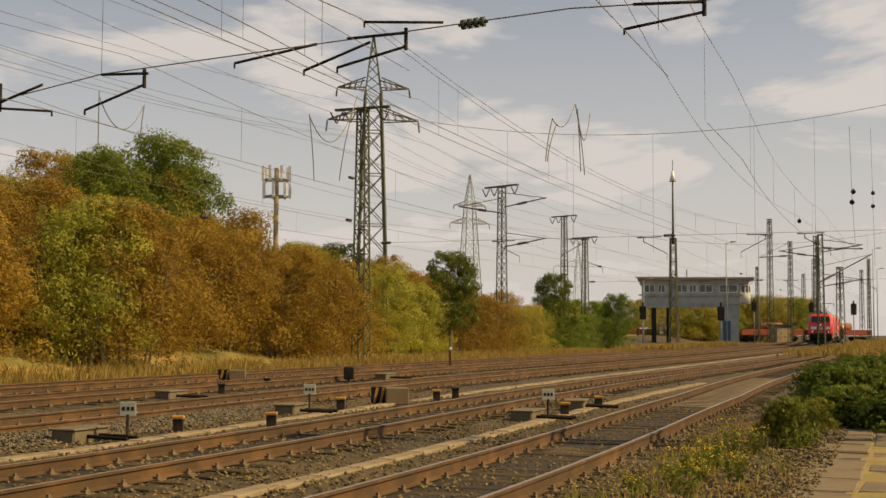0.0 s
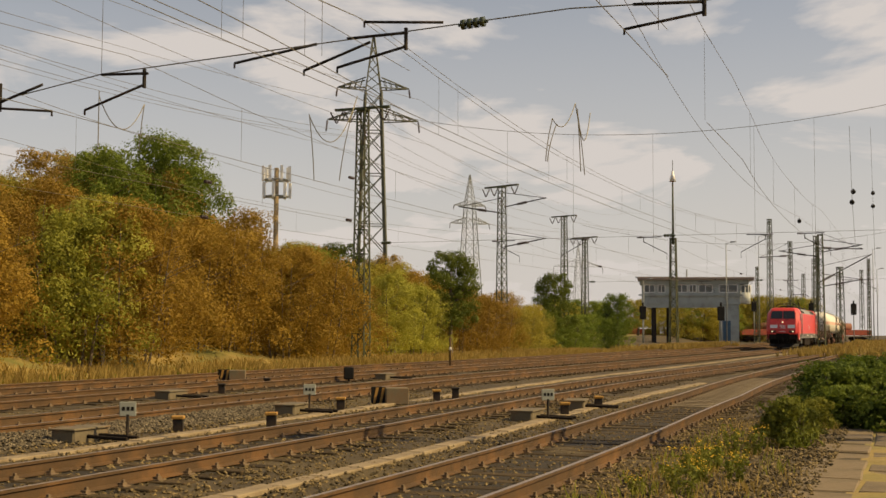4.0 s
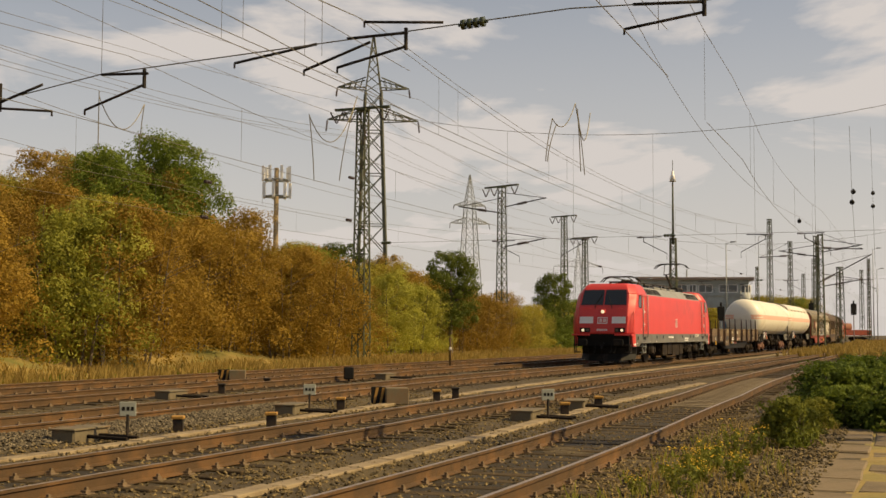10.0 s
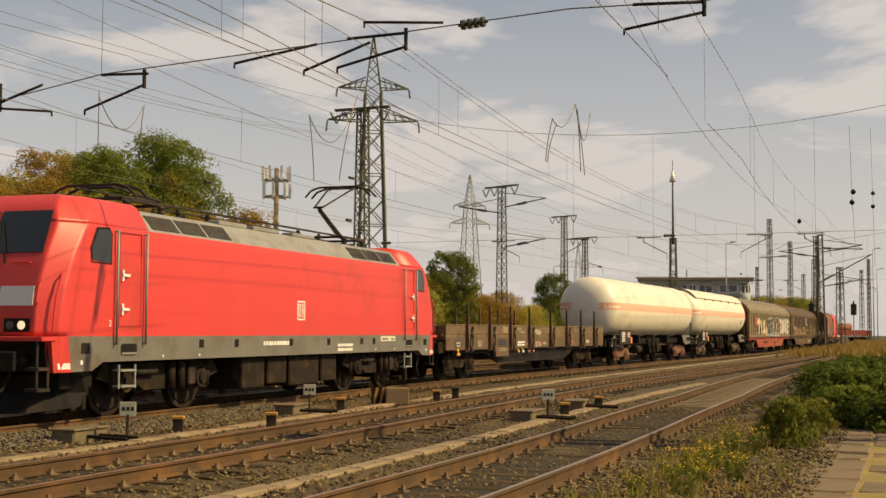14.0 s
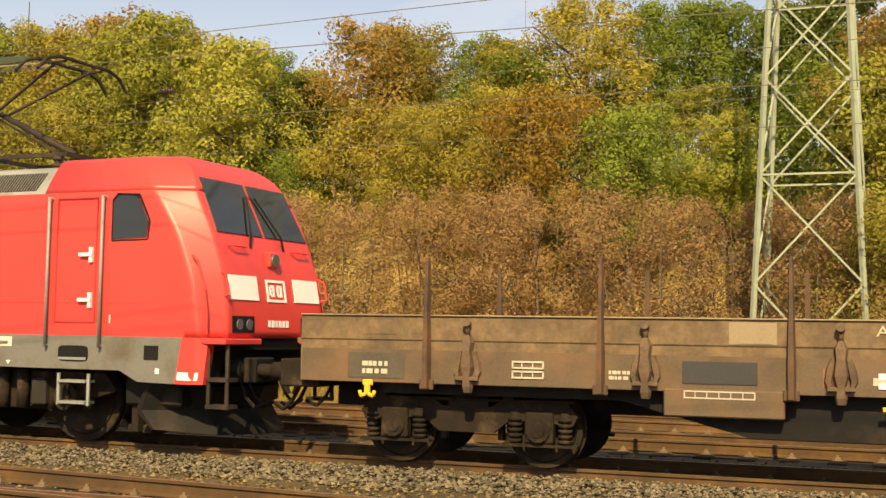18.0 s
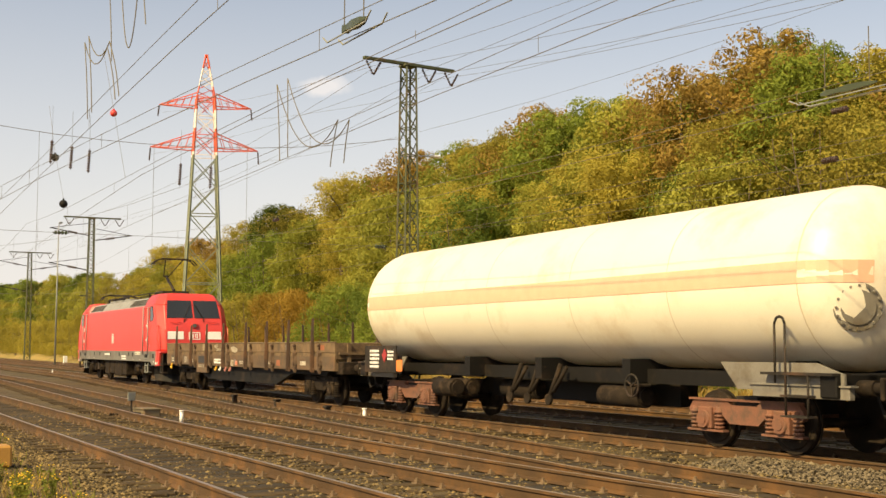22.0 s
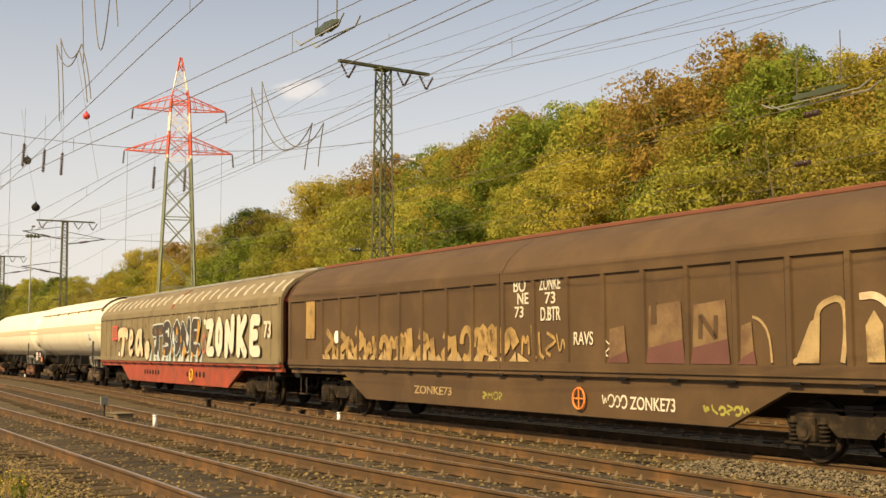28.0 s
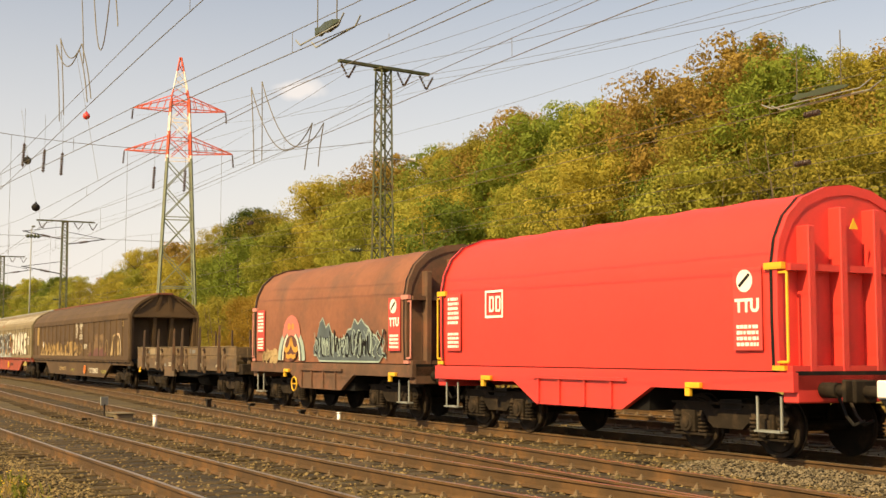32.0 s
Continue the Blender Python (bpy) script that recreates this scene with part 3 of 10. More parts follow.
def electric_locomotive():
    t = thing("electric_locomotive", "bright red electric locomotive with a grey frame band, raised pantograph", "locomotive")
    bm = nb()
    loft(bm, [loco_ring(z, w) for z, w in [(z, float(np.interp(z, [1.45, 1.9, 2.7, 3.29, 3.36], [1.485, 1.49, 1.49, 1.475, 1.460]))) for z in [1.45 + 0.1 * i for i in range(20)] + [3.36]]])
    smooth_corners(bm)
    part("body", bm, M_RED, t, "glossy traffic-red body shell")
    bm = nb()
    # grey frame band, lower towards the ends
    for s in (-1, 1):
        xs = [-8.60, -8.50, -7.92, -7.62, 7.62, 7.92, 8.50, 8.60]
        zb = [1.449, 0.86, 0.87, 1.01, 1.01, 0.87, 0.86, 1.449]
        y0, y1 = sorted((s * 1.30, s * 1.488))
        loft(bm, [[(x, y0, z), (x, y1, z), (x, y1, 1.452), (x, y0, 1.452)] for x, z in zip(xs, zb)])
    box(bm, -8.2, 8.2, -1.3, 1.3, 1.0, 1.45)
    part("frame_band", bm, M_GREY, t, "weathered grey frame band")
    for e in (-1, 1):
        for s in (-1, 1):
            bm = nb()
            lo, hi = [(8.50, 1.489), (8.78, 1.485), (8.90, 1.44), (8.90, 1.30), (8.50, 1.30)], [(8.60, 1.489), (8.80, 1.485), (8.96, 1.42), (8.96, 1.28), (8.60, 1.28)]
            loft(bm, [[(e * x, s * y, 0.86) for x, y in lo], [(e * x, s * y, 1.452) for x, y in hi]])
            part("corner_skirt", bm, M_RED, t)
            bm = nb()
            c = [(e * 8.54, s * 1.494, 0.91), (e * 8.84, s * 1.474, 0.91), (e * 8.85, s * 1.468, 1.01), (e * 8.55, s * 1.494, 1.01)]
            panel(bm, c if s * e < 0 else c[::-1], 0.006)
            part("white_plate", bm, M_WHITE, t)
            bm = nb()
            box(bm, *sorted((e * 8.86, e * 9.24)), *sorted((s * 0.62, s * 1.46)), 1.37, 1.448, 0.012)
            part("tread_lip", bm, M_RED, t, "red step lip over the buffer")
        bm = nb()
        box(bm, *sorted((e * 8.2, e * 9.05)), -1.25, 1.25, 1.30, 1.452)
        part("nose_floor", bm, M_BLACK, t)
        # cab roof
        bm = nb()
        rings = []
        for z, w, back in ((3.355, 1.460, 6.25), (3.43, 1.42, 6.255), (3.52, 1.373, 6.26), (3.60, 1.33, 6.27), (3.70, 1.27, 6.28), (3.80, 1.20, 6.29), (3.85, 1.12, 6.30), (3.875, 1.0, 6.31)):
            half = nose_corner(nose_x(z), min(1.21 * w / 1.49, w - 0.12), w, z) + [(back, w)]
            rings.append([(e * a, b, z) for a, b in half] + [(e * a, -b, z) for a, b in half[::-1]])
        loft(bm, rings)
        smooth_corners(bm)
        part("cab_roof", bm, M_RED, t)
        # windscreen, on the raked front
        for s in (-1, 1):
            bm = nb()
            q = lambda y, z: (e * (nose_x(z) + 0.004), y, z)
            c = [q(s * 0.035, 2.83), q(s * 1.12, 2.83), q(s * 1.04, 3.56), q(s * 0.035, 3.56)]
            if s * e < 0:
                c = c[::-1]
            panel(bm, c, 0.012)
            part("windscreen", bm, M_GLASS, t, "dark sloping windscreen pane")
            bm = nb()
            rod(bm, q(s * 0.42, 2.66), (e * (nose_x(2.85) + 0.05), s * 0.38, 2.86), 0.018, 6)
            rod(bm, (e * (nose_x(2.85) + 0.05), s * 0.38, 2.86), (e * (nose_x(3.4) + 0.04), s * 0.10, 3.4), 0.013, 6)
            part("wiper", bm, M_BLACK, t)
            bm = nb()
            c = [q(s * 0.46, 1.95), q(s * 1.13, 1.95), q(s * 1.12, 2.27), q(s * 0.46, 2.27)]
            panel(bm, c if s * e > 0 else c[::-1], 0.010)
            part("white_panel", bm, M_WHITE, t)
            bm = nb()
            c = [q(s * 0.60, 1.52), q(s * 1.10, 1.52), q(s * 1.10, 1.74), q(s * 0.60, 1.74)]
            panel(bm, c if s * e > 0 else c[::-1], 0.010)
            hl = part("headlight_housing", bm, M_BLACK, t)
            for k, y in enumerate((0.72, 0.95)):
                bm = nb()
                disc(bm, (e * (nose_x(1.63) + 0.012), s * y, 1.63), (1, 0, 0), 0.07, 0.03, 16)
                part("headlight", bm, M_LAMP if (e > 0 and k == 1) else M_LENS, hl, "lit round headlight" if (e > 0 and k == 1) else "unlit round lamp lens")
            bm = nb()
            pts = [(e * 8.95, s * 1.45, 1.5), (e * 8.95, s * 1.46, 1.75), (e * 8.90, s * 1.46, 2.1), (e * 8.80, s * 1.47, 2.42), (e * 8.70, s * 1.44, 2.5)]
            for a, b in zip(pts, pts[1:]):
                rod(bm, a, b, 0.018, 6)
            part("grab_rail", bm, M_RED, t)
        for s in (-1, 1):
            bm = nb()
            pts = [q(s * 0.95, 2.66), (e * (nose_x(2.66) + 0.07), s * 0.95, 2.66), (e * (nose_x(2.66) + 0.07), s * 0.62, 2.66), q(s * 0.62, 2.66)]
            for a, b in zip(pts, pts[1:]):
                rod(bm, a, b, 0.013, 5)
            part("front_grip", bm, M_RED, t)
            bm = nb()
            pts = [(e * (nose_x(1.95) - 0.02), s * 1.20, 1.98), (e * (nose_x(1.95) + 0.06), s * 1.25, 2.0), (e * (nose_x(2.25) + 0.06), s * 1.25, 2.26), (e * (nose_x(2.3) - 0.02), s * 1.20, 2.3)]
            for a, b in zip(pts, pts[1:]):
                rod(bm, a, b, 0.015, 5)
            part("corner_grip", bm, M_RED, t)
        bm = nb()
        box(bm, *sorted((e * (nose_x(2.5) - 0.05), e * (nose_x(2.5) + 0.07))), -0.13, 0.13, 2.40, 2.63, 0.03)
        part("light_box", bm, M_RED, t)
        bm = nb()
        disc(bm, (e * (nose_x(2.5) + 0.075), 0, 2.51), (1, 0, 0), 0.085, 0.05, 16)
        part("top_light", bm, M_LAMP if e > 0 else M_LENS, t, "lit top light" if e > 0 else "unlit top light")
        bm = nb()
        q = lambda y, z: (e * (nose_x(z) + 0.006), y, z)
        for y0, y1, z0, z1 in ((-0.24, 0.24, 1.94, 1.975), (-0.24, 0.24, 2.205, 2.24), (-0.24, -0.205, 1.975, 2.205), (0.205, 0.24, 1.975, 2.205), (-0.14, -0.10, 2.01, 2.17), (-0.06, -0.02, 2.03, 2.15), (-0.14, -0.04, 2.01, 2.04), (-0.14, -0.04, 2.14, 2.17), (0.05, 0.09, 2.01, 2.17), (0.05, 0.14, 2.01, 2.04), (0.05, 0.14, 2.075, 2.105), (0.05, 0.14, 2.14, 2.17), (0.13, 0.165, 2.03, 2.15)):
            c = [q(y0, z0), q(y1, z0), q(y1, z1), q(y0, z1)]
            panel(bm, c if e > 0 else c[::-1], 0.006)
        part("emblem", bm, M_WHITE, t, "white outlined square emblem")
        bm = nb()
        for k in range(6):
            y0 = -0.27 + k * 0.09
            c = [q(y0, 1.60), q(y0 + 0.06, 1.60), q(y0 + 0.06, 1.69), q(y0, 1.69)]
            panel(bm, c if e > 0 else c[::-1], 0.004)
        part("writing", bm, M_WHITE, t, "plain white bars of a number")
        buffer_pair(t, e * 8.84, e, M_BLACK)
        # front beam, snowplough, steps
        bm = nb()
        box(bm, *sorted((e * 8.35, e * 8.86)), -1.28, 1.28, 0.86, 1.36, 0.02)
        part("buffer_beam", bm, M_BLACK, t)
        bm = nb()
        rings = []
        for y, fx, zl in ((-1.34, 8.10, 0.26), (-0.8, 8.75, 0.18), (0.0, 9.0, 0.16), (0.8, 8.75, 0.18), (1.34, 8.10, 0.26)):
            rings.append([(e * (fx - 0.10), y, 0.80), (e * (fx - 0.22), y, 0.50), (e * fx, y, zl), (e * (fx - 0.05), y, zl), (e * (fx - 0.30), y, 0.50), (e * (fx - 0.16), y, 0.80)])
        loft(bm, rings)
        part("snowplough", bm, M_BLACK, t, "black curved snowplough")
        for s in (-1, 1):
            bm = nb()
            for x0 in (8.92, 9.20):
                rod(bm, (e * x0, s * 1.34, 0.55), (e * x0, s * 1.34, 1.38), 0.028, 6)
            for z0 in (0.56, 0.90):
                box(bm, *sorted((e * 8.90, e * 9.22)), *sorted((s * 1.12, s * 1.38)), z0, z0 + 0.05)
            part("shunter_step", bm, M_STEELDARK, t)
    # sides: cab windows, doors, handrails, emblem, frame details
    for s in (-1, 1):
        for e in (-1, 1):
            bm = nb()
            y = s * 1.482
            c = [(e * 7.46, y, 2.72), (e * 8.00, y, 2.74), (e * 8.02, y, 2.95), (e * 7.84, y, 3.28), (e * 7.54, y, 3.30), (e * 7.46, y, 3.22)]
            panel(bm, c if s * e < 0 else c[::-1], 0.016)
            part("cab_window", bm, M_GLASS, t, "dark cab side window")
            bm = nb()
            cc = [(e * 7.44, y, 2.70), (e * 8.02, y, 2.71), (e * 8.04, y, 2.96), (e * 7.86, y, 3.30), (e * 7.52, y, 3.32), (e * 7.44, y, 3.23)]
            for a, b in zip(cc, cc[1:] + cc[:1]):
                rod(bm, a, b, 0.016, 5)
            part("window_seal", bm, M_BLACK, t)
            for hx in (6.42, 7.32):
                bm = nb()
                rod(bm, (e * hx, s * 1.545, 1.30), (e * hx, s * 1.545, 3.30), 0.022, 8)
                for z0 in (1.32, 3.28):
                    rod(bm, (e * hx, s * 1.47, z0), (e * hx, s * 1.55, z0), 0.018, 6)
                part("handrail", bm, M_STEELGREY, t, "long vertical steel handrail")
            bm = nb()
            for x0, x1, z0, z1 in ((6.52, 7.20, 1.62, 1.635), (6.52, 7.20, 3.27, 3.285), (6.52, 6.535, 1.62, 3.285), (7.185, 7.20, 1.62, 3.285)):
                box(bm, *sorted((e * x0, e * x1)), *sorted((s * 1.487, s * 1.497)), z0, z1)
            door = part("door_seam", bm, M_REDDK, t)
            for z0 in (1.82, 2.42):
                bm = nb()
                box(bm, *sorted((e * 7.10, e * 7.15)), *sorted((s * 1.49, s * 1.53)), z0, z0 + 0.2)
                box(bm, *sorted((e * 6.94, e * 7.15)), *sorted((s * 1.515, s * 1.545)), z0 + 0.08, z0 + 0.125)
                part("door_handle", bm, M_WHITE, t, "pale lever handle")
            bm = nb()
            oval = [(e * 6.86 + 0.25 * math.copysign(abs(math.cos(k)) ** 0.35, math.cos(k)), 1.215 + 0.105 * math.copysign(abs(math.sin(k)) ** 0.4, math.sin(k))) for k in [math.tau * q / 28 for q in range(28)]]
            loft(bm, [[(x, s * y, z) for x, z in oval] for y in (1.485, 1.496)])
            part("step_recess", bm, M_BLACK, t)
            bm = nb()
            for z0 in (1.13, 0.83, 0.55):
                box(bm, *sorted((e * 6.62, e * 7.08)), *sorted((s * 1.30, s * 1.50)), z0, z0 + 0.035)
            for x0 in (6.60, 7.10):
                rod(bm, (e * x0, s * 1.45, 0.53), (e * x0, s * 1.45, 0.95), 0.025, 6)
            part("cab_steps", bm, M_STEELGREY, t)
            bm = nb()
            box(bm, *sorted((e * 8.02, e * 8.24)), *sorted((s * 1.484, s * 1.50)), 1.16, 1.34)
            part("lamp_socket", bm, M_BLACK, t)
        bm = nb()
        y = s * 1.492
        for x0, x1, z0, z1 in ((-0.2, 0.2, 1.80, 1.835), (-0.2, 0.2, 2.205, 2.24), (-0.2, -0.165, 1.80, 2.24), (0.165, 0.2, 1.80, 2.24), (0.03, 0.06, 1.87, 2.17), (0.11, 0.14, 1.90, 2.14), (0.03, 0.12, 1.87, 1.90), (0.03, 0.12, 2.14, 2.17), (-0.06, -0.03, 1.87, 2.17), (-0.12, -0.03, 1.87, 1.90), (-0.12, -0.03, 2.005, 2.035), (-0.12, -0.03, 2.14, 2.17), (-0.145, -0.115, 1.9, 2.14)):
            box(bm, x0, x1, min(y, y + s * 0.006), max(y, y + s * 0.006), z0, z1)
        part("emblem", bm, M_WHITE, t, "white outlined square emblem")
        bm = nb()
        box(bm, -5.80, -4.78, *sorted((s * 1.488, s * 1.495)), 1.29, 1.42)
        part("plate", bm, M_PLATE, t, "off-white number plate with small writing")
        yb = s * 1.496 if s > 0 else -1.502
        for x0, w, h in ((-4.98, 0.22, 0.075), (-5.20, 0.13, 0.075), (-5.62, 0.26, 0.05)):
            bars(t, x0, yb, 1.315, w, h, 1 if h > 0.06 else 3, M_GREY, label="plain dark lines of small writing")
        for x0 in (-4.4, -3.6, -1.6, 0.4, 2.9, 4.3):
            bm = nb()
            box(bm, x0, x0 + 0.16, *sorted((s * 1.486, s * 1.497)), 1.22, 1.38)
            part("frame_opening", bm, M_BLACK, t)
        bars(t, 1.2, s * 1.489 if s > 0 else -1.495, 1.22, 1.2, 0.14, 1)
        bars(t, -2.5, s * 1.489 if s > 0 else -1.495, 1.05, 0.9, 0.22, 2)
        for e in (-1, 1):
            if s > 0:
                font_part("1" if e < 0 else "2", 0.16, M_WHITE, t, side_m(e * 7.45, 1.494, 1.62), "cab_number", "small white number")
            bm = nb()
            panel(bm, [(e * 8.20, s * 1.49, 0.98), (e * 8.26, s * 1.49, 0.98), (e * 8.26, s * 1.49, 1.05), (e * 8.20, s * 1.49, 1.05)], 0.004)
            part("small_label", bm, M_WHITE, t)
            for x0 in (5.75, 4.45):
                bm = nb()
                panel(bm, [(e * (x0 - 0.04), s * 1.49, 1.10), (e * (x0 + 0.04), s * 1.49, 1.10), (e * x0, s * 1.49, 1.05)], 0.004)
                part("jack_mark", bm, M_WHITE, t)
        # raised seam along the side
        bm = nb()
        box(bm, -8.0, 8.0, *sorted((s * 1.485, s * 1.495)), 1.885, 1.90)
        part("side_crease", bm, M_RED, t)
    # roof between the cabs: grey louvred bevel and deck
    bm = nb()
    loft(bm, [[(x, -1.45, 3.358), (x, -1.13, 3.74), (x, -0.9, 3.80), (x, 0.9, 3.80), (x, 1.13, 3.74), (x, 1.45, 3.358)] for x in (-6.27, 6.27)])
    part("roof", bm, M_ROOFGREY, t, "grey roof with bevelled edges")
    for s in (-1, 1):
        for x0, x1 in ((3.1, 4.0), (4.1, 5.0), (5.1, 6.05), (-6.05, -5.1), (-5.0, -4.1), (-4.0, -3.1)):
            bm = nb()
            P = lambda x, k, o: (x, s * (1.45 - 0.32 * k + o * 0.76), 3.358 + 0.382 * k + o * 0.64)
            c = [P(x0, 0.14, 0.0), P(x1, 0.14, 0.0), P(x1, 0.84, 0.0), P(x0, 0.84, 0.0)]
            panel(bm, c if s < 0 else c[::-1], 0.008)
            g_ = part("louvre", bm, M_STEELDARK, t, "dark louvred vent grille")
            bm = nb()
            k = 0
            xx = x0 + 0.02
            while xx < x1:
                rod(bm, P(xx, 0.14, 0.012), P(xx, 0.84, 0.012), 0.008, 4)
                xx += 0.05
            tagged(part("grille", bm, M_GREY, g_), kind="stuff")
        bm = nb()
        for x0 in (-1.6, 0.3, 1.8):
            box(bm, x0, x0 + 1.2, *sorted((s * 0.75, s * 1.05)), 3.76, 3.86, 0.02)
        part("roof_cover", bm, M_ROOFGREY, t)
    for px, up in ((-5.05, True), (5.05, False)):
        pantograph(t, px, up)
    bm = nb()
    for x0 in (-3.4, -2.2, 2.2, 3.4):
        for y in (-0.3, 0.3):
            for k in range(5):
                disc(bm, (x0, y, 3.84 + k * 0.05), (0, 0, 1), 0.07 if k % 2 else 0.045, 0.05, 10)
    rod(bm, (-4.4, 0.3, 4.1), (4.4, 0.3, 4.1), 0.025, 6)
    rod(bm, (-3.4, -0.3, 4.1), (3.4, -0.3, 4.1), 0.02, 6)
    part("roof_busbar", bm, M_STEELDARK, t)
    # bogies and underfloor boxes
    ws = []
    for e in (-1, 1):
        for s in (-1, 1):
            bm = nb()
            y0, y1 = sorted((s * 0.98, s * 1.14))
            X = e * 5.22
            prof = [(-2.1, 0.72), (-1.9, 0.95), (1.9, 0.95), (2.1, 0.72), (1.75, 0.62), (0.9, 0.60), (0.6, 0.45), (-0.6, 0.45), (-0.9, 0.60), (-1.75, 0.62)]
            loft(bm, [[(X + a, y0, z) for a, z in prof], [(X + a, y1, z) for a, z in prof]])
            part("bogie_frame", bm, M_UNDER, t, "dusty bogie side frame")
            for w in (-1.3, 1.3):
                bm = nb()
                rod(bm, (X + w, s * 1.0, 0.625), (X + w, s * 1.24, 0.625), 0.19, 14)
                rod(bm, (X + w, s * 1.24, 0.625), (X + w, s * 1.28, 0.625), 0.11, 12)
                box(bm, X + w - 0.30, X + w + 0.30, *sorted((s * 1.0, s * 1.17)), 0.72, 0.86, 0.02)
                for d in (-0.33, 0.33):
                    rod(bm, (X + w + d, s * 1.12, 0.45), (X + w + d, s * 1.12, 0.95), 0.075, 10)
                part("axle_box", bm, M_UNDER, t)
            bm = nb()
            rod(bm, (X + 0.35, s * 1.22, 0.80), (X + 1.05, s * 1.22, 0.80), 0.065, 10)
            rod(bm, (X + 1.05, s * 1.22, 0.80), (X + 1.3, s * 1.22, 0.80), 0.035, 8)
            part("yaw_damper", bm, M_STEELDARK, t)
            for k in (-0.2, -0.55):
                bm = nb()
                rod(bm, (X + k, s * 1.20, 0.45), (X + k, s * 1.20, 0.98), 0.09, 10)
                part("spring", bm, M_UNDER, t)
            bm = nb()
            box(bm, X - 1.0, X - 0.75, *sorted((s * 1.05, s * 1.28)), 0.5, 0.85, 0.02)
            part("brake_box", bm, M_STEELDARK, t)
            bm = nb()
            box(bm, *sorted((e * 7.55, e * 7.66)), *sorted((s * 0.95, s * 1.12)), 0.18, 0.92, 0.02)
            box(bm, *sorted((e * 7.40, e * 7.80)), *sorted((s * 0.70, s * 1.0)), 0.16, 0.28, 0.02)
            part("rail_guard", bm, M_UNDER, t)
        for w in (-1.3, 1.3):
            ws.append(wheelset(t, e * 5.22 + w, 0.625))
        bm = nb()
        box(bm, e * 5.22 - 1.9, e * 5.22 + 1.9, -0.62, 0.62, 0.38, 0.98, 0.05)
        part("traction_motor", bm, M_STEELDARK, t)
    for s in (-1, 1):
        for x0, x1, z0 in ((-2.35, -1.5, 0.35), (-1.35, 0.2, 0.30), (0.35, 1.25, 0.38), (1.4, 2.4, 0.32)):
            bm = nb()
            box(bm, x0, x1, *sorted((s * 0.45, s * 1.32)), z0, 0.98, 0.03)
            part("underfloor_box", bm, M_UNDER, t)
    for e in (-1, 1):
        bm = nb()
        box(bm, *sorted((e * 7.5, e * 8.4)), -1.2, 1.2, 0.55, 0.98, 0.03)
        part("headstock", bm, M_BLACK, t)
    TRAIN.append((t, 9.65, [(w, 0.625) for w in ws]))
    return t


def pantograph(t, x, up):
    """Half-pantograph: knee towards the middle of the roof."""
    d = 1 if x < 0 else -1
    bm = nb()
    for s in (-1, 1):
        box(bm, x - 0.75, x + 0.75, s * 0.55 - 0.03, s * 0.55 + 0.03, 4.02, 4.08)
        for k in (-0.6, 0.6):
            for i in range(4):
                disc(bm, (x + k, s * 0.55, 3.84 + i * 0.05), (0, 0, 1), 0.075 if i % 2 else 0.05, 0.05, 10)
    for k in (-0.75, 0.75):
        box(bm, x + k - 0.03, x + k + 0.03, -0.58, 0.58, 4.02, 4.08)
    part("pantograph_base", bm, M_STEELDARK, t)
    foot = Vector((x - d * 0.45, 0, 4.12))
    if up:
        knee, top = Vector((x + d * 1.05, 0, 4.82)), Vector((x - d * 0.35, 0, 5.46))
    else:
        knee, top = Vector((x + d * 1.25, 0, 4.20)), Vector((x - d * 0.7, 0, 4.26))
    bm = nb()
    rod(bm, foot, knee, 0.055, 8, 0.045)
    rod(bm, foot + Vector((d * 0.25, 0, 0)), knee + Vector((0.02, 0, -0.08)), 0.02, 6)
    part("lower_arm", bm, M_STEELDARK, t)
    bm = nb()
    for s in (-1, 1):
        rod(bm, knee + Vector((0, s * 0.12, 0)), top + Vector((0, s * 0.38, 0)), 0.025, 6)
    rod(bm, knee + Vector((0, -0.14, 0)), knee + Vector((0, 0.14, 0)), 0.03, 6)
    part("upper_arm", bm, M_STEELDARK, t)
    bm = nb()
    for k in (-0.2, 0.2):
        pts = [top + Vector((k, y, z)) for y, z in ((-0.98, -0.22), (-0.8, -0.04), (-0.55, 0.04), (0.55, 0.04), (0.8, -0.04), (0.98, -0.22))]
        for a, b in zip(pts, pts[1:]):
            rod(bm, a, b, 0.028, 6)
    for s in (-1, 1):
        rod(bm, top + Vector((-0.2, s * 0.4, 0)), top + Vector((0.2, s * 0.4, 0)), 0.018, 6)
    part("collector_head", bm, M_STEELDARK, t)


M_PLATE = mat("off_white_plate", (0.62, 0.60, 0.50), 0.6, vary=0.08)
M_REDDK = mat("seam_dark_red", (0.38, 0.025, 0.02), 0.5, vary=0.05)
M_LAMP = mat("lit_lamp", (1.0, 0.85, 0.55), 0.2, vary=0.02, glow=0.8)
M_LENS = mat("lamp_lens", (0.10, 0.10, 0.10), 0.1, vary=0.05, spec=0.8)
M_PATCH = mat("grey_patch", (0.17, 0.165, 0.16), 0.7, vary=0.1)
M_PATCHRUST = mat("rust_patch", (0.28, 0.10, 0.05), 0.85, vary=0.2)
M_PATCHPALE = mat("pale_patch", (0.27, 0.205, 0.125), 0.8, vary=0.15)


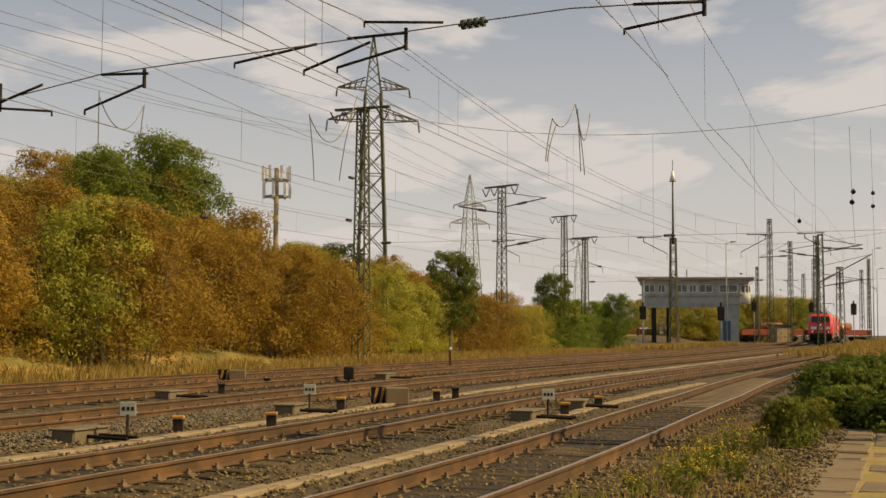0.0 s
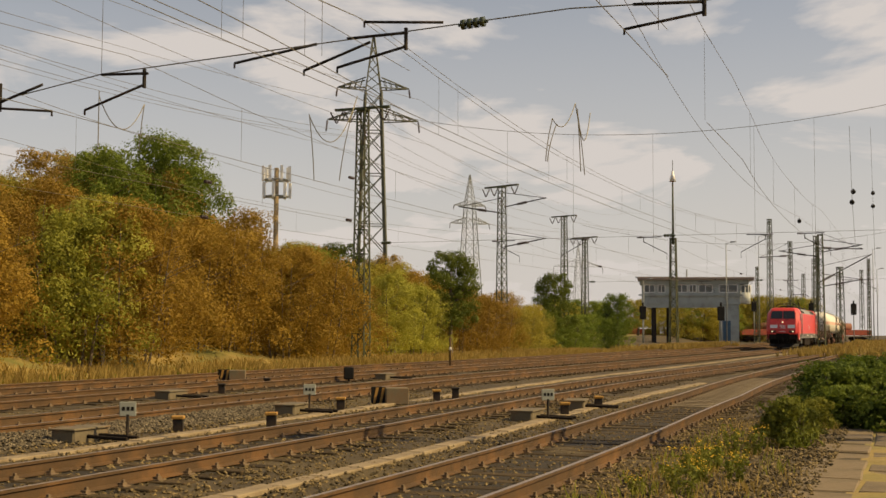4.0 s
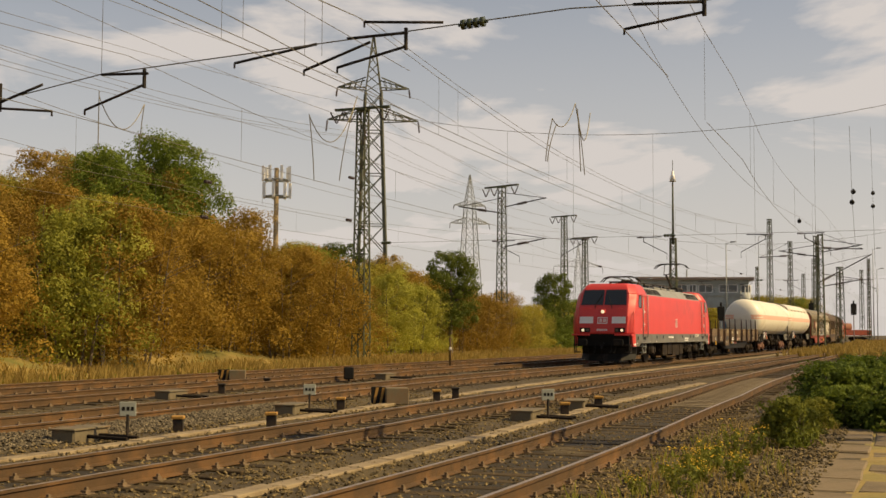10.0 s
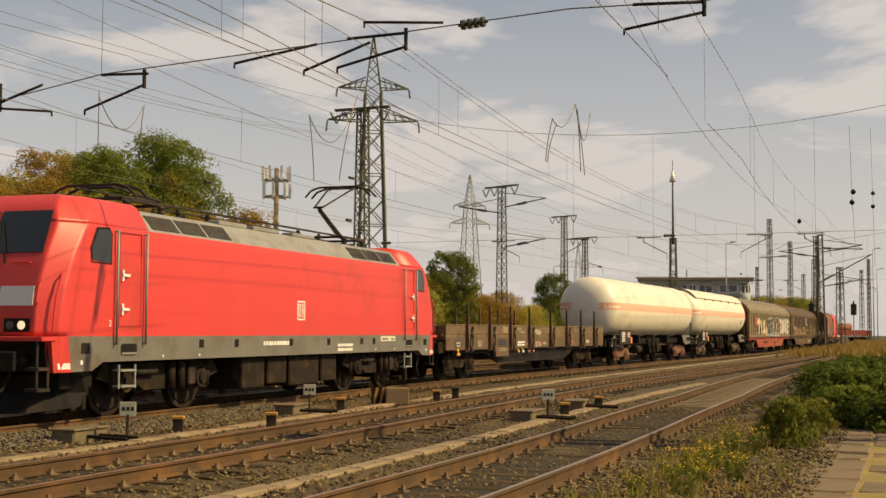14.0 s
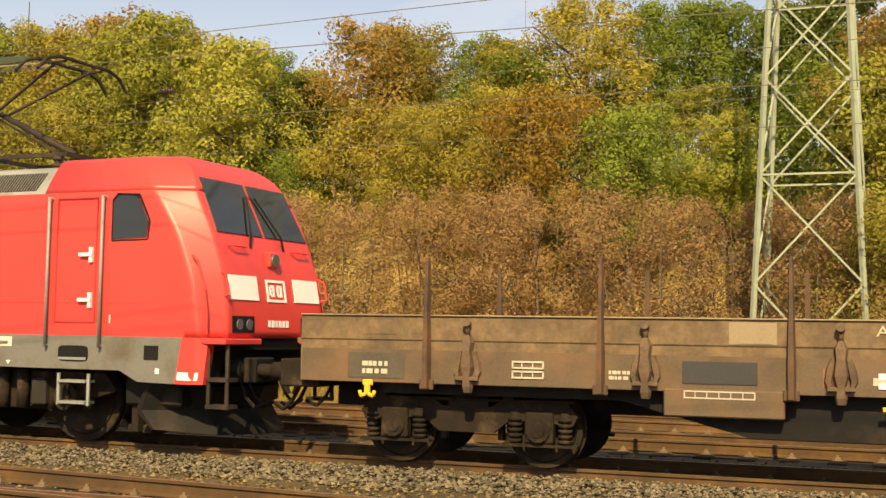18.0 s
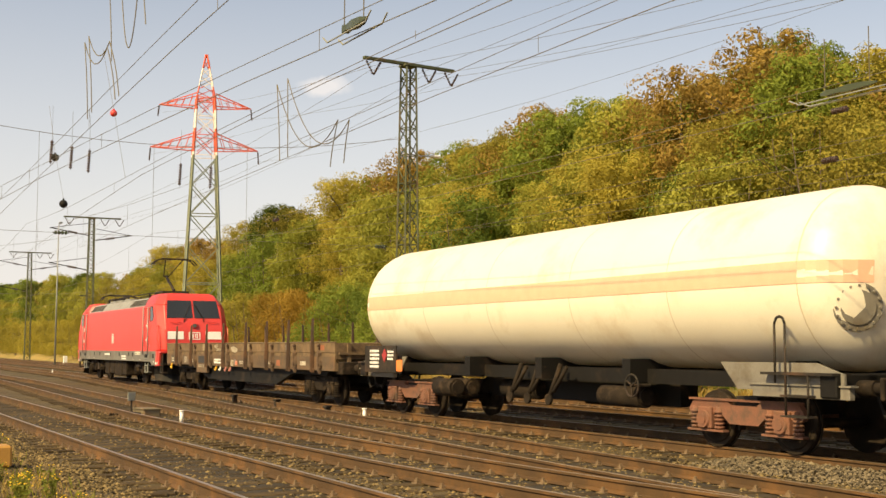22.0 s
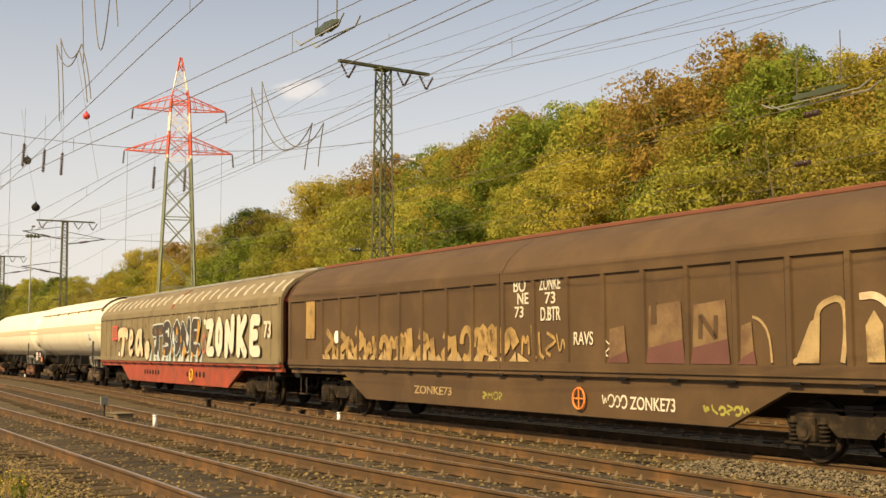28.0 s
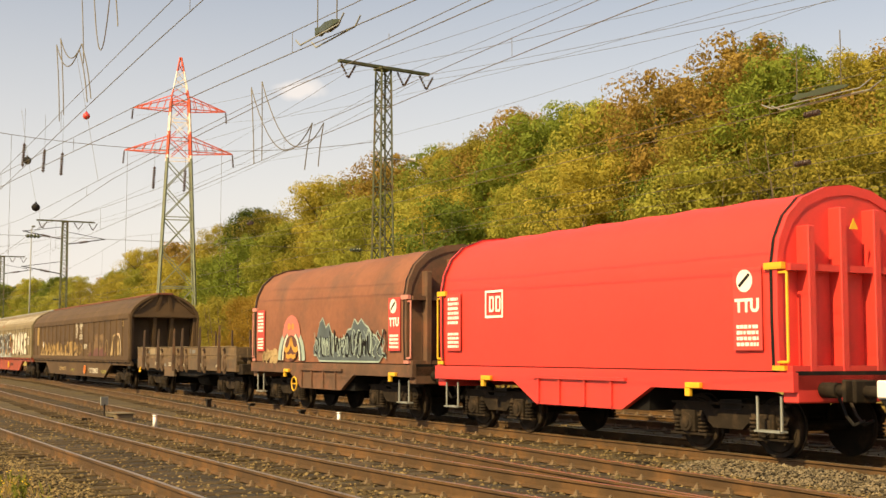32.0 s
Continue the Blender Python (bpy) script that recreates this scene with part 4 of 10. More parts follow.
# -- flat wagons with stakes --
def flat_wagon(length, u0, bogie_x, stakes, label, pale=(), belly=0.48):
    t = thing("flat_wagon", label, "freight wagon", group="wagons of the train")
    L = length / 2 - 0.95
    for s in (-1, 1):
        bm = nb()
        prof = [(1.27, 0.97), (1.40, 0.97), (1.40, 1.40), (1.385, 1.40), (1.385, 1.46), (1.40, 1.48), (1.40, 1.74), (1.42, 1.765), (1.36, 1.765), (1.36, 1.30), (1.27, 1.30)]
        loft(bm, [[(x, s * y, z) for y, z in prof] for x in (-L, L)])
        part("side_wall", bm, M_BROWN, t, "rust-stained brown drop side")
        bm = nb()
        box(bm, -L, L, *sorted((s * 1.362, s * 1.426)), 1.757, 1.774, 0.004)
        part("top_edge", bm, M_PATCHPALE, t, "pale worn top edge of the side")
        n = len(stakes)
        for i, x in enumerate(stakes):
            bm = nb()
            loft(bm, [[(x - w, s * 1.42, z), (x + w, s * 1.42, z), (x + w * 0.6, s * y, z), (x - w * 0.6, s * y, z)] for w, y, z in ((0.05, 1.51, 0.92), (0.05, 1.52, 1.28), (0.036, 1.50, 1.80), (0.026, 1.475, 2.40), (0.02, 1.455, 2.44))])
            box(bm, x - 0.085, x + 0.085, *sorted((s * 1.405, s * 1.45)), 0.90, 1.02, 0.012)
            part("stake", bm, M_STAKE, t, "tall rusty steel stake")
            xm = x - 0.5
            bm = nb()
            loft(bm, [[(xm - w, s * 1.40, z), (xm + w, s * 1.40, z), (xm + w * 0.7, s * y, z), (xm - w * 0.7, s * y, z)] for w, y, z in ((0.05, 1.44, 0.88), (0.065, 1.47, 0.95), (0.05, 1.48, 1.06), (0.085, 1.50, 1.18), (0.06, 1.50, 1.36), (0.075, 1.49, 1.46), (0.03, 1.46, 1.55))])
            for d in (-1, 1):
                loft(bm, [[(xm + d * c - w, s * 1.40, z), (xm + d * c + w, s * 1.40, z), (xm + d * c + w * 0.6, s * 1.46, z), (xm + d * c - w * 0.6, s * 1.46, z)] for c, w, z in ((0.10, 0.02, 1.02), (0.13, 0.045, 1.12), (0.11, 0.05, 1.24), (0.08, 0.03, 1.36))])
            rod(bm, (xm, s * 1.43, 1.54), (xm, s * 1.46, 1.68), 0.03, 8)
            rod(bm, (xm, s * 1.44, 1.67), (xm, s * 1.50, 1.69), 0.05, 8)
            rod(bm, (xm - 0.14, s * 1.45, 1.04), (xm + 0.14, s * 1.45, 1.04), 0.028, 6)
            part("side_latch", bm, M_LATCH, t, "heavy rusty folding side latch")
        bm = nb()
        box(bm, -L + 0.02, L - 0.02, *sorted((s * 1.400, s * 1.404)), 0.975, 1.36)
        part("lower_band", bm, M_SOOT, t, "dark sooty lower edge of the side")
        # sole bar drop between the bogies
        bm = nb()
        a = bogie_x - 1.9
        loft(bm, [[(x, s * 1.22, 0.97), (x, s * 1.22, z), (x, s * 1.08, z), (x, s * 1.08, 0.97)] for x, z in ((-bogie_x - 1.0, 0.84), (-a, 0.84), (-a + 1.4, belly), (a - 1.4, belly), (a, 0.84), (bogie_x + 1.0, 0.84))])
        part("sole_bar", bm, M_BLACK, t, "black fish-bellied sole bar")
        yy = 1.405 if s > 0 else -1.413
        rnd = random.Random(int(u0) + s)
        for k in range(6):
            bars(t, L - 1.0 - k * (2 * L - 2) / 5.5, yy, 1.07, rnd.uniform(0.2, 0.5), rnd.uniform(0.10, 0.2), rnd.choice((1, 2, 2)), M_FADED)
        for k in range(8):
            bm = nb()
            x = rnd.uniform(-L + 0.5, L - 0.5)
            w, h = rnd.uniform(0.15, 0.45), rnd.uniform(0.10, 0.2)
            z = rnd.choice((1.06, 1.54))
            box(bm, x, x + w, *sorted((s * 1.403, s * 1.4075)), z, z + h)
            part("paint_patch", bm, rnd.choice((M_PATCH, M_PATCHRUST, M_PATCH, M_PATCHRUST, M_BROWN)), t)
        for x, w in pale:
            bm = nb()
            box(bm, x, x + w, *sorted((s * 1.402, s * 1.406)), 1.49, 1.73)
            part("paint_patch", bm, M_PATCHPALE, t, "pale worn paint patch")
        bm = nb()
        xh = bogie_x + 1.10
        box(bm, xh - 0.065, xh + 0.065, *sorted((s * 1.415, s * 1.45)), 0.93, 1.00, 0.012)
        box(bm, xh - 0.035, xh + 0.035, *sorted((s * 1.42, s * 1.47)), 0.82, 0.95, 0.012)
        for d in (-1, 1):
            rod(bm, (xh + d * 0.02, s * 1.45, 0.83), (xh + d * 0.08, s * 1.45, 0.80), 0.024, 8)
            rod(bm, (xh + d * 0.08, s * 1.45, 0.80), (xh + d * 0.095, s * 1.45, 0.87), 0.022, 8)
        part("lashing_hook", bm, M_YELLOW, t, "yellow lashing hook")
        bm = nb()
        box(bm, bogie_x - 3.68, bogie_x - 2.4, *sorted((s * 1.30, s * 1.42)), 0.70, 1.0, 0.015)
        part("tool_box", bm, M_SOOT, t, "dark tool box under the side")
    bm = nb()
    box(bm, -L, L, -1.37, 1.37, 1.18, 1.30)
    part("deck", bm, M_SLEEPER, t, "weathered plank deck")
    for e in (-1, 1):
        bm = nb()
        box(bm, *sorted((e * L, e * (L - 0.06))), -1.36, 1.36, 1.30, 1.74)
        for y in (-1.0, -0.35, 0.35, 1.0):
            box(bm, *sorted((e * L, e * (L + 0.07))), y - 0.05, y + 0.05, 1.0, 1.70)
        box(bm, *sorted((e * L, e * (L + 0.10))), -1.3, 1.3, 1.42, 1.48)
        part("end_wall", bm, M_BROWN, t)
        bm = nb()
        box(bm, *sorted((e * (L - 0.2), e * (L + 0.33))), -1.3, 1.3, 0.88, 1.22, 0.02)
        part("head_stock", bm, M_UNDER, t)
        buffer_pair(t, e * (L + 0.33), e)
    bm = nb()
    box(bm, -L, L, -0.28, 0.28, 0.62, 1.18)
    for x in np.arange(-L + 1, L - 0.5, 1.6):
        box(bm, x, x + 0.12, -1.1, 1.1, 0.8, 1.18)
    rod(bm, (-1.2, 0.5, 0.62), (0.2, 0.5, 0.62), 0.2, 12)
    part("underframe", bm, M_BLACK, t)
    ws = []
    for e in (-1, 1):
        ws += freight_bogie(t, e * bogie_x)
    TRAIN.append((t, u0 + length / 2, [(w, 0.46) for w in ws]))
    return t


M_FADED = mat("faded_white_writing", (0.48, 0.43, 0.34), 0.7, vary=0.25, scale=6)
M_SOOT = mat("sooty_steel", (0.105, 0.072, 0.044), 0.8, vary=0.3, scale=2, dirt=(0.17, 0.09, 0.042), dirt_amount=0.45)
M_LATCH = mat("rusty_latch_steel", (0.125, 0.078, 0.045), 0.85, vary=0.4, scale=5, dirt=(0.055, 0.036, 0.024), dirt_amount=0.45, dirt_scale=4)
M_STAKE = mat("stake_steel", (0.075, 0.045, 0.028), 0.8, 0.1, vary=0.3, scale=3, dirt=RUST, dirt_amount=0.4)


# -- gas tank wagons --
def tank_wagon(length, u0, sunshield, label):
    t = thing("tank_wagon", label, "tank wagon", group="wagons of the train")
    L = length / 2
    zc, R = 2.68, 1.42
    xe = L - 0.50
    seg = 36

    def ring(x, r, z=zc):
        return [(x, r * math.cos(a), z + r * math.sin(a)) for a in [2 * math.pi * i / seg for i in range(seg)]]
    prof = []
    for k in range(0, 9):
        a = math.pi / 2 * k / 8
        prof.append((xe - 0.80 * (1 - math.sin(a)), R * math.cos(a) ** 0.82 if k < 8 else 0.05))
    prof = prof[::-1]
    xs = [(-x, r) for x, r in prof] + [(x, r) for x, r in prof[::-1]]
    bm = nb()
    loft(bm, [ring(x, r) for x, r in xs], smooth=True)
    part("barrel", bm, M_TANK, t, "glossy cream tank barrel")
    # painted band and weld seams: thin shells over the barrel
    xb = xe - 0.80
    for s in (-1, 1):
        bm = nb()
        a0, a1 = math.asin(-0.12 / R), math.asin(0.21 / R)
        rr = R + 0.004
        cut = lambda x: [(x, s * rr * math.cos(a0 + (a1 - a0) * i / 4), zc + rr * math.sin(a0 + (a1 - a0) * i / 4)) for i in range(5)]
        loft(bm, [cut(-xb), cut(xb)], closed=False, smooth=True)
        part("band", bm, M_STRIPE, t, "faded orange band along the barrel", recalc=True)
    bm = nb()
    for e in (-1, 1):
        rr = [(r + 0.004) for x, r in prof]
        # band over the heads
        pts_lo = [(e * (x + 0.004), math.sqrt(max((r + 0.004) ** 2 - 0.12 ** 2, 0)), zc - 0.12) for x, r in prof if r > 0.4]
        pts_hi = [(e * (x + 0.004), math.sqrt(max((r + 0.004) ** 2 - 0.21 ** 2, 0)), zc + 0.21) for x, r in prof if r > 0.4]
        for s in (-1, 1):
            va = [bm.verts.new((x, s * y, z)) for x, y, z in pts_lo]
            vb = [bm.verts.new((x, s * y, z)) for x, y, z in pts_hi]
            for i in range(len(va) - 1):
                bm.faces.new((va[i], va[i + 1], vb[i + 1], vb[i]))
    part("head_band", bm, M_STRIPE, t)
    for x in (-4.6, -1.6, 1.6, 4.6, xb, -xb):
        bm = nb()
        loft(bm, [ring(x - 0.012, R + 0.003), ring(x + 0.012, R + 0.003)], caps=False, smooth=True)
        part("weld_seam", bm, M_TANKDK, t)
    if sunshield:
        for i in range(6):
            bm = nb()
            x0, x1 = -xb - 0.25 + i * (2 * xb + 0.5) / 6 + 0.012, -xb - 0.25 + (i + 1) * (2 * xb + 0.5) / 6 - 0.012
            arc = lambda x, r: [(x, r * math.cos(a), zc + r * math.sin(a)) for a in [radians(38 + 104 * k / 14) for k in range(15)]]
            rings = [arc(x0, R + 0.07) + arc(x0, R + 0.055)[::-1], arc(x1, R + 0.07) + arc(x1, R + 0.055)[::-1]]
            loft(bm, rings, smooth=False)
            part("sun_shield", bm, M_TANK, t, "cream sun shield over the barrel")
            bm = nb()
            for s in (-1, 1):
                a = radians(38)
                rod(bm, (x0, s * (R + 0.065) * math.cos(a), zc + (R + 0.065) * math.sin(a)), (x1, s * (R + 0.065) * math.cos(a), zc + (R + 0.065) * math.sin(a)), 0.009, 5)
                box(bm, x0 - 0.03, x0 + 0.03, *sorted((s * (R * math.cos(a) - 0.02), s * (R * math.cos(a) + 0.08))), zc + R * math.sin(a) - 0.10, zc + R * math.sin(a) + 0.04)
            part("shield_edge", bm, M_SHIELDEDGE, t)
    if not sunshield:
        bm = nb()
        c, d = Vector((-xe + 0.26, 0.78, 2.22)), Vector((-0.86, 0.46, -0.18)).normalized()
        disc(bm, c, d, 0.36, 0.14, 24)
        for k in range(16):
            u = d.orthogonal().normalized()
            v = d.cross(u)
            p = c + d * 0.08 + (u * math.cos(k * math.pi / 8) + v * math.sin(k * math.pi / 8)) * 0.32
            disc(bm, p, d, 0.022, 0.04, 6)
        disc(bm, c + d * 0.08, d, 0.26, 0.02, 20)
        part("manhole_cover", bm, M_SADDLE, t, "bolted round manhole cover on the end")
    # cradle, frame
    bm = nb()
    for s in (-1, 1):
        box(bm, -L + 0.62, L - 0.62, *sorted((s * 0.55, s * 0.72)), 0.98, 1.24)
    for x in (-xb + 0.5, -3.0, 0, 3.0, xb - 0.5):
        box(bm, x - 0.12, x + 0.12, -1.1, 1.1, 1.0, 1.42)
    part("underframe", bm, M_BLACK, t)
    for e in (-1, 1):
        bm = nb()
        for s in (-1, 1):
            c = [(e * (xb - 1.5), s * 1.24, 0.98), (e * (xb + 0.75), s * 1.24, 0.98), (e * (xb + 0.75), s * 1.24, 1.24), (e * (xb + 0.2), s * 1.24, 1.40), (e * (xb - 1.9), s * 1.24, 1.40)]
            panel(bm, c if s * e < 0 else c[::-1], 0.02)
        part("saddle", bm, M_SADDLE, t, "grey saddle plate under the barrel")
        bm = nb()
        for s in (-1, 1):
            box(bm, *sorted((e * (xb - 1.15), e * (xb + 0.85))), *sorted((s * 1.16, s * 1.27)), 0.88, 1.06, 0.01)
            box(bm, *sorted((e * (xb - 1.2), e * (xb + 0.9))), *sorted((s * 1.14, s * 1.30)), 1.06, 1.085)
        part("saddle_beam", bm, M_SADDLE, t, "grey beam below the saddle")
        bm = nb()
        box(bm, *sorted((e * (L - 0.95), e * (L - 0.62))), -1.35, 1.35, 0.90, 1.25, 0.02)
        part("head_stock", bm, M_BLACK, t)
        buffer_pair(t, e * (L - 0.62), e)
        for s in (-1, 1):
            bm = nb()
            box(bm, *sorted((e * (L - 0.62), e * (L - 2.1))), *sorted((s * 1.05, s * 1.42)), 1.22, 1.26)
            part("end_platform", bm, M_STEELDARK, t)
    for s in (-1, 1):
        # board at the front end, ladder and railing at the rear end
        bm = nb()
        box(bm, L - 3.0, L - 1.15, *sorted((s * 1.42, s * 1.46)), 1.00, 1.66, 0.005)
        pl = part("data_board", bm, M_STEELDARK, t, "black board with small white writing")
        yy = 1.461 if s > 0 else -1.467
        bars(pl, L - 1.75, yy, 1.10, 0.55, 0.48, 5)
        bars(pl, L - 2.70, yy, 1.30, 0.34, 0.26, 3)
        bm = nb()
        panel(bm, [(L - 3.34, s * 1.45, 1.04), (L - 3.02, s * 1.45, 1.04), (L - 3.02, s * 1.45, 1.32), (L - 3.34, s * 1.45, 1.32)], 0.006)
        part("orange_plate", bm, M_ORANGE, t, "small orange hazard plate")
        bm = nb()
        c = [(L - 2.36 + dx, s * 1.470, 1.42 + dz) for dx, dz in ((0, -0.17), (-0.14, 0), (0, 0.17), (0.14, 0))]
        panel(bm, c, 0.006)
        part("hazard_diamond", bm, M_DIAMOND, t, "red diamond hazard sign")
        bm = nb()
        loop = [(-L + 1.80, 1.10), (-L + 1.80, 1.98), (-L + 1.76, 2.06), (-L + 1.69, 2.09), (-L + 1.62, 2.06), (-L + 1.58, 1.98), (-L + 1.58, 0.62)]
        for (xa, za), (xc, zd) in zip(loop, loop[1:]):
            rod(bm, (xa, s * 1.40, za), (xc, s * 1.40, zd), 0.02, 8)
        rod(bm, (-L + 1.12, s * 1.40, 0.62), (-L + 1.12, s * 1.40, 1.22), 0.02, 8)
        box(bm, -L + 1.10, -L + 1.66, *sorted((s * 1.24, s * 1.44)), 0.60, 0.63)
        box(bm, -L + 1.10, -L + 1.66, *sorted((s * 1.24, s * 1.44)), 0.90, 0.93)
        part("ladder", bm, M_STEELDARK, t, "steel step with a bent grab rail")
    bm = nb()
    box(bm, -0.9, 0.6, -1.05, -0.4, 0.45, 1.0, 0.03)
    box(bm, -3.4, 3.4, -0.2, 0.2, 0.55, 1.0)
    part("centre_sill", bm, M_BLACK, t)
    for x0, x1, y in ((1.2, 2.6, 0.3), (-2.9, -1.6, 0.6), (L - 5.6, L - 4.7, 0.75), (L - 5.6, L - 4.7, 1.15)):
        bm = nb()
        rod(bm, (x0, y, 0.72), (x1, y, 0.72), 0.2, 14)
        for x in (x0, x1):
            disc(bm, (x, y, 0.72), (1, 0, 0), 0.15, 0.10, 12)
        part("air_reservoir", bm, M_UNDER, t, "dusty round air reservoir")
    for x in (-0.6, 0.2, 0.9):
        bm = nb()
        rod(bm, (x, 0.95, 1.30), (x + 0.12, 1.15, 0.62), 0.05, 8)
        rod(bm, (x - 0.3, 1.0, 1.25), (x, 1.12, 0.75), 0.04, 8)
        disc(bm, (x + 0.12, 1.16, 0.60), (0, 1, 0), 0.11, 0.06, 12)
        part("valve", bm, M_UNDER, t, "pipe bend with a valve flange")
    bm = nb()
    for k in range(12):
        a = k * math.pi / 6
        b = (k + 1) * math.pi / 6
        rod(bm, (-3.3 + 0.2 * math.cos(a), 1.2, 0.95 + 0.2 * math.sin(a)), (-3.3 + 0.2 * math.cos(b), 1.2, 0.95 + 0.2 * math.sin(b)), 0.018, 6)
    rod(bm, (-3.3, 0.8, 0.95), (-3.3, 1.22, 0.95), 0.025, 6)
    for a in (0.5, 2.6, 4.7):
        rod(bm, (-3.3, 1.2, 0.95), (-3.3 + 0.2 * math.cos(a), 1.2, 0.95 + 0.2 * math.sin(a)), 0.014, 5)
    part("hand_wheel", bm, M_STEELDARK, t)
    ws = []
    for e in (-1, 1):
        ws += freight_bogie(t, e * (L - 2.95), mat_=M_BOGIERUST if not sunshield else M_BOGIEBROWN)
    TRAIN.append((t, u0 + L, [(w, 0.46) for w in ws]))
    return t


M_SADDLE = mat("grey_saddle_paint", (0.185, 0.170, 0.140), 0.6, vary=0.15, scale=2, dirt=(0.10, 0.075, 0.045), dirt_amount=0.35)
M_SHIELDEDGE = mat("grimy_edge", (0.30, 0.24, 0.16), 0.7, vary=0.2)
M_SIGNBLUE = mat("faded_blue_sign_paint", (0.30, 0.31, 0.33), 0.6, vary=0.1)
M_TANKPALE = mat("repainted_cream", (0.80, 0.72, 0.56), 0.5, vary=0.06)
M_TANKDK = mat("tank_seam", (0.60, 0.52, 0.38), 0.5, vary=0.1)
M_BOGIERUST = mat("red_oxide_bogie", (0.20, 0.085, 0.05), 0.85, vary=0.3, scale=3, dirt=(0.07, 0.05, 0.035), dirt_amount=0.5, dirt_scale=3)
M_BOGIEBROWN = mat("brown_dusty_bogie", (0.105, 0.070, 0.040), 0.9, vary=0.35, scale=4, dirt=(0.045, 0.030, 0.020), dirt_amount=0.5, dirt_scale=3)
M_ORANGE = mat("orange_plate_paint", (0.75, 0.22, 0.05), 0.5, vary=0.05)
M_DIAMOND = mat("diamond_red", (0.34, 0.03, 0.03), 0.5, vary=0.05)


def barrel_patch(parent, x0, x1, z0, z1, material, name, label, lift=0.006):
    """A painted field on the near side of a barrel; heights from its middle."""
    bm = nb()
    r = 1.42 + lift
    rows = [[(x, math.sqrt(r * r - z * z), 2.68 + z) for z in (z0, (z0 + z1) / 2, z1)] for x in (x0, x1)]
    loft(bm, rows, closed=False, caps=False, smooth=True)
    return part(name, bm, material, parent, label)


# -- sliding-wall wagons --
def hab_profile(top=True):
    """Half outline of wall and curved roof: (y, z)."""
    return [(1.42, 1.30), (1.44, 3.02), (1.40, 3.22), (1.25, 3.46), (1.0, 3.68), (0.62, 3.88), (0.32, 3.97)]


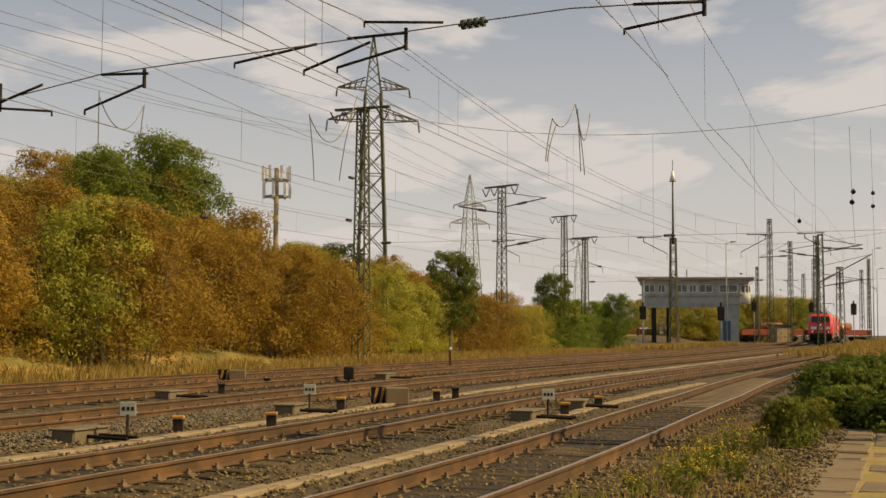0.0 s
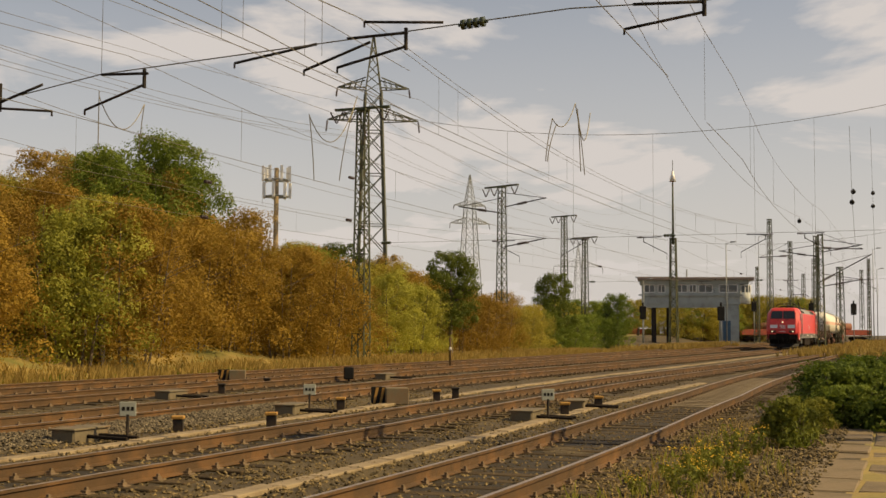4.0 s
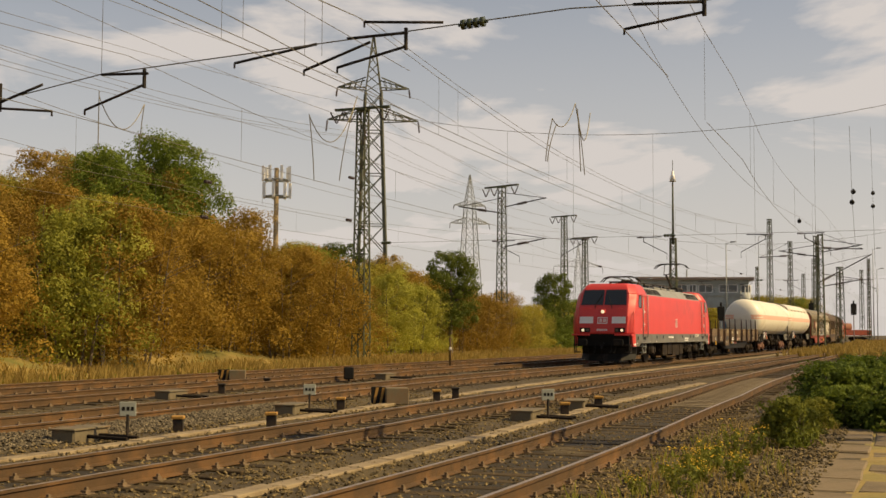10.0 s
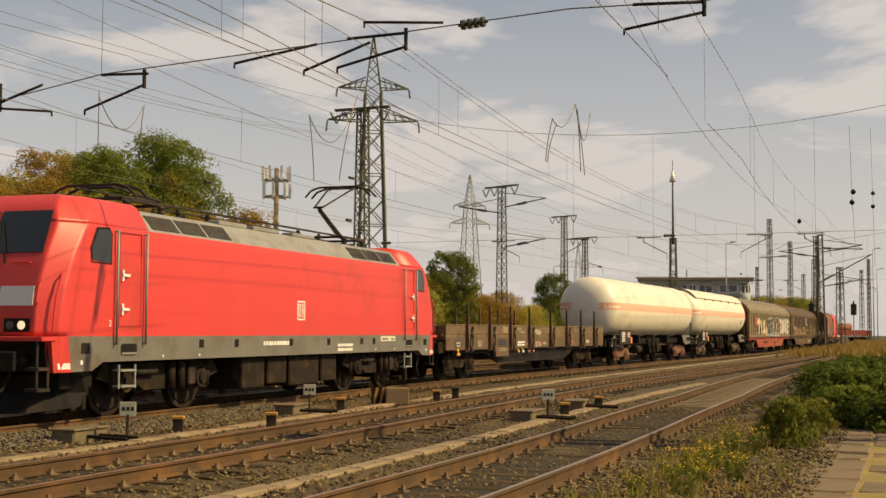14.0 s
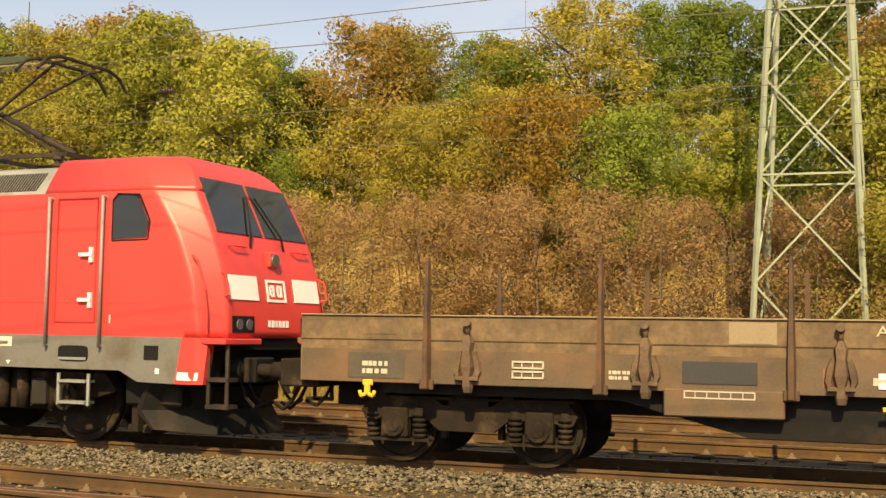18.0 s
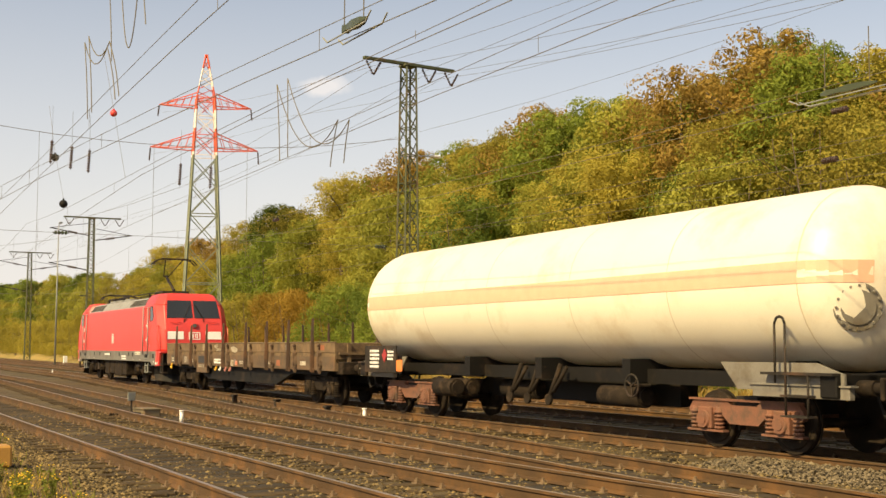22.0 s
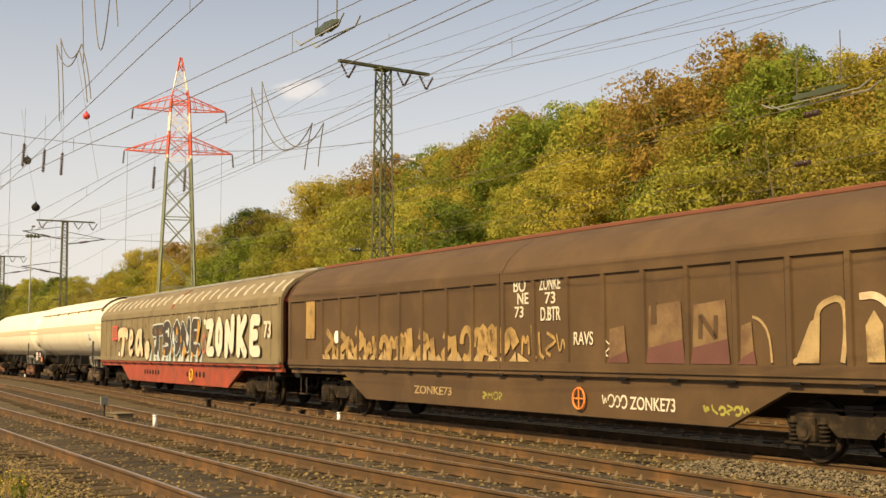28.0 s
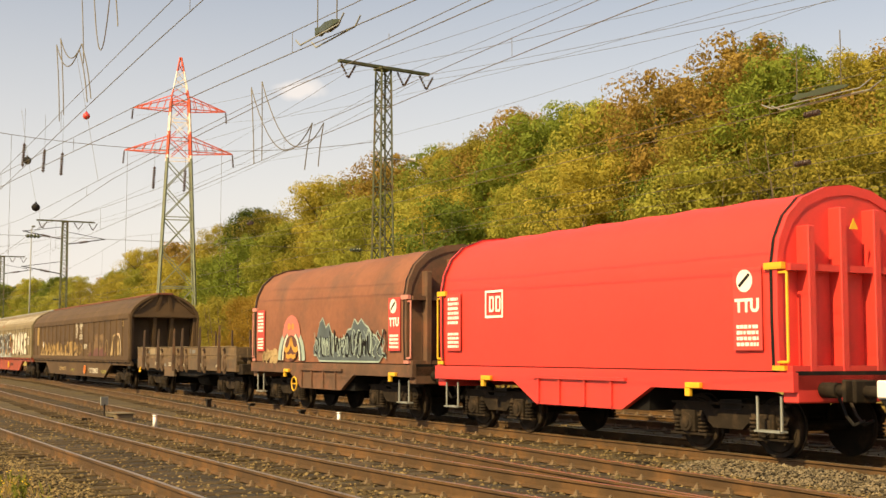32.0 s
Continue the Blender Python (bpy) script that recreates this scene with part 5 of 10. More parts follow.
def sliding_wagon(length, u0, body, frame_m, bands, label, roof_ridge, ribs):
    t = thing("sliding_wall_wagon", label, "freight wagon", group="wagons of the train")
    L = length / 2 - 0.62
    X = L + 0.25
    for s in (-1, 1):
        for k, (x0, x1) in enumerate(((-X, -0.012), (0.012, X))):
            bm = nb()
            out = [(y, z) for y, z in hab_profile()]
            inn = [(y - 0.05, z - (0.04 if z > 3.1 else 0.0)) for y, z in out][::-1]
            loft(bm, [[(x, s * y, z) for y, z in out + inn] for x in (x0, x1)])
            wall = part("sliding_wall", bm, body, t, "sliding wall that bends over into the roof")
            # vertical ribs, with flat raised panels between them
            first, step, count = ribs[k]
            for x in [x0 + 0.07, x1 - 0.07] + [first + step * i for i in range(count)]:
                bm = nb()
                loft(bm, [[(x - 0.07, s * (y - 0.005), z), (x + 0.07, s * (y - 0.005), z), (x + 0.05, s * (y + 0.045), z), (x - 0.05, s * (y + 0.045), z)] for y, z in ((1.42, 1.36), (1.44, 3.0))])
                part("rib", bm, body, wall)
                # thin black strip along the rib, painting the shadow it throws on the panel
                bm = nb()
                loft(bm, [[(x + d, s * (y - 0.004), z) for d in (0.062, 0.098)] + [(x + d, s * (y + 0.008), z) for d in (0.098, 0.062)] for y, z in ((1.42, 1.40), (1.44, 2.98))])
                part("rubber_seal", bm, M_BLACK, wall)
                if bands is not None:
                    bm = nb()
                    pr = [(1.335, 3.335), (1.25, 3.465), (1.0, 3.685)]
                    loft(bm, [[(x - 0.07, s * y, z), (x + 0.07, s * y, z), (x + 0.06, s * (y + 0.02), z + 0.02), (x - 0.06, s * (y + 0.02), z + 0.02)] for y, z in pr])
                    part("roof_strip", bm, bands, wall, "pale worn strip on the roof bend")
            bm = nb()
            box(bm, x0, x1, *sorted((s * 1.425, s * 1.485)), 2.97, 3.16)
            box(bm, x0, x1, *sorted((s * 1.41, s * 1.475)), 1.24, 1.40)
            part("wall_rail", bm, body, wall)
    bm = nb()
    box(bm, -X - 0.1, X + 0.1, -0.34, 0.34, 3.96, 4.05, 0.02)
    part("ridge", bm, roof_ridge, t, "roof ridge beam")
    for e in (-1, 1):
        bm = nb()
        out = hab_profile()
        ring = [(y, z) for y, z in out] + [(-y, z) for y, z in out[::-1]]
        sc_ = lambda y, z: (y * 0.985, z if z < 2 else z - 0.03)
        loft(bm, [[(e * x, *sc_(y, z)) for y, z in ring] for x in (X - 0.60, X - 0.66)])
        part("end_wall", bm, M_DKBROWN, t, "recessed dark brown end wall")
        dark = roof_ridge is not M_ROOFGREY
        endm = M_DKBROWN if dark else M_FRAMERED
        for y in (-0.36, 0.36):
            bm = nb()
            loft(bm, [[(e * (X - 0.62), y - 0.07, z), (e * (X - 0.62), y + 0.07, z), (e * (x1), y * k + 0.07, z), (e * (x1), y * k - 0.07, z)] for z, x1, k in ((1.28, X - 0.36, 1.0), (3.05, X - 0.06, 1.0), (3.96, X + 0.06, 0.45))])
            part("end_post", bm, endm, t, "upright post of the end wall")
        for y in (-1.3, 1.3):
            bm = nb()
            box(bm, *sorted((e * (X - 0.62), e * (X - 0.04))), y - 0.06, y + 0.06, 1.28, 3.06)
            part("corner_post", bm, endm, t)
        bm = nb()
        box(bm, *sorted((e * (X - 0.62), e * (X + 0.04))), -1.40, 1.40, 3.04, 3.14)
        part("end_shelf", bm, endm, t, "ledge under the roof end")
        for s in (-1, 1):
            bm = nb()
            rod(bm, (e * (X - 0.02), s * 1.36, 3.12), (e * (X + 0.02), s * 0.5, 3.82), 0.045, 6)
            part("roof_end_rib", bm, endm, t)
        bm = nb()
        gable = [(y, z) for y, z in ring if z > 3.0]
        loft(bm, [[(e * x, y * 0.985, z - 0.02) for y, z in gable] for x in (X - 0.03, X - 0.10)])
        part("roof_end", bm, endm, t, "plated roof end")
        bm = nb()
        seam = out + [(y - 0.08, z - 0.06) for y, z in out][::-1]
        for s in (-1, 1):
            loft(bm, [[(e * x, s * y * 1.012, z * 1.004) for y, z in seam] for x in (X + 0.0, X + 0.07)])
        part("end_frame", bm, body, t)
        bm = nb()
        box(bm, *sorted((e * (L - 0.3), e * L)), -1.35, 1.35, 0.88, 1.25, 0.02)
        part("head_stock", bm, M_BLACK, t)
        buffer_pair(t, e * L, e)
        for s in (-1, 1):
            bm = nb()
            rod(bm, (e * (L - 0.1), s * 1.3, 1.25), (e * (L - 0.1), s * 1.3, 2.1), 0.018, 6)
            rod(bm, (e * (L - 0.45), s * 1.35, 0.45), (e * (L - 0.45), s * 1.35, 0.9), 0.02, 6)
            rod(bm, (e * (L - 0.85), s * 1.35, 0.45), (e * (L - 0.85), s * 1.35, 0.9), 0.02, 6)
            box(bm, *sorted((e * (L - 0.43), e * (L - 0.87))), *sorted((s * 1.25, s * 1.40)), 0.44, 0.47)
            part("end_step", bm, M_STEELDARK, t)
    bx = L - 2.45
    for s in (-1, 1):
        bm = nb()
        box(bm, -X, X, *sorted((s * 1.30, s * 1.44)), 1.16, 1.27)
        a = bx - 1.55
        loft(bm, [[(x, s * 1.36, 1.17), (x, s * 1.36, z), (x, s * 1.25, z), (x, s * 1.25, 1.17)] for x, z in ((-X, 1.02), (-a - 0.6, 1.02), (-a + 0.7, 0.45), (a - 0.7, 0.45), (a + 0.6, 1.02), (X, 1.02))])
        part("sole_bar", bm, frame_m, t, "deep trussed sole bar")
        bm = nb()
        for x in np.arange(-X + 0.6, X, 1.35):
            box(bm, x, x + 0.25, *sorted((s * 1.42, s * 1.455)), 1.13, 1.17)
        part("wall_rollers", bm, M_BLACK, t)
    bm = nb()
    box(bm, -X, X, -1.30, 1.30, 1.10, 1.29)
    part("floor", bm, M_BLACK, t)
    ws = []
    for e in (-1, 1):
        ws += freight_bogie(t, e * bx)
    TRAIN.append((t, u0 + length / 2, [(w, 0.46) for w in ws]))
    return t


# -- coil wagons with tarpaulin hoods --
def coil_wagon(u0, tarp, frame_m, label, clean):
    length = 12.04
    t = thing("coil_wagon", label, "freight wagon", group="wagons of the train")
    L = length / 2 - 0.62
    X = L - 0.10
    prof = [(1.43, 1.32), (1.45, 2.0), (1.45, 2.88), (1.39, 3.22), (1.22, 3.57), (0.92, 3.85), (0.46, 4.03), (0.0, 4.09)]
    ring = prof + [(-y, z) for y, z in prof[::-1][1:]]
    bm = nb()
    n = 15
    rings = []
    for i in range(n):
        x = -X + 0.3 + (2 * X - 0.6) * i / (n - 1)
        k = 1.0 - (0.010 if i % 2 else 0.0)
        rings.append([(x, y * k, 1.32 + (z - 1.32) * k) for y, z in ring])
    loft(bm, rings, closed=False, smooth=True)
    part("tarpaulin", bm, tarp, t, "taut tarpaulin hood")
    for e in (-1, 1):
        bm = nb()
        outer = [(y * 1.02, 1.30 + (z - 1.30) * 1.015) for y, z in ring]
        inner = [(y * 0.95, 1.30 + (z - 1.30) * 0.96) for y, z in ring]
        loft(bm, [[(e * (X - 0.30), y, z) for y, z in outer] + [(e * (X - 0.30), y, z) for y, z in inner[::-1]], [(e * (X - 0.16), y, z) for y, z in outer] + [(e * (X - 0.16), y, z) for y, z in inner[::-1]]])
        part("end_hoop", bm, frame_m, t, "steel hoop at the end of the hood")
        bm = nb()
        edge = [(y * 1.026, 1.30 + (z - 1.30) * 1.018) for y, z in ring]
        loft(bm, [[(e * x, y, z) for y, z in edge] for x in (X - 0.31, X - 0.25)], closed=False)
        part("rubber_edge", bm, M_BLACK, t, "dark rubber edge of the hood")
        bm = nb()
        loft(bm, [[(e * x, y * 0.97, z - 0.03) for y, z in ring] for x in (X - 0.24, X - 0.18)])
        part("end_wall", bm, frame_m, t)
        for y in (-1.0, -0.35, 0.35, 1.0):
            bm = nb()
            box(bm, *sorted((e * (X - 0.2), e * (X + 0.06))), y - 0.07, y + 0.07, 1.3, 3.75 if abs(y) < 0.5 else 3.45, 0.015)
            part("end_post", bm, frame_m, t, "upright channel post of the end wall")
        bm = nb()
        box(bm, *sorted((e * (X - 0.2), e * (X + 0.03))), -1.40, 1.40, 2.78, 2.88)
        box(bm, *sorted((e * (X - 0.2), e * (X + 0.05))), -1.42, 1.42, 1.28, 1.40)
        part("end_beam", bm, frame_m, t)
        bm = nb()
        box(bm, *sorted((e * (L - 0.3), e * L)), -1.38, 1.38, 0.86, 1.28, 0.02)
        part("head_stock", bm, frame_m, t)
        buffer_pair(t, e * L, e, None)
        for s in (-1, 1):
            bm = nb()
            rod(bm, (e * (X + 0.0), s * 1.45, 1.45), (e * (X + 0.0), s * 1.45, 2.75), 0.022, 6)
            rod(bm, (e * (X + 0.0), s * 1.45, 2.75), (e * (X - 0.2), s * 1.45, 2.75), 0.022, 6)
            rod(bm, (e * (X + 0.0), s * 1.45, 1.45), (e * (X - 0.2), s * 1.45, 1.45), 0.022, 6)
            box(bm, *sorted((e * (X - 0.42), e * (X - 0.05))), *sorted((s * 1.42, s * 1.50)), 2.80, 2.90)
            box(bm, *sorted((e * (X - 0.30), e * (X - 0.05))), *sorted((s * 1.42, s * 1.48)), 1.33, 1.40)
            part("handle_bar", bm, M_YELLOW if clean else M_PALERED, t, "yellow hand bar" if clean else "faded hand bar")
            bm = nb()
            for x0 in (L - 0.35, L - 0.85):
                rod(bm, (e * x0, s * 1.36, 0.42), (e * x0, s * 1.36, 0.95), 0.022, 6)
            box(bm, *sorted((e * (L - 0.33), e * (L - 0.87))), *sorted((s * 1.26, s * 1.42)), 0.42, 0.45)
            part("end_step", bm, M_STEELGREY, t)
    for s in (-1, 1):
        bm = nb()
        prof2 = [(-L, 1.02), (-2.15, 1.02), (-1.35, 0.62), (1.35, 0.62), (2.15, 1.02), (L, 1.02), (L, 1.30), (-L, 1.30)]
        loft(bm, [[(x, s * 1.36, z) for x, z in prof2], [(x, s * 1.46, z) for x, z in prof2]])
        part("sole_bar", bm, frame_m, t, "deep-bellied side sill")
        bm = nb()
        box(bm, -1.5, 1.4, *sorted((s * 1.45, s * 1.52)), 1.10, 1.16)
        for x in (-1.1, -0.3, 0.5, 1.2):
            box(bm, x, x + 0.06, *sorted((s * 1.45, s * 1.50)), 0.66, 1.1)
        part("sill_ribs", bm, frame_m, t)
        for x in (-4.6, -3.2, 3.2, 4.6)[1:3] if clean else (-4.4, 2.4):
            bm = nb()
            box(bm, x - 0.25, x + 0.1, *sorted((s * 1.46, s * 1.54)), 1.03, 1.12, 0.01)
            box(bm, x + 0.0, x + 0.12, *sorted((s * 1.46, s * 1.53)), 0.90, 1.05, 0.01)
            part("lashing_hook", bm, M_YELLOW, t, "yellow lashing hook")
        # sign panels
        yy = s * 1.468
        for x, w, z0, z1 in ((X - 0.75, 0.62, 1.62, 2.82), (-X + 0.80, 0.62, 1.62, 2.86)):
            bm = nb()
            box(bm, x - w / 2, x + w / 2, *sorted((yy, yy + s * 0.012)), z0, z1)
            sign = part("sign_panel", bm, M_SIGNRED, t, "red sign panel with white writing")
            y2 = yy + s * 0.013 if s > 0 else yy - 0.020
            bars(sign, x, y2, z0 + 0.05, w * 0.75, 0.35, 4)
            if x > 0:
                bars(sign, x, y2, z0 + 0.55, w * 0.75, 0.6, 6)
        if s > 0:
            sgn = font_part("TTU", 0.27, M_WHITE, t, side_m(-X + 0.80, yy + 0.016, 2.20), "lettering", "bold white letters", 0.012)
        bm = nb()
        disc(bm, (-X + 0.85, yy + s * 0.016, 2.66), (0, 1, 0), 0.17, 0.008, 20)
        part("round_sign", bm, M_WHITE, t, "white round pictogram")
        bm = nb()
        panel(bm, [(-X + 0.95, yy + s * 0.022, 2.56), (-X + 0.98, yy + s * 0.022, 2.60), (-X + 0.76, yy + s * 0.022, 2.77), (-X + 0.72, yy + s * 0.022, 2.74)], 0.003)
        part("pictogram_bar", bm, M_BLACK, t)
    bm = nb()
    box(bm, -L, L, -1.36, 1.36, 1.05, 1.32)
    box(bm, -1.9, 1.9, -1.3, 1.3, 0.62, 1.05)
    part("floor_frame", bm, M_BLACK, t)
    ws = []
    for e in (-1, 1):
        ws += freight_bogie(t, e * 3.5)
    TRAIN.append((t, u0 + length / 2, [(w, 0.46) for w in ws]))
    return t


M_COILFRAME = mat("rusty_brown_frame", (0.115, 0.062, 0.036), 0.8, vary=0.3, scale=2, dirt=(0.22, 0.085, 0.045), dirt_amount=0.4, dirt_scale=1.5)
M_RIDGE = mat("brown_red_ridge", (0.15, 0.050, 0.026), 0.8, vary=0.2, scale=2)
M_STRIPPALE = mat("bare_metal_strip", (0.48, 0.43, 0.34), 0.5, vary=0.15)
M_PALERED = mat("pale_red_paint", (0.55, 0.22, 0.18), 0.7, vary=0.15)
M_SIGNRED = mat("sign_red", (0.55, 0.06, 0.05), 0.6, vary=0.08)

electric_locomotive()
FLAT1 = flat_wagon(19.9, 18.9, 7.0, [-7.4, -5.4, -3.4, -1.3, 1.2, 3.25, 5.3, 7.36], "long brown flat wagon with low rusty sides and tall stakes", [(3.4, 0.5), (-1.5, 0.35)])
TANK1 = tank_wagon(17.95, 38.85, False, "cream gas tank wagon with an orange band and red-brown bogies")
TANK2 = tank_wagon(17.95, 56.80, True, "cream gas tank wagon with a sun shield over the barrel")
_x = -6.50
barrel_patch(TANK2, _x, _x + 0.56, -0.68, -0.20, M_WHITE, "sign_plate", "white plate with two dark blue symbols")
for x0, x1, z0, z1 in ((_x + 0.03, _x + 0.53, -0.56, -0.44), (_x + 0.06, _x + 0.10, -0.44, -0.28), (_x + 0.20, _x + 0.24, -0.44, -0.26), (_x + 0.32, _x + 0.36, -0.44, -0.26), (_x + 0.46, _x + 0.50, -0.44, -0.28), (_x + 0.12, _x + 0.20, -0.30, -0.26), (_x + 0.38, _x + 0.46, -0.30, -0.26)):
    barrel_patch(TANK2, x0, x1, z0, z1, M_SIGNBLUE, "symbol", "", 0.010)
for x0, x1, z0, z1 in ((_x + 0.60, _x + 1.05, -0.86, -0.80), (_x + 0.66, _x + 1.10, -0.98, -0.955), (_x + 0.70, _x + 1.06, -1.03, -1.01)):
    barrel_patch(TANK2, x0, x1, z0, z1, M_SIGNBLUE, "writing", "")
barrel_patch(TANK2, _x + 0.95, _x + 1.75, -0.86, -0.48, M_TANKPALE, "repainted_field", "paler repainted field")
HAB1 = sliding_wagon(23.6, 74.7, M_BEIGE, M_FRAMERED, M_STRIPPALE, "beige-grey sliding-wall wagon covered in white graffiti", M_ROOFGREY, ((-0.74, -0.9, 12), (1.40, 0.905, 11)))
HAB2 = sliding_wagon(23.7, 98.3, M_DKBROWN, M_DKBROWN, None, "dark brown sliding-wall wagon with yellow graffiti along the side", M_RIDGE, ((-1.21, -1.13, 9), (1.13, 1.14, 9)))
FLAT2 = flat_wagon(14.3, 122.0, 4.5, [-4.6, -2.42, -0.3, 0.75, 2.9, 5.0], "short brown flat wagon with low patched sides and stakes", [(3.5, 0.75), (2.35, 0.45)], 0.74)
COIL1 = coil_wagon(136.3, M_TARPBROWN, M_COILFRAME, "coil wagon with a rust-brown tarpaulin hood and painted graffiti", False)
COIL2 = coil_wagon(148.20, M_TARPRED, M_RED, "bright red coil wagon with a clean red tarpaulin hood", True)


# ---- painted words and tags on the wagons ----
M_CREAMTAG = mat("cream_spray", (0.60, 0.49, 0.33), 0.7, vary=0.15, scale=3, dirt=(0.45, 0.20, 0.11), dirt_amount=0.35, dirt_scale=2.6)
M_WHITETAG = mat("white_spray", (0.62, 0.57, 0.47), 0.7, vary=0.12, scale=3, dirt=(0.35, 0.30, 0.22), dirt_amount=0.25, dirt_scale=3)
M_DARKTAG = mat("black_spray", (0.045, 0.036, 0.028), 0.7, vary=0.3, scale=2, dirt=(0.38, 0.17, 0.03), dirt_amount=0.18, dirt_scale=1.6)
M_SKYEDGE = mat("pale_blue_spray_edge", (0.50, 0.53, 0.51), 0.7, vary=0.1, scale=2, dirt=(0.25, 0.42, 0.50), dirt_amount=0.4, dirt_scale=1.5)
M_YELLOWTAG = mat("yellow_spray", (0.34, 0.215, 0.075), 0.75, vary=0.3, scale=2, dirt=(0.10, 0.06, 0.025), dirt_amount=0.4, dirt_scale=2.5)
M_PALETAG = mat("pale_spray", (0.38, 0.27, 0.13), 0.75, vary=0.3, scale=1.5, dirt=(0.12, 0.07, 0.03), dirt_amount=0.4, dirt_scale=2.0)
M_WORNTAG = mat("worn_pale_spray", (0.185, 0.115, 0.052), 0.8, vary=0.3, scale=1.5, dirt=(0.085, 0.040, 0.024), dirt_amount=0.55, dirt_scale=1.4)
M_LIMETAG = mat("lime_spray", (0.28, 0.26, 0.05), 0.75, vary=0.3, scale=2)
M_BLUETAG = mat("grey_blue_spray", (0.075, 0.10, 0.115), 0.7, vary=0.3, scale=2)
M_TEALLINE = mat("pale_teal_spray", (0.30, 0.38, 0.34), 0.7, vary=0.2, scale=3)
M_MAROONTAG = mat("purple_brown_spray", (0.115, 0.045, 0.036), 0.75, vary=0.25, scale=2)
M_OCHRETAG = mat("ochre_spray", (0.50, 0.25, 0.04), 0.7, vary=0.2, scale=3)
M_PINKTAG = mat("pink_spray", (0.50, 0.15, 0.12), 0.7, vary=0.2, scale=2)


def painted_word(parent, text, x0, x1, z0, z1, y, material, label, bold=0.02, grow_=0.0):
    """A sprayed word fitted between x0 (its left, nearer the train's front) and x1."""
    ob = font_part(text, 1.0, material, parent, pose(0, 0, 0), "painted_word", label, bold)
    xs = [v.co.x for v in ob.data.vertices]
    ys = [v.co.y for v in ob.data.vertices]
    kx, ky = (x0 - x1 + 2 * grow_) / (max(xs) - min(xs)), (z1 - z0 + 2 * grow_) / (max(ys) - min(ys))
    for v in ob.data.vertices:
        v.co.x, v.co.y = (v.co.x - min(xs)) * kx, (v.co.y - min(ys)) * ky
    ob.matrix_basis = pose(x0 + grow_, y, z0 - grow_, 90, 0, 180)
    return ob


def ribbon(bm, pts, w, y):
    """A sprayed stroke: a flat band along points (x, z)."""
    if 2 < len(pts) < 9:
        for _ in range(2):
            pts = [pts[0]] + [((1 - k) * a[0] + k * b[0], (1 - k) * a[1] + k * b[1]) for a, b in zip(pts, pts[1:]) for k in (0.25, 0.75)] + [pts[-1]]
    P = [Vector((x, 0, z)) for x, z in pts]
    L_, R_ = [], []
    for i, p in enumerate(P):
        d = (P[min(i + 1, len(P) - 1)] - P[max(i - 1, 0)])
        d = d.normalized() if d.length > 0 else Vector((1, 0, 0))
        o = Vector((-d.z, 0, d.x)) * w / 2
        L_.append(bm.verts.new((p.x + o.x, y, p.z + o.z)))
        R_.append(bm.verts.new((p.x - o.x, y, p.z - o.z)))
    for i in range(len(P) - 1):
        bm.faces.new((L_[i], L_[i + 1], R_[i + 1], R_[i]))


def scrawl(parent, x0, x1, z0, z1, y, material, seed, step, w, label):
    """An unreadable tag: looped strokes side by side."""
    rnd = random.Random(seed)
    bm = nb()
    x = x0
    while x > x1:
        ww = step * rnd.uniform(0.7, 1.2)
        kind = rnd.choice("olnvs")
        h0, h1 = z0 + rnd.uniform(0, 0.15) * (z1 - z0), z0 + rnd.uniform(0.65, 1.0) * (z1 - z0)
        if kind == "o":
            pts = [(x - ww / 2 + ww * 0.42 * math.cos(a), (h0 + h1) / 2 + (h1 - h0) / 2 * math.sin(a)) for a in [math.tau * i / 14 for i in range(13)]]
        elif kind == "l":
            pts = [(x - ww * 0.2, h1), (x - ww * 0.3, (h0 + h1) / 2), (x - ww * 0.35, h0 + 0.06), (x - ww * 0.9, h0)]
        elif kind == "n":
            pts = [(x - ww * 0.1, h0), (x - ww * 0.2, h1), (x - ww * 0.5, h0 + (h1 - h0) * 0.4), (x - ww * 0.8, h1), (x - ww * 0.9, h0)]
        elif kind == "v":
            pts = [(x, h1), (x - ww * 0.3, h0), (x - ww * 0.55, h1 * 0.9 + h0 * 0.1), (x - ww * 0.8, h0 + (h1 - h0) * 0.3)]
        else:
            pts = [(x - ww / 2 + ww * 0.4 * math.sin(k * 0.9), h0 + (h1 - h0) * k / 8) for k in range(9)]
        ribbon(bm, pts, w * rnd.uniform(0.7, 1.3), y + rnd.uniform(0, 0.002))
        x -= ww
    return part("sprayed_tag", bm, material, parent, label, recalc=False)


# ---- markings on the first flat wagon ----
M_CHALK = mat("chalk", (0.50, 0.44, 0.33), 0.9, vary=0.3, scale=9)
M_ORANGEPLATE = mat("orange_red_plate", (0.60, 0.13, 0.05), 0.6, vary=0.1)
M_SMEAR = mat("smeared_grey_paint", (0.36, 0.31, 0.23), 0.8, vary=0.4, scale=9)
M_SOOTGREY = mat("sooty_grey_panel", (0.075, 0.060, 0.042), 0.75, vary=0.3, scale=3)
M_TARGREY = mat("dark_grey_marking_panel", (0.035, 0.033, 0.034), 0.7, vary=0.2, scale=3)


def marking(parent, x0, x1, z0, z1, material, name, label, y=1.410):
    bm = nb()
    box(bm, x0, x1, y, y + 0.004, z0, z1)
    return part(name, bm, material, parent, label)


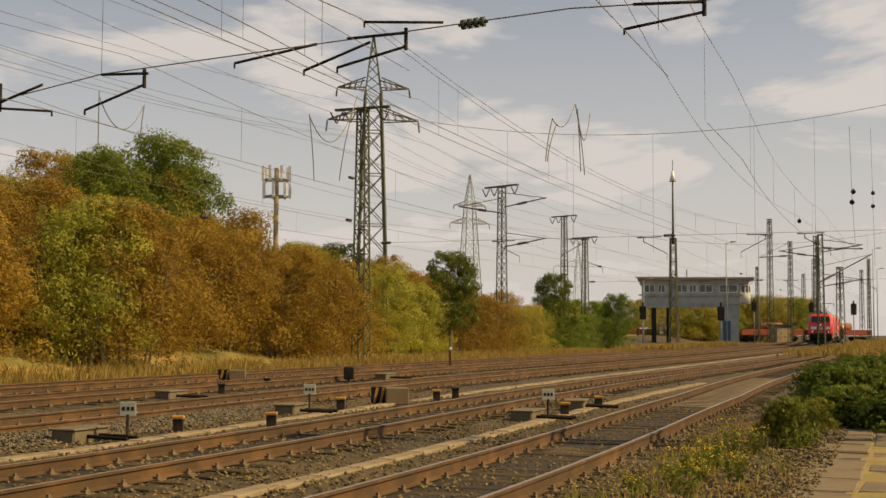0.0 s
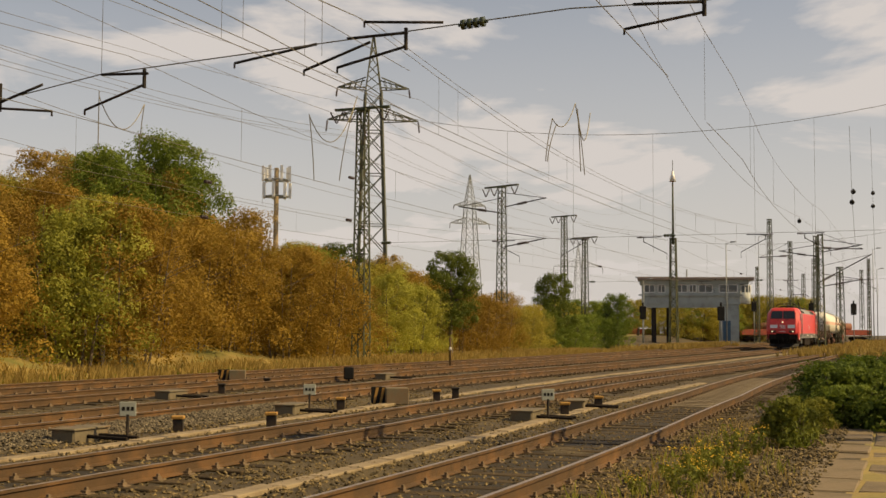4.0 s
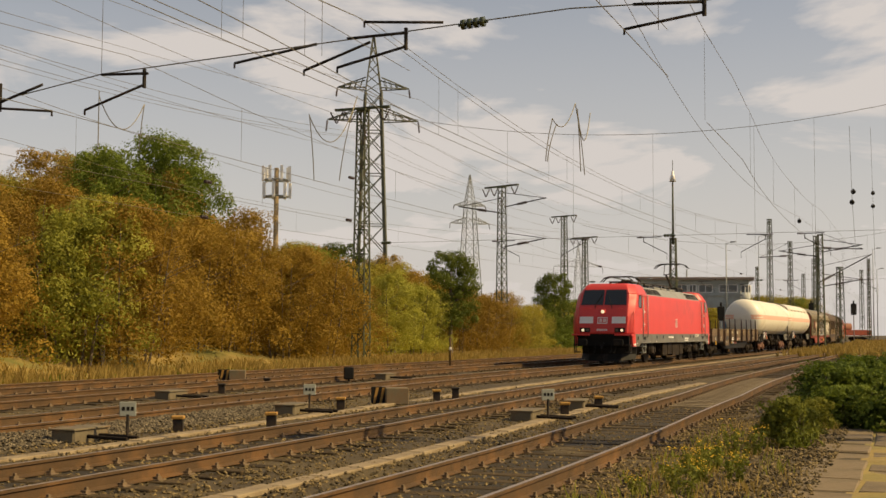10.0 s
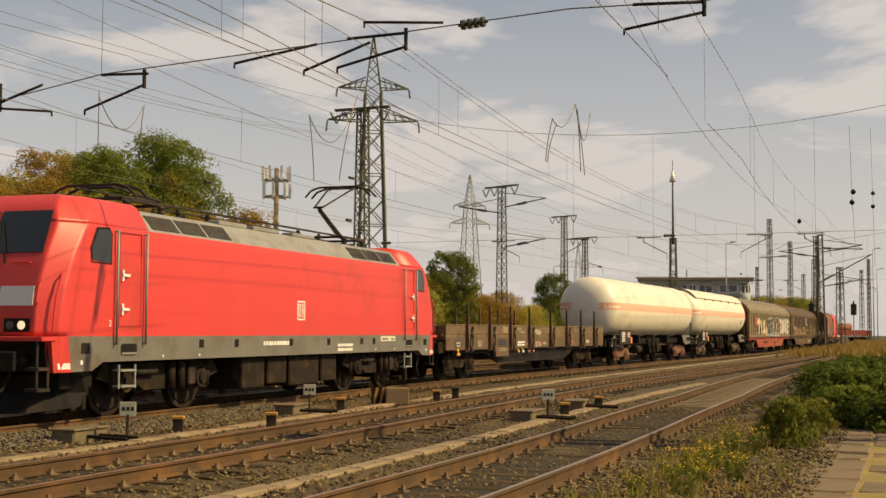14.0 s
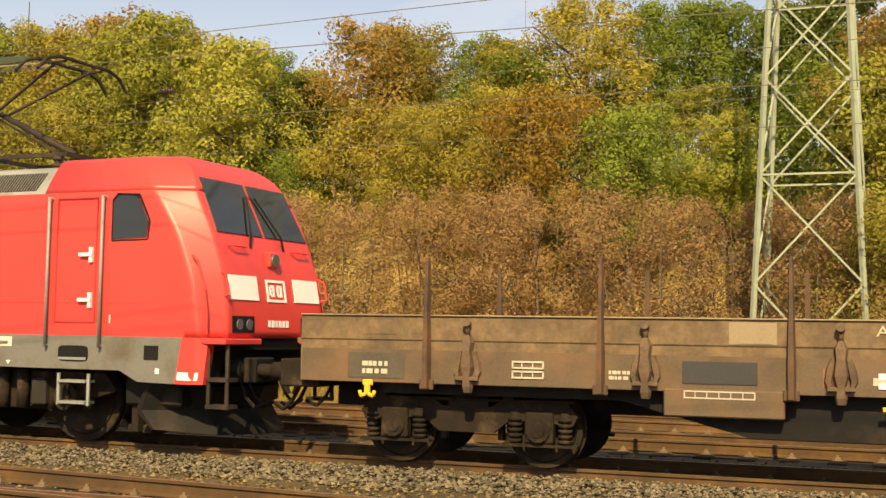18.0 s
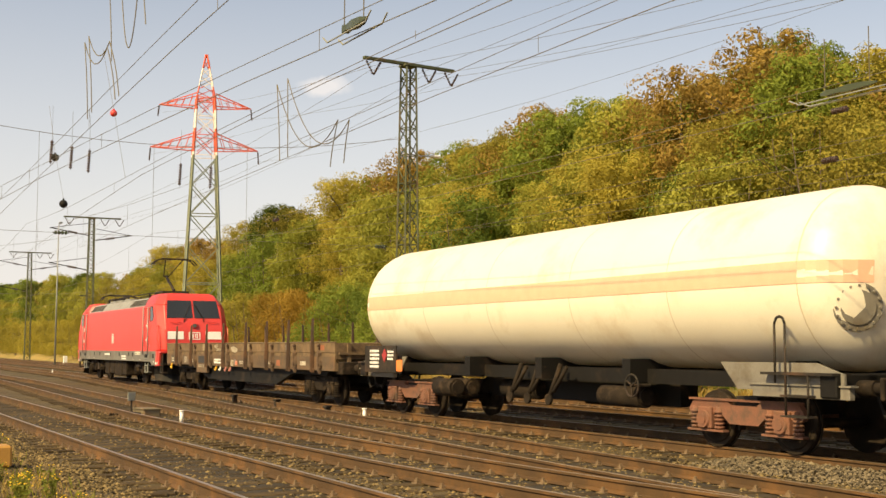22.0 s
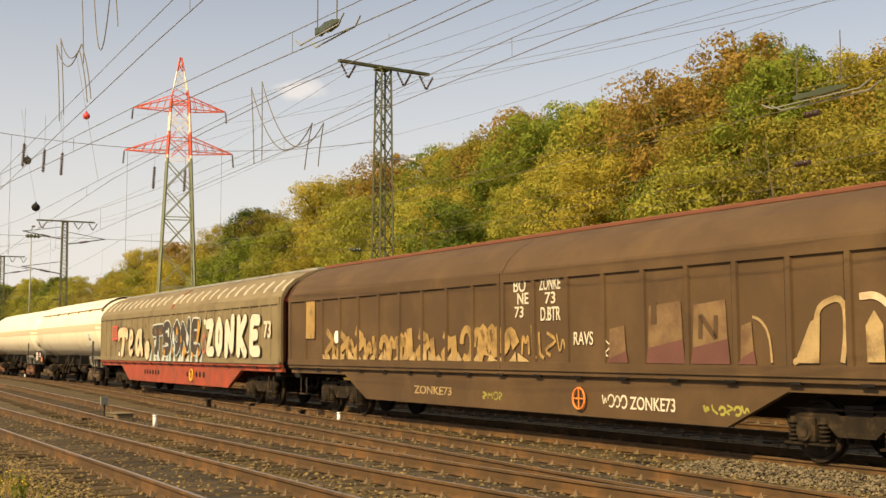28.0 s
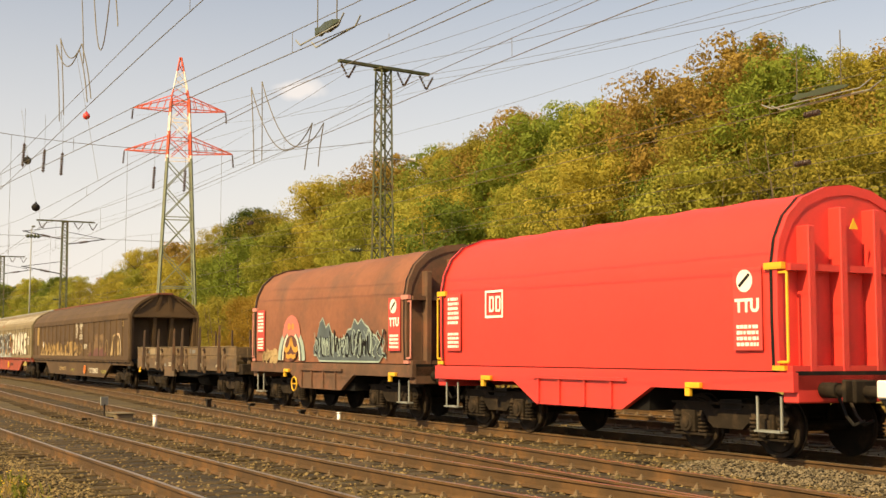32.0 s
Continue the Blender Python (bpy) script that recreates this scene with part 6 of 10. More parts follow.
def outline(parent, x0, x1, z0, z1, material, label, y=1.416, w=0.02, mid=0):
    bm = nb()
    for a, b, c, d in [(x0, x1, z0, z0 + w), (x0, x1, z1 - w, z1), (x0, x0 + w, z0, z1), (x1 - w, x1, z0, z1)] + [(x0 + (x1 - x0) * k / (mid + 1), x0 + (x1 - x0) * k / (mid + 1) + w * 0.6, z0, z1) for k in range(1, mid + 1)]:
        box(bm, a, b, y, y + 0.003, c, d)
    return part("outlined_box", bm, material, parent, label)


marking(FLAT1, 7.65, 8.37, 1.02, 1.32, M_SOOTGREY, "marking_panel", "dark grey marking panel")
bars(FLAT1, 8.01, 1.416, 1.06, 0.34, 0.18, 2, M_FADED)
for z0 in (1.06, 1.17):
    outline(FLAT1, 5.95, 6.33, z0, z0 + 0.09, M_FADED, "white outlined box", mid=2)
marking(FLAT1, 3.45, 3.80, 1.50, 1.70, M_PATCHPALE, "paint_patch", "pale square paint patch")
marking(FLAT1, 3.60, 4.40, 1.06, 1.30, M_TARGREY, "marking_panel", "dark grey marking panel")
outline(FLAT1, 3.62, 4.38, 0.90, 0.985, M_FADED, "white outlined grid on the tool box", y=1.424, w=0.014, mid=5)
painted_word(FLAT1, "ALLE", 2.40, 1.98, 1.60, 1.71, 1.410, M_CHALK, "chalked word", 0.0)
painted_word(FLAT1, "03/OH3", 2.17, 1.64, 1.49, 1.58, 1.410, M_CHALK, "chalked note", 0.0)
bars(FLAT1, 1.99, 1.412, 1.04, 0.78, 0.20, 2, M_WHITE)
bm = nb()
bm.faces.new([bm.verts.new((0.06 + 0.37 * math.cos(a) * (1 + 0.12 * math.sin(3 * a)), 1.412, 1.54 + 0.10 * math.sin(a) + 0.03 * math.cos(a))) for a in [math.tau * k / 22 for k in range(22)]])
part("paint_patch", bm, M_SMEAR, FLAT1, "pale smeared paint patch", recalc=False)
marking(FLAT1, 0.10, 0.43, 0.985, 1.20, M_PATCHPALE, "paint_patch", "pale plate")
outline(FLAT1, 0.14, 0.39, 1.0, 1.18, M_FADED, "white grid", w=0.016, mid=3)
marking(FLAT1, -0.30, -0.04, 1.02, 1.17, M_ORANGEPLATE, "emblem_plate", "orange-red square plate")
outline(FLAT1, -0.28, -0.06, 1.035, 1.155, M_FADED, "white frame on the plate", w=0.016, mid=1)
for x, m in ((2.25, M_YELLOW), (1.75, M_WHITE), (1.12, M_PALERED), (0.60, M_PALERED)):
    bm = nb()
    rod(bm, (x, 1.36, 0.95), (x, 1.40, 0.80), 0.03, 6)
    rod(bm, (x - 0.09, 1.40, 0.86), (x + 0.09, 1.40, 0.84), 0.028, 6)
    part("brake_lever", bm, m, FLAT1, "painted brake change-over lever")


Y_ = 1.449
# rounded sprayed letters: strokes in a unit square, x towards the rear
STROKES = {
    "T": [[(0.08, 0.72), (0.10, 0.86), (0.5, 0.9), (0.92, 0.88), (0.93, 0.78)], [(0.55, 0.88), (0.60, 0.5), (0.48, 0.10)]],
    "t": [[(0.06, 0.86), (0.94, 0.90)], [(0.52, 0.9), (0.52, 0.10), (0.30, 0.12)]],
    "e": [[(0.30, 0.44), (0.78, 0.60), (0.76, 0.86), (0.46, 0.92), (0.22, 0.62), (0.24, 0.24), (0.55, 0.08), (0.80, 0.20)]],
    "a": [[(0.72, 0.90), (0.34, 0.88), (0.14, 0.52), (0.20, 0.16), (0.44, 0.10), (0.62, 0.40), (0.70, 0.90), (0.72, 0.40), (0.90, 0.12)]],
    "B": [[(0.18, 0.10), (0.16, 0.90), (0.62, 0.90), (0.78, 0.74), (0.58, 0.54), (0.22, 0.52), (0.70, 0.48), (0.84, 0.28), (0.64, 0.10), (0.18, 0.10)]],
    "O": [[(0.50, 0.92), (0.20, 0.74), (0.16, 0.32), (0.48, 0.08), (0.80, 0.30), (0.82, 0.72), (0.50, 0.92)]],
    "N": [[(0.16, 0.08), (0.18, 0.92), (0.78, 0.10), (0.84, 0.94)]],
    "E": [[(0.84, 0.88), (0.22, 0.90), (0.18, 0.10), (0.86, 0.12)], [(0.2, 0.50), (0.66, 0.52)]],
    "Z": [[(0.12, 0.86), (0.86, 0.90), (0.16, 0.10), (0.88, 0.12)]],
    "K": [[(0.20, 0.92), (0.18, 0.08)], [(0.82, 0.92), (0.24, 0.48), (0.86, 0.08)]],
    ".": [[(0.45, 0.45), (0.55, 0.55)]],
}


def bubble(parent, letter, x0, x1, z0, z1, w, y, material, edge, rim, label):
    """One fat sprayed letter with an outline under it, between x0 (towards the front) and x1."""
    for width, yy, m, nm, lab in ((w + 2 * rim, y, edge, "letter_outline", ""), (w, y + 0.006, material, "painted_letter", label)):
        bm = nb()
        k = 0
        for st in STROKES[letter]:
            P = [(x0 - w / 2 - (x0 - x1 - w) * a, z0 + w / 2 + (z1 - z0 - w) * b) for a, b in st]
            Q = []
            for p, q in zip(P, P[1:]):
                Q += [(p[0] + (q[0] - p[0]) * f, p[1] + (q[1] - p[1]) * f) for f in (0, 0.25, 0.5, 0.75)]
            Q.append(P[-1])
            for i in range(1, len(Q) - 1):
                Q[i] = ((Q[i - 1][0] + 2 * Q[i][0] + Q[i + 1][0]) / 4, (Q[i - 1][1] + 2 * Q[i][1] + Q[i + 1][1]) / 4)
            for i, (px, pz) in enumerate(Q):
                k += 1
                bm.faces.new([bm.verts.new((px - width / 2 * math.cos(a), yy + k * 0.00012, pz + width / 2 * math.sin(a))) for a in [math.tau * j / 14 for j in range(14)]])
                if i:
                    k += 1
                    ax, az = Q[i - 1]
                    dx, dz = px - ax, pz - az
                    ln_ = math.hypot(dx, dz) or 1.0
                    ox, oz = -dz / ln_ * width / 2, dx / ln_ * width / 2
                    quad = [(ax + ox, az + oz), (px + ox, pz + oz), (px - ox, pz - oz), (ax - ox, az - oz)]
                    bm.faces.new([bm.verts.new((qx, yy + k * 0.00012, qz)) for qx, qz in quad])
        part(nm, bm, m, parent, lab)


RIBFACE = 1.490
for ch, u0, u1, z0, z1, w in (("T", 78.30, 80.32, 1.26, 2.72, 0.40), ("e", 80.18, 81.24, 1.28, 2.62, 0.24), ("a", 81.28, 82.85, 1.28, 2.62, 0.33), (".", 82.88, 83.78, 1.26, 2.05, 0.74)):
    bubble(HAB1, ch, 86.5 - u0, 86.5 - u1, z0, z1, w, RIBFACE, M_CREAMTAG, M_DARKTAG, 0.035, "cream sprayed letter with rosy streaks")
for ch, u0, u1, z0, z1, w in (("t", 83.95, 85.75, 1.36, 2.72, 0.40), ("B", 85.42, 87.00, 1.34, 2.84, 0.33), ("O", 86.72, 88.15, 1.36, 2.82, 0.40), ("N", 87.75, 89.35, 1.36, 2.86, 0.38), ("E", 89.00, 90.50, 1.36, 2.86, 0.36)):
    bubble(HAB1, ch, 86.5 - u0, 86.5 - u1, z0, z1, w, RIBFACE, M_DARKTAG, M_SKYEDGE, 0.055, "dark grey sprayed letter with a pale edge")
# pale shards under the dark word, ochre patches and pale glints in it
_g = random.Random(78)
for i in range(13):
    x = 2.75 - i * 0.55 + _g.uniform(-0.1, 0.1)
    bm = nb()
    panel(bm, [(x, RIBFACE + 0.012, 1.26), (x - _g.uniform(0.3, 0.5), RIBFACE + 0.012, 1.26), (x - _g.uniform(0.05, 0.4), RIBFACE + 0.012, 1.26 + _g.uniform(0.2, 0.55))], 0.002)
    part("painted_shard", bm, M_SKYEDGE, HAB1, "pale blue sprayed shard")
for i in range(15):
    x, z, r = _g.uniform(-4.1, 2.2), _g.uniform(1.4, 2.4), _g.uniform(0.07, 0.17)
    bm = nb()
    bm.faces.new([bm.verts.new((x + r * _g.uniform(0.6, 1.2) * math.cos(a), RIBFACE + 0.016 + i * 0.0004, z + r * _g.uniform(0.9, 1.9) * math.sin(a))) for a in [math.tau * k / 11 for k in range(11)]])
    part("painted_patch", bm, M_OCHRETAG if i % 3 else M_SKYEDGE, HAB1, "ochre sprayed patch" if i % 3 else "pale sprayed glint", recalc=False)
for ch, u0, u1, z0, z1, w in (("Z", 90.85, 92.02, 1.30, 2.84, 0.33), ("O", 91.92, 92.94, 1.30, 2.84, 0.32), ("N", 92.86, 94.15, 1.28, 2.88, 0.34), ("K", 94.05, 95.35, 1.30, 2.86, 0.34), ("E", 95.25, 96.55, 1.30, 2.86, 0.34)):
    bubble(HAB1, ch, 86.5 - u0, 86.5 - u1, z0, z1, w, RIBFACE, M_WHITETAG, M_DARKTAG, 0.03, "large white sprayed letter with a thin dark edge")
bubble(HAB1, ".", -4.18, -4.50, 2.42, 2.78, 0.2, RIBFACE, M_WHITETAG, M_DARKTAG, 0.025, "white sprayed mark")
bm = nb()
ribbon(bm, [(-4.28 + 0.22 * math.cos(a), 1.86 + 0.30 * math.sin(a)) for a in [math.tau * k / 20 for k in range(21)]], 0.06, RIBFACE + 0.02)
part("ring_sign", bm, M_PINKTAG, HAB1, "faded red ring sign", recalc=False)
painted_word(HAB1, "73", -10.2, -10.8, 2.0, 2.5, RIBFACE, M_WHITETAG, "small white sprayed number", 0.02)
rnd = random.Random(77)
bm = nb()
for i in range(26):
    x, z, r = 8.4 - rnd.uniform(0, 5.6), rnd.uniform(1.45, 2.65), rnd.uniform(0.03, 0.09)
    disc(bm, (x, 1.447, z), (0, 1, 0), r, 0.003, 10)
tagged(part("spray_dots", bm, M_DARKTAG, HAB1, "dark sprayed dots round the letters"), kind="stuff")
bm = nb(); box(bm, 7.72, 8.05, 1.44, 1.462, 1.36, 1.66); part("label_frame", bm, M_BLACK, HAB1, "black frame with a white label")
bm = nb(); box(bm, 7.80, 7.98, 1.46, 1.467, 1.43, 1.60); part("label_card", bm, M_WHITE, HAB1)
bm = nb()
box(bm, 8.18, 9.07, RIBFACE, RIBFACE + 0.004, 2.09, 2.70)
part("emblem", bm, M_SIGNRED, HAB1, "faded red square emblem with two pale frames")
bm = nb()
for x0, x1, z0, z1 in ((8.86, 8.94, 2.18, 2.61), (8.70, 8.92, 2.18, 2.26), (8.70, 8.92, 2.53, 2.61), (8.66, 8.72, 2.24, 2.55), (8.50, 8.58, 2.18, 2.61), (8.34, 8.56, 2.18, 2.25), (8.34, 8.56, 2.54, 2.61), (8.30, 8.36, 2.24, 2.55)):
    box(bm, x0, x1, RIBFACE + 0.004, RIBFACE + 0.008, z0, z1)
part("emblem_bars", bm, M_BEIGE, HAB1)
bm = nb()
loft(bm, [[(0.10, y, z), (-0.06, y, z), (-0.06, y + 0.012, z + 0.008), (0.10, y + 0.012, z + 0.008)] for y, z in ((1.445, 2.62), (1.452, 3.02), (1.412, 3.22), (1.262, 3.46), (1.02, 3.68), (0.66, 3.88))])
part("red_stripe", bm, M_FRAMERED, HAB1, "red stripe at the meeting edge of the walls")
for x, z in ((-2.6, 0.80),):
    bm = nb()
    for k in range(14):
        a, b = k * math.tau / 14, (k + 1) * math.tau / 14
        rod(bm, (x + 0.2 * math.cos(a), 1.42, z + 0.2 * math.sin(a)), (x + 0.2 * math.cos(b), 1.42, z + 0.2 * math.sin(b)), 0.02, 6)
    for a in (0.3, 2.4, 4.5):
        rod(bm, (x, 1.42, z), (x + 0.2 * math.cos(a), 1.42, z + 0.2 * math.sin(a)), 0.015, 5)
    part("hand_wheel", bm, M_YELLOW, HAB1, "yellow brake hand wheel")
bm = nb()
for x in (3.93, 3.53, 3.13, 2.73, 2.33, 1.93, -1.95, -2.3, -3.05, -3.45, -3.9):
    disc(bm, (x, 1.365, 0.82), (0, 1, 0), 0.10, 0.012, 12)
tagged(part("frame_holes", bm, M_BLACK, HAB1), kind="stuff")

scrawl(HAB2, 8.9, 0.6, 1.34, 2.18, Y_, M_YELLOWTAG, 61, 0.52, 0.21, "row of pale yellow looped sprayed strokes")
scrawl(HAB2, 0.9, -0.7, 1.40, 2.45, Y_ + 0.002, M_YELLOWTAG, 65, 0.8, 0.27, "tall pale yellow sprayed strokes")
_g = random.Random(79)
for i in range(24):
    x = 9.2 - i * 0.43 + _g.uniform(-0.1, 0.1)
    bm = nb()
    panel(bm, [(x, Y_ + 0.006, 1.41), (x - _g.uniform(0.25, 0.42), Y_ + 0.006, 1.41), (x - _g.uniform(0.0, 0.4), Y_ + 0.006, 1.46 + _g.uniform(0.05, 0.22))], 0.002)
    part("painted_shard", bm, M_PALETAG, HAB2, "pale yellow sprayed shard")
scrawl(HAB2, -0.75, -2.2, 1.45, 2.15, Y_, M_YELLOWTAG, 63, 0.35, 0.06, "yellow star-shaped sprayed tag")
painted_word(HAB2, "BO", -0.48, -0.92, 2.76, 3.02, Y_, M_WHITETAG, "small white sprayed letters", 0.01)
painted_word(HAB2, "NE", -0.62, -1.02, 2.52, 2.74, Y_, M_WHITETAG, "small white sprayed letters", 0.01)
painted_word(HAB2, "73", -0.52, -0.84, 2.26, 2.48, Y_, M_WHITETAG, "small white sprayed number", 0.01)
painted_word(HAB2, "ZONKE", -1.40, -2.12, 2.76, 3.0, Y_, M_WHITETAG, "small white sprayed word", 0.01)
painted_word(HAB2, "73", -1.6, -1.95, 2.50, 2.72, Y_, M_WHITETAG, "small white sprayed number", 0.01)
painted_word(HAB2, "D.BTR", -1.45, -2.12, 2.18, 2.44, Y_, M_WHITETAG, "small white sprayed letters", 0.01)
painted_word(HAB2, "RAVS", -2.55, -3.15, 1.72, 1.96, Y_, M_WHITETAG, "small white sprayed letters", 0.005)
scrawl(HAB2, -3.5, -3.9, 1.5, 1.8, Y_, M_WHITETAG, 64, 0.2, 0.035, "small white sprayed tag")
# worn pale blocks with a purple-brown lower edge
def block(pts, material, label, y=0.0):
    bm = nb()
    panel(bm, [(x, Y_ + y, z) for x, z in pts], 0.002)
    part("painted_block", bm, material, HAB2, label)


for x0, x1, z0, z1 in ((-3.62, -4.12, 1.44, 2.05), (-4.72, -5.62, 1.62, 2.42), (-5.86, -6.68, 1.62, 2.40), (-6.95, -7.25, 1.44, 2.05)):
    block([(x0, z0), (x1, z0 + 0.06), (x1 + 0.05, z1), (x0 - 0.03, z1 - 0.06)], M_WORNTAG, "worn pale sprayed block")
    block([(x0 + 0.05, 1.41), (x1 - 0.05, 1.41), (x1, z0 + 0.18), (x0, z0 + 0.04)], M_MAROONTAG, "purple-brown sprayed base", 0.004)
block([(-4.80, 2.05), (-4.96, 2.05), (-4.95, 2.42), (-4.82, 2.42)], M_DKBROWN, "brown gap in the letter", 0.006)
bm = nb()
ribbon(bm, [(-6.05, 1.80), (-6.06, 2.16), (-6.07, 2.16), (-6.40, 1.82), (-6.41, 1.82), (-6.42, 2.16)], 0.10, Y_ + 0.008)
part("painted_stroke", bm, M_DKBROWN, HAB2, "brown stroke in the pale block", recalc=False)
bm = nb()
ribbon(bm, [(-7.22, 2.12), (-7.42, 2.06), (-7.58, 1.84), (-7.62, 1.44)], 0.045, Y_)
part("painted_stroke", bm, M_PALETAG, HAB2, "pale thin stroke", recalc=False)
bm = nb()
ribbon(bm, [(-8.05, 1.44), (-8.45, 1.62), (-8.50, 2.10), (-8.62, 2.28), (-9.02, 2.36), (-9.06, 1.9), (-8.98, 1.45)], 0.09, Y_)
part("painted_stroke", bm, M_PALETAG, HAB2, "bright cream sprayed outline", recalc=False)
block([(-8.08, 1.44), (-8.55, 1.44), (-8.58, 2.10), (-8.40, 2.02)], M_PALETAG, "cream sprayed fill", 0.003)
bm = nb()
ribbon(bm, [(-9.30, 2.34), (-9.62, 2.36), (-9.92, 2.10), (-10.0, 1.75), (-9.9, 1.45)], 0.10, Y_)
part("painted_stroke", bm, M_CREAMTAG, HAB2, "bright cream sprayed outline", recalc=False)
block([(-9.42, 1.46), (-9.72, 1.46), (-9.70, 1.95), (-9.55, 2.15), (-9.40, 1.95)], M_PALETAG, "cream sprayed fill", 0.003)
painted_word(HAB2, "ZONKE73", 3.95, 2.2, 0.66, 0.84, 1.365, M_PALETAG, "small worn word on the sole bar", 0.01)
painted_word(HAB2, "ZONKE73", -4.1, -5.3, 0.62, 0.84, 1.365, M_WHITETAG, "small white word on the sole bar", 0.01)
scrawl(HAB2, -3.3, -4.0, 0.62, 0.86, 1.365, M_WHITETAG, 66, 0.2, 0.03, "white tag on the sole bar")
scrawl(HAB2, -6.0, -6.9, 0.62, 0.80, 1.365, M_LIMETAG, 67, 0.2, 0.04, "lime tag on the sole bar")
scrawl(HAB2, 0.9, 0.1, 0.64, 0.80, 1.365, M_LIMETAG, 68, 0.2, 0.04, "lime tag on the sole bar")
bm = nb()
for k in range(14):
    a, b = k * math.tau / 14, (k + 1) * math.tau / 14
    rod(bm, (-2.65 + 0.19 * math.cos(a), 1.42, 0.76 + 0.19 * math.sin(a)), (-2.65 + 0.19 * math.cos(b), 1.42, 0.76 + 0.19 * math.sin(b)), 0.02, 6)
rod(bm, (-2.84, 1.42, 0.76), (-2.46, 1.42, 0.76), 0.014, 5)
rod(bm, (-2.65, 1.42, 0.57), (-2.65, 1.42, 0.95), 0.014, 5)
part("hand_wheel", bm, M_ORANGE, HAB2, "orange brake hand wheel")
bm = nb(); box(bm, 9.6, 10.25, 1.455, 1.468, 1.95, 2.95); part("pale_panel", bm, M_YELLOWTAG, HAB2, "pale ochre painted end panel")
bm = nb(); disc(bm, (8.15, 1.455, 1.98), (0, 1, 0), 0.16, 0.006, 18); part("round_sign", bm, M_WHITE, HAB2, "white round sign")
bars(HAB2, -10.3, Y_, 2.65, 0.4, 0.25, 3, M_PALETAG)

# brown tarpaulin: a round painted form, grey-blue letters with a pale edge
for sg in (-1, 1):
    for k, (r, m, w) in enumerate(((0.92, M_TEALLINE, 0.22), (0.76, M_BLUETAG, 0.09), (0.64, M_WHITETAG, 0.10))):
        bm = nb()
        ribbon(bm, [(2.1 + sg * r * math.cos(a), 1.36 + 0.86 * math.sin(a) * (0.7 + 0.3 * r)) for a in [1.15 * i / 9 for i in range(10)]], w, 1.462 + k * 0.002)
        part("painted_curl", bm, m, COIL1, "pale blue and grey painted curl", recalc=False)
for k, (x, z, rx, rz, m, lab) in enumerate(((2.1, 2.06, 0.66, 0.56, M_PINKTAG, "pink painted dome"), (2.1, 1.70, 0.50, 0.36, M_MAROONTAG, "dark red painted round form"), (2.27, 2.30, 0.12, 0.10, M_ORANGE, "bright spot on the dome"), (1.98, 2.30, 0.10, 0.09, M_ORANGE, "bright spot on the dome"))):
    bm = nb()
    bm.faces.new([bm.verts.new((x + rx * math.cos(a), 1.463 + k * 0.003, z + rz * math.sin(a) * (0.35 if (k == 0 and math.sin(a) < 0) else 1.0))) for a in [math.tau * i / 22 for i in range(22)]])
    part("painted_dome", bm, m, COIL1, lab, recalc=False)
for sg in (-1, 1):
    bm = nb()
    ribbon(bm, [(2.1, 1.98), (2.1 + sg * 0.12, 1.72), (2.1 + sg * 0.34, 1.62), (2.1 + sg * 0.50, 1.72)], 0.14, 1.474)
    part("painted_curve", bm, M_OCHRETAG, COIL1, "ochre painted curve", recalc=False)
    bm = nb()
    ribbon(bm, [(2.1, 1.50), (2.1 + sg * 0.18, 1.44), (2.1 + sg * 0.36, 1.50)], 0.12, 1.476)
    part("painted_curve", bm, M_OCHRETAG, COIL1, "ochre painted curve", recalc=False)
rnd = random.Random(71)
spikes = [(0.45 - 4.5 * i / 22, (2.12 + 0.25 * math.sin(i * 0.55)) * 1.0 + (rnd.uniform(0.0, 0.10) if i % 2 else -rnd.uniform(0.0, 0.14))) for i in range(23)]
for grow_, y, m, nm, lab in ((0.045, 1.462, M_TEALLINE, "tag_edge", "pale spiky edge of an unreadable tag"), (0.0, 1.467, M_BLUETAG, "sprayed_tag", "grey-blue unreadable spiky tag")):
    bm = nb()
    for (xa, za), (xb_, zb) in zip(spikes, spikes[1:]):
        ka, kb = (0.15 if abs(xa + 1.8) > 2.0 else 0.0), (0.15 if abs(xb_ + 1.8) > 2.0 else 0.0)
        bm.faces.new([bm.verts.new(p) for p in ((xa, y, 1.38 + ka - grow_), (xb_, y, 1.38 + kb - grow_), (xb_, y, zb - kb * 2.5 + grow_), (xa, y, za - ka * 2.5 + grow_))])
    bmesh.ops.remove_doubles(bm, verts=bm.verts, dist=0.0005)
    part(nm, bm, m, COIL1, lab)
for sd, w, m, lab in ((74, 0.06, M_BLACK, "black shadow strokes of an unreadable tag"), (73, 0.03, M_TEALLINE, "pale teal lines of an unreadable tag"), (75, 0.025, M_TEALLINE, "pale teal lines of an unreadable tag")):
    scrawl(COIL1, 0.35, -3.9, 1.44, 2.16, 1.470 + sd * 0.0001, m, sd, 0.30, w, lab)
scrawl(COIL1, 4.4, 3.2, 1.36, 1.6, 1.462, M_PALETAG, 72, 0.35, 0.2, "pale sprayed bubbles")
bm = nb()
for k in range(14):
    a, b = k * math.tau / 14, (k + 1) * math.tau / 14
    rod(bm, (1.75 + 0.19 * math.cos(a), 1.5, 0.72 + 0.19 * math.sin(a)), (1.75 + 0.19 * math.cos(b), 1.5, 0.72 + 0.19 * math.sin(b)), 0.02, 6)
rod(bm, (1.75, 1.3, 0.72), (1.75, 1.52, 0.72), 0.02, 5)
rod(bm, (1.56, 1.5, 0.72), (1.94, 1.5, 0.72), 0.014, 5)
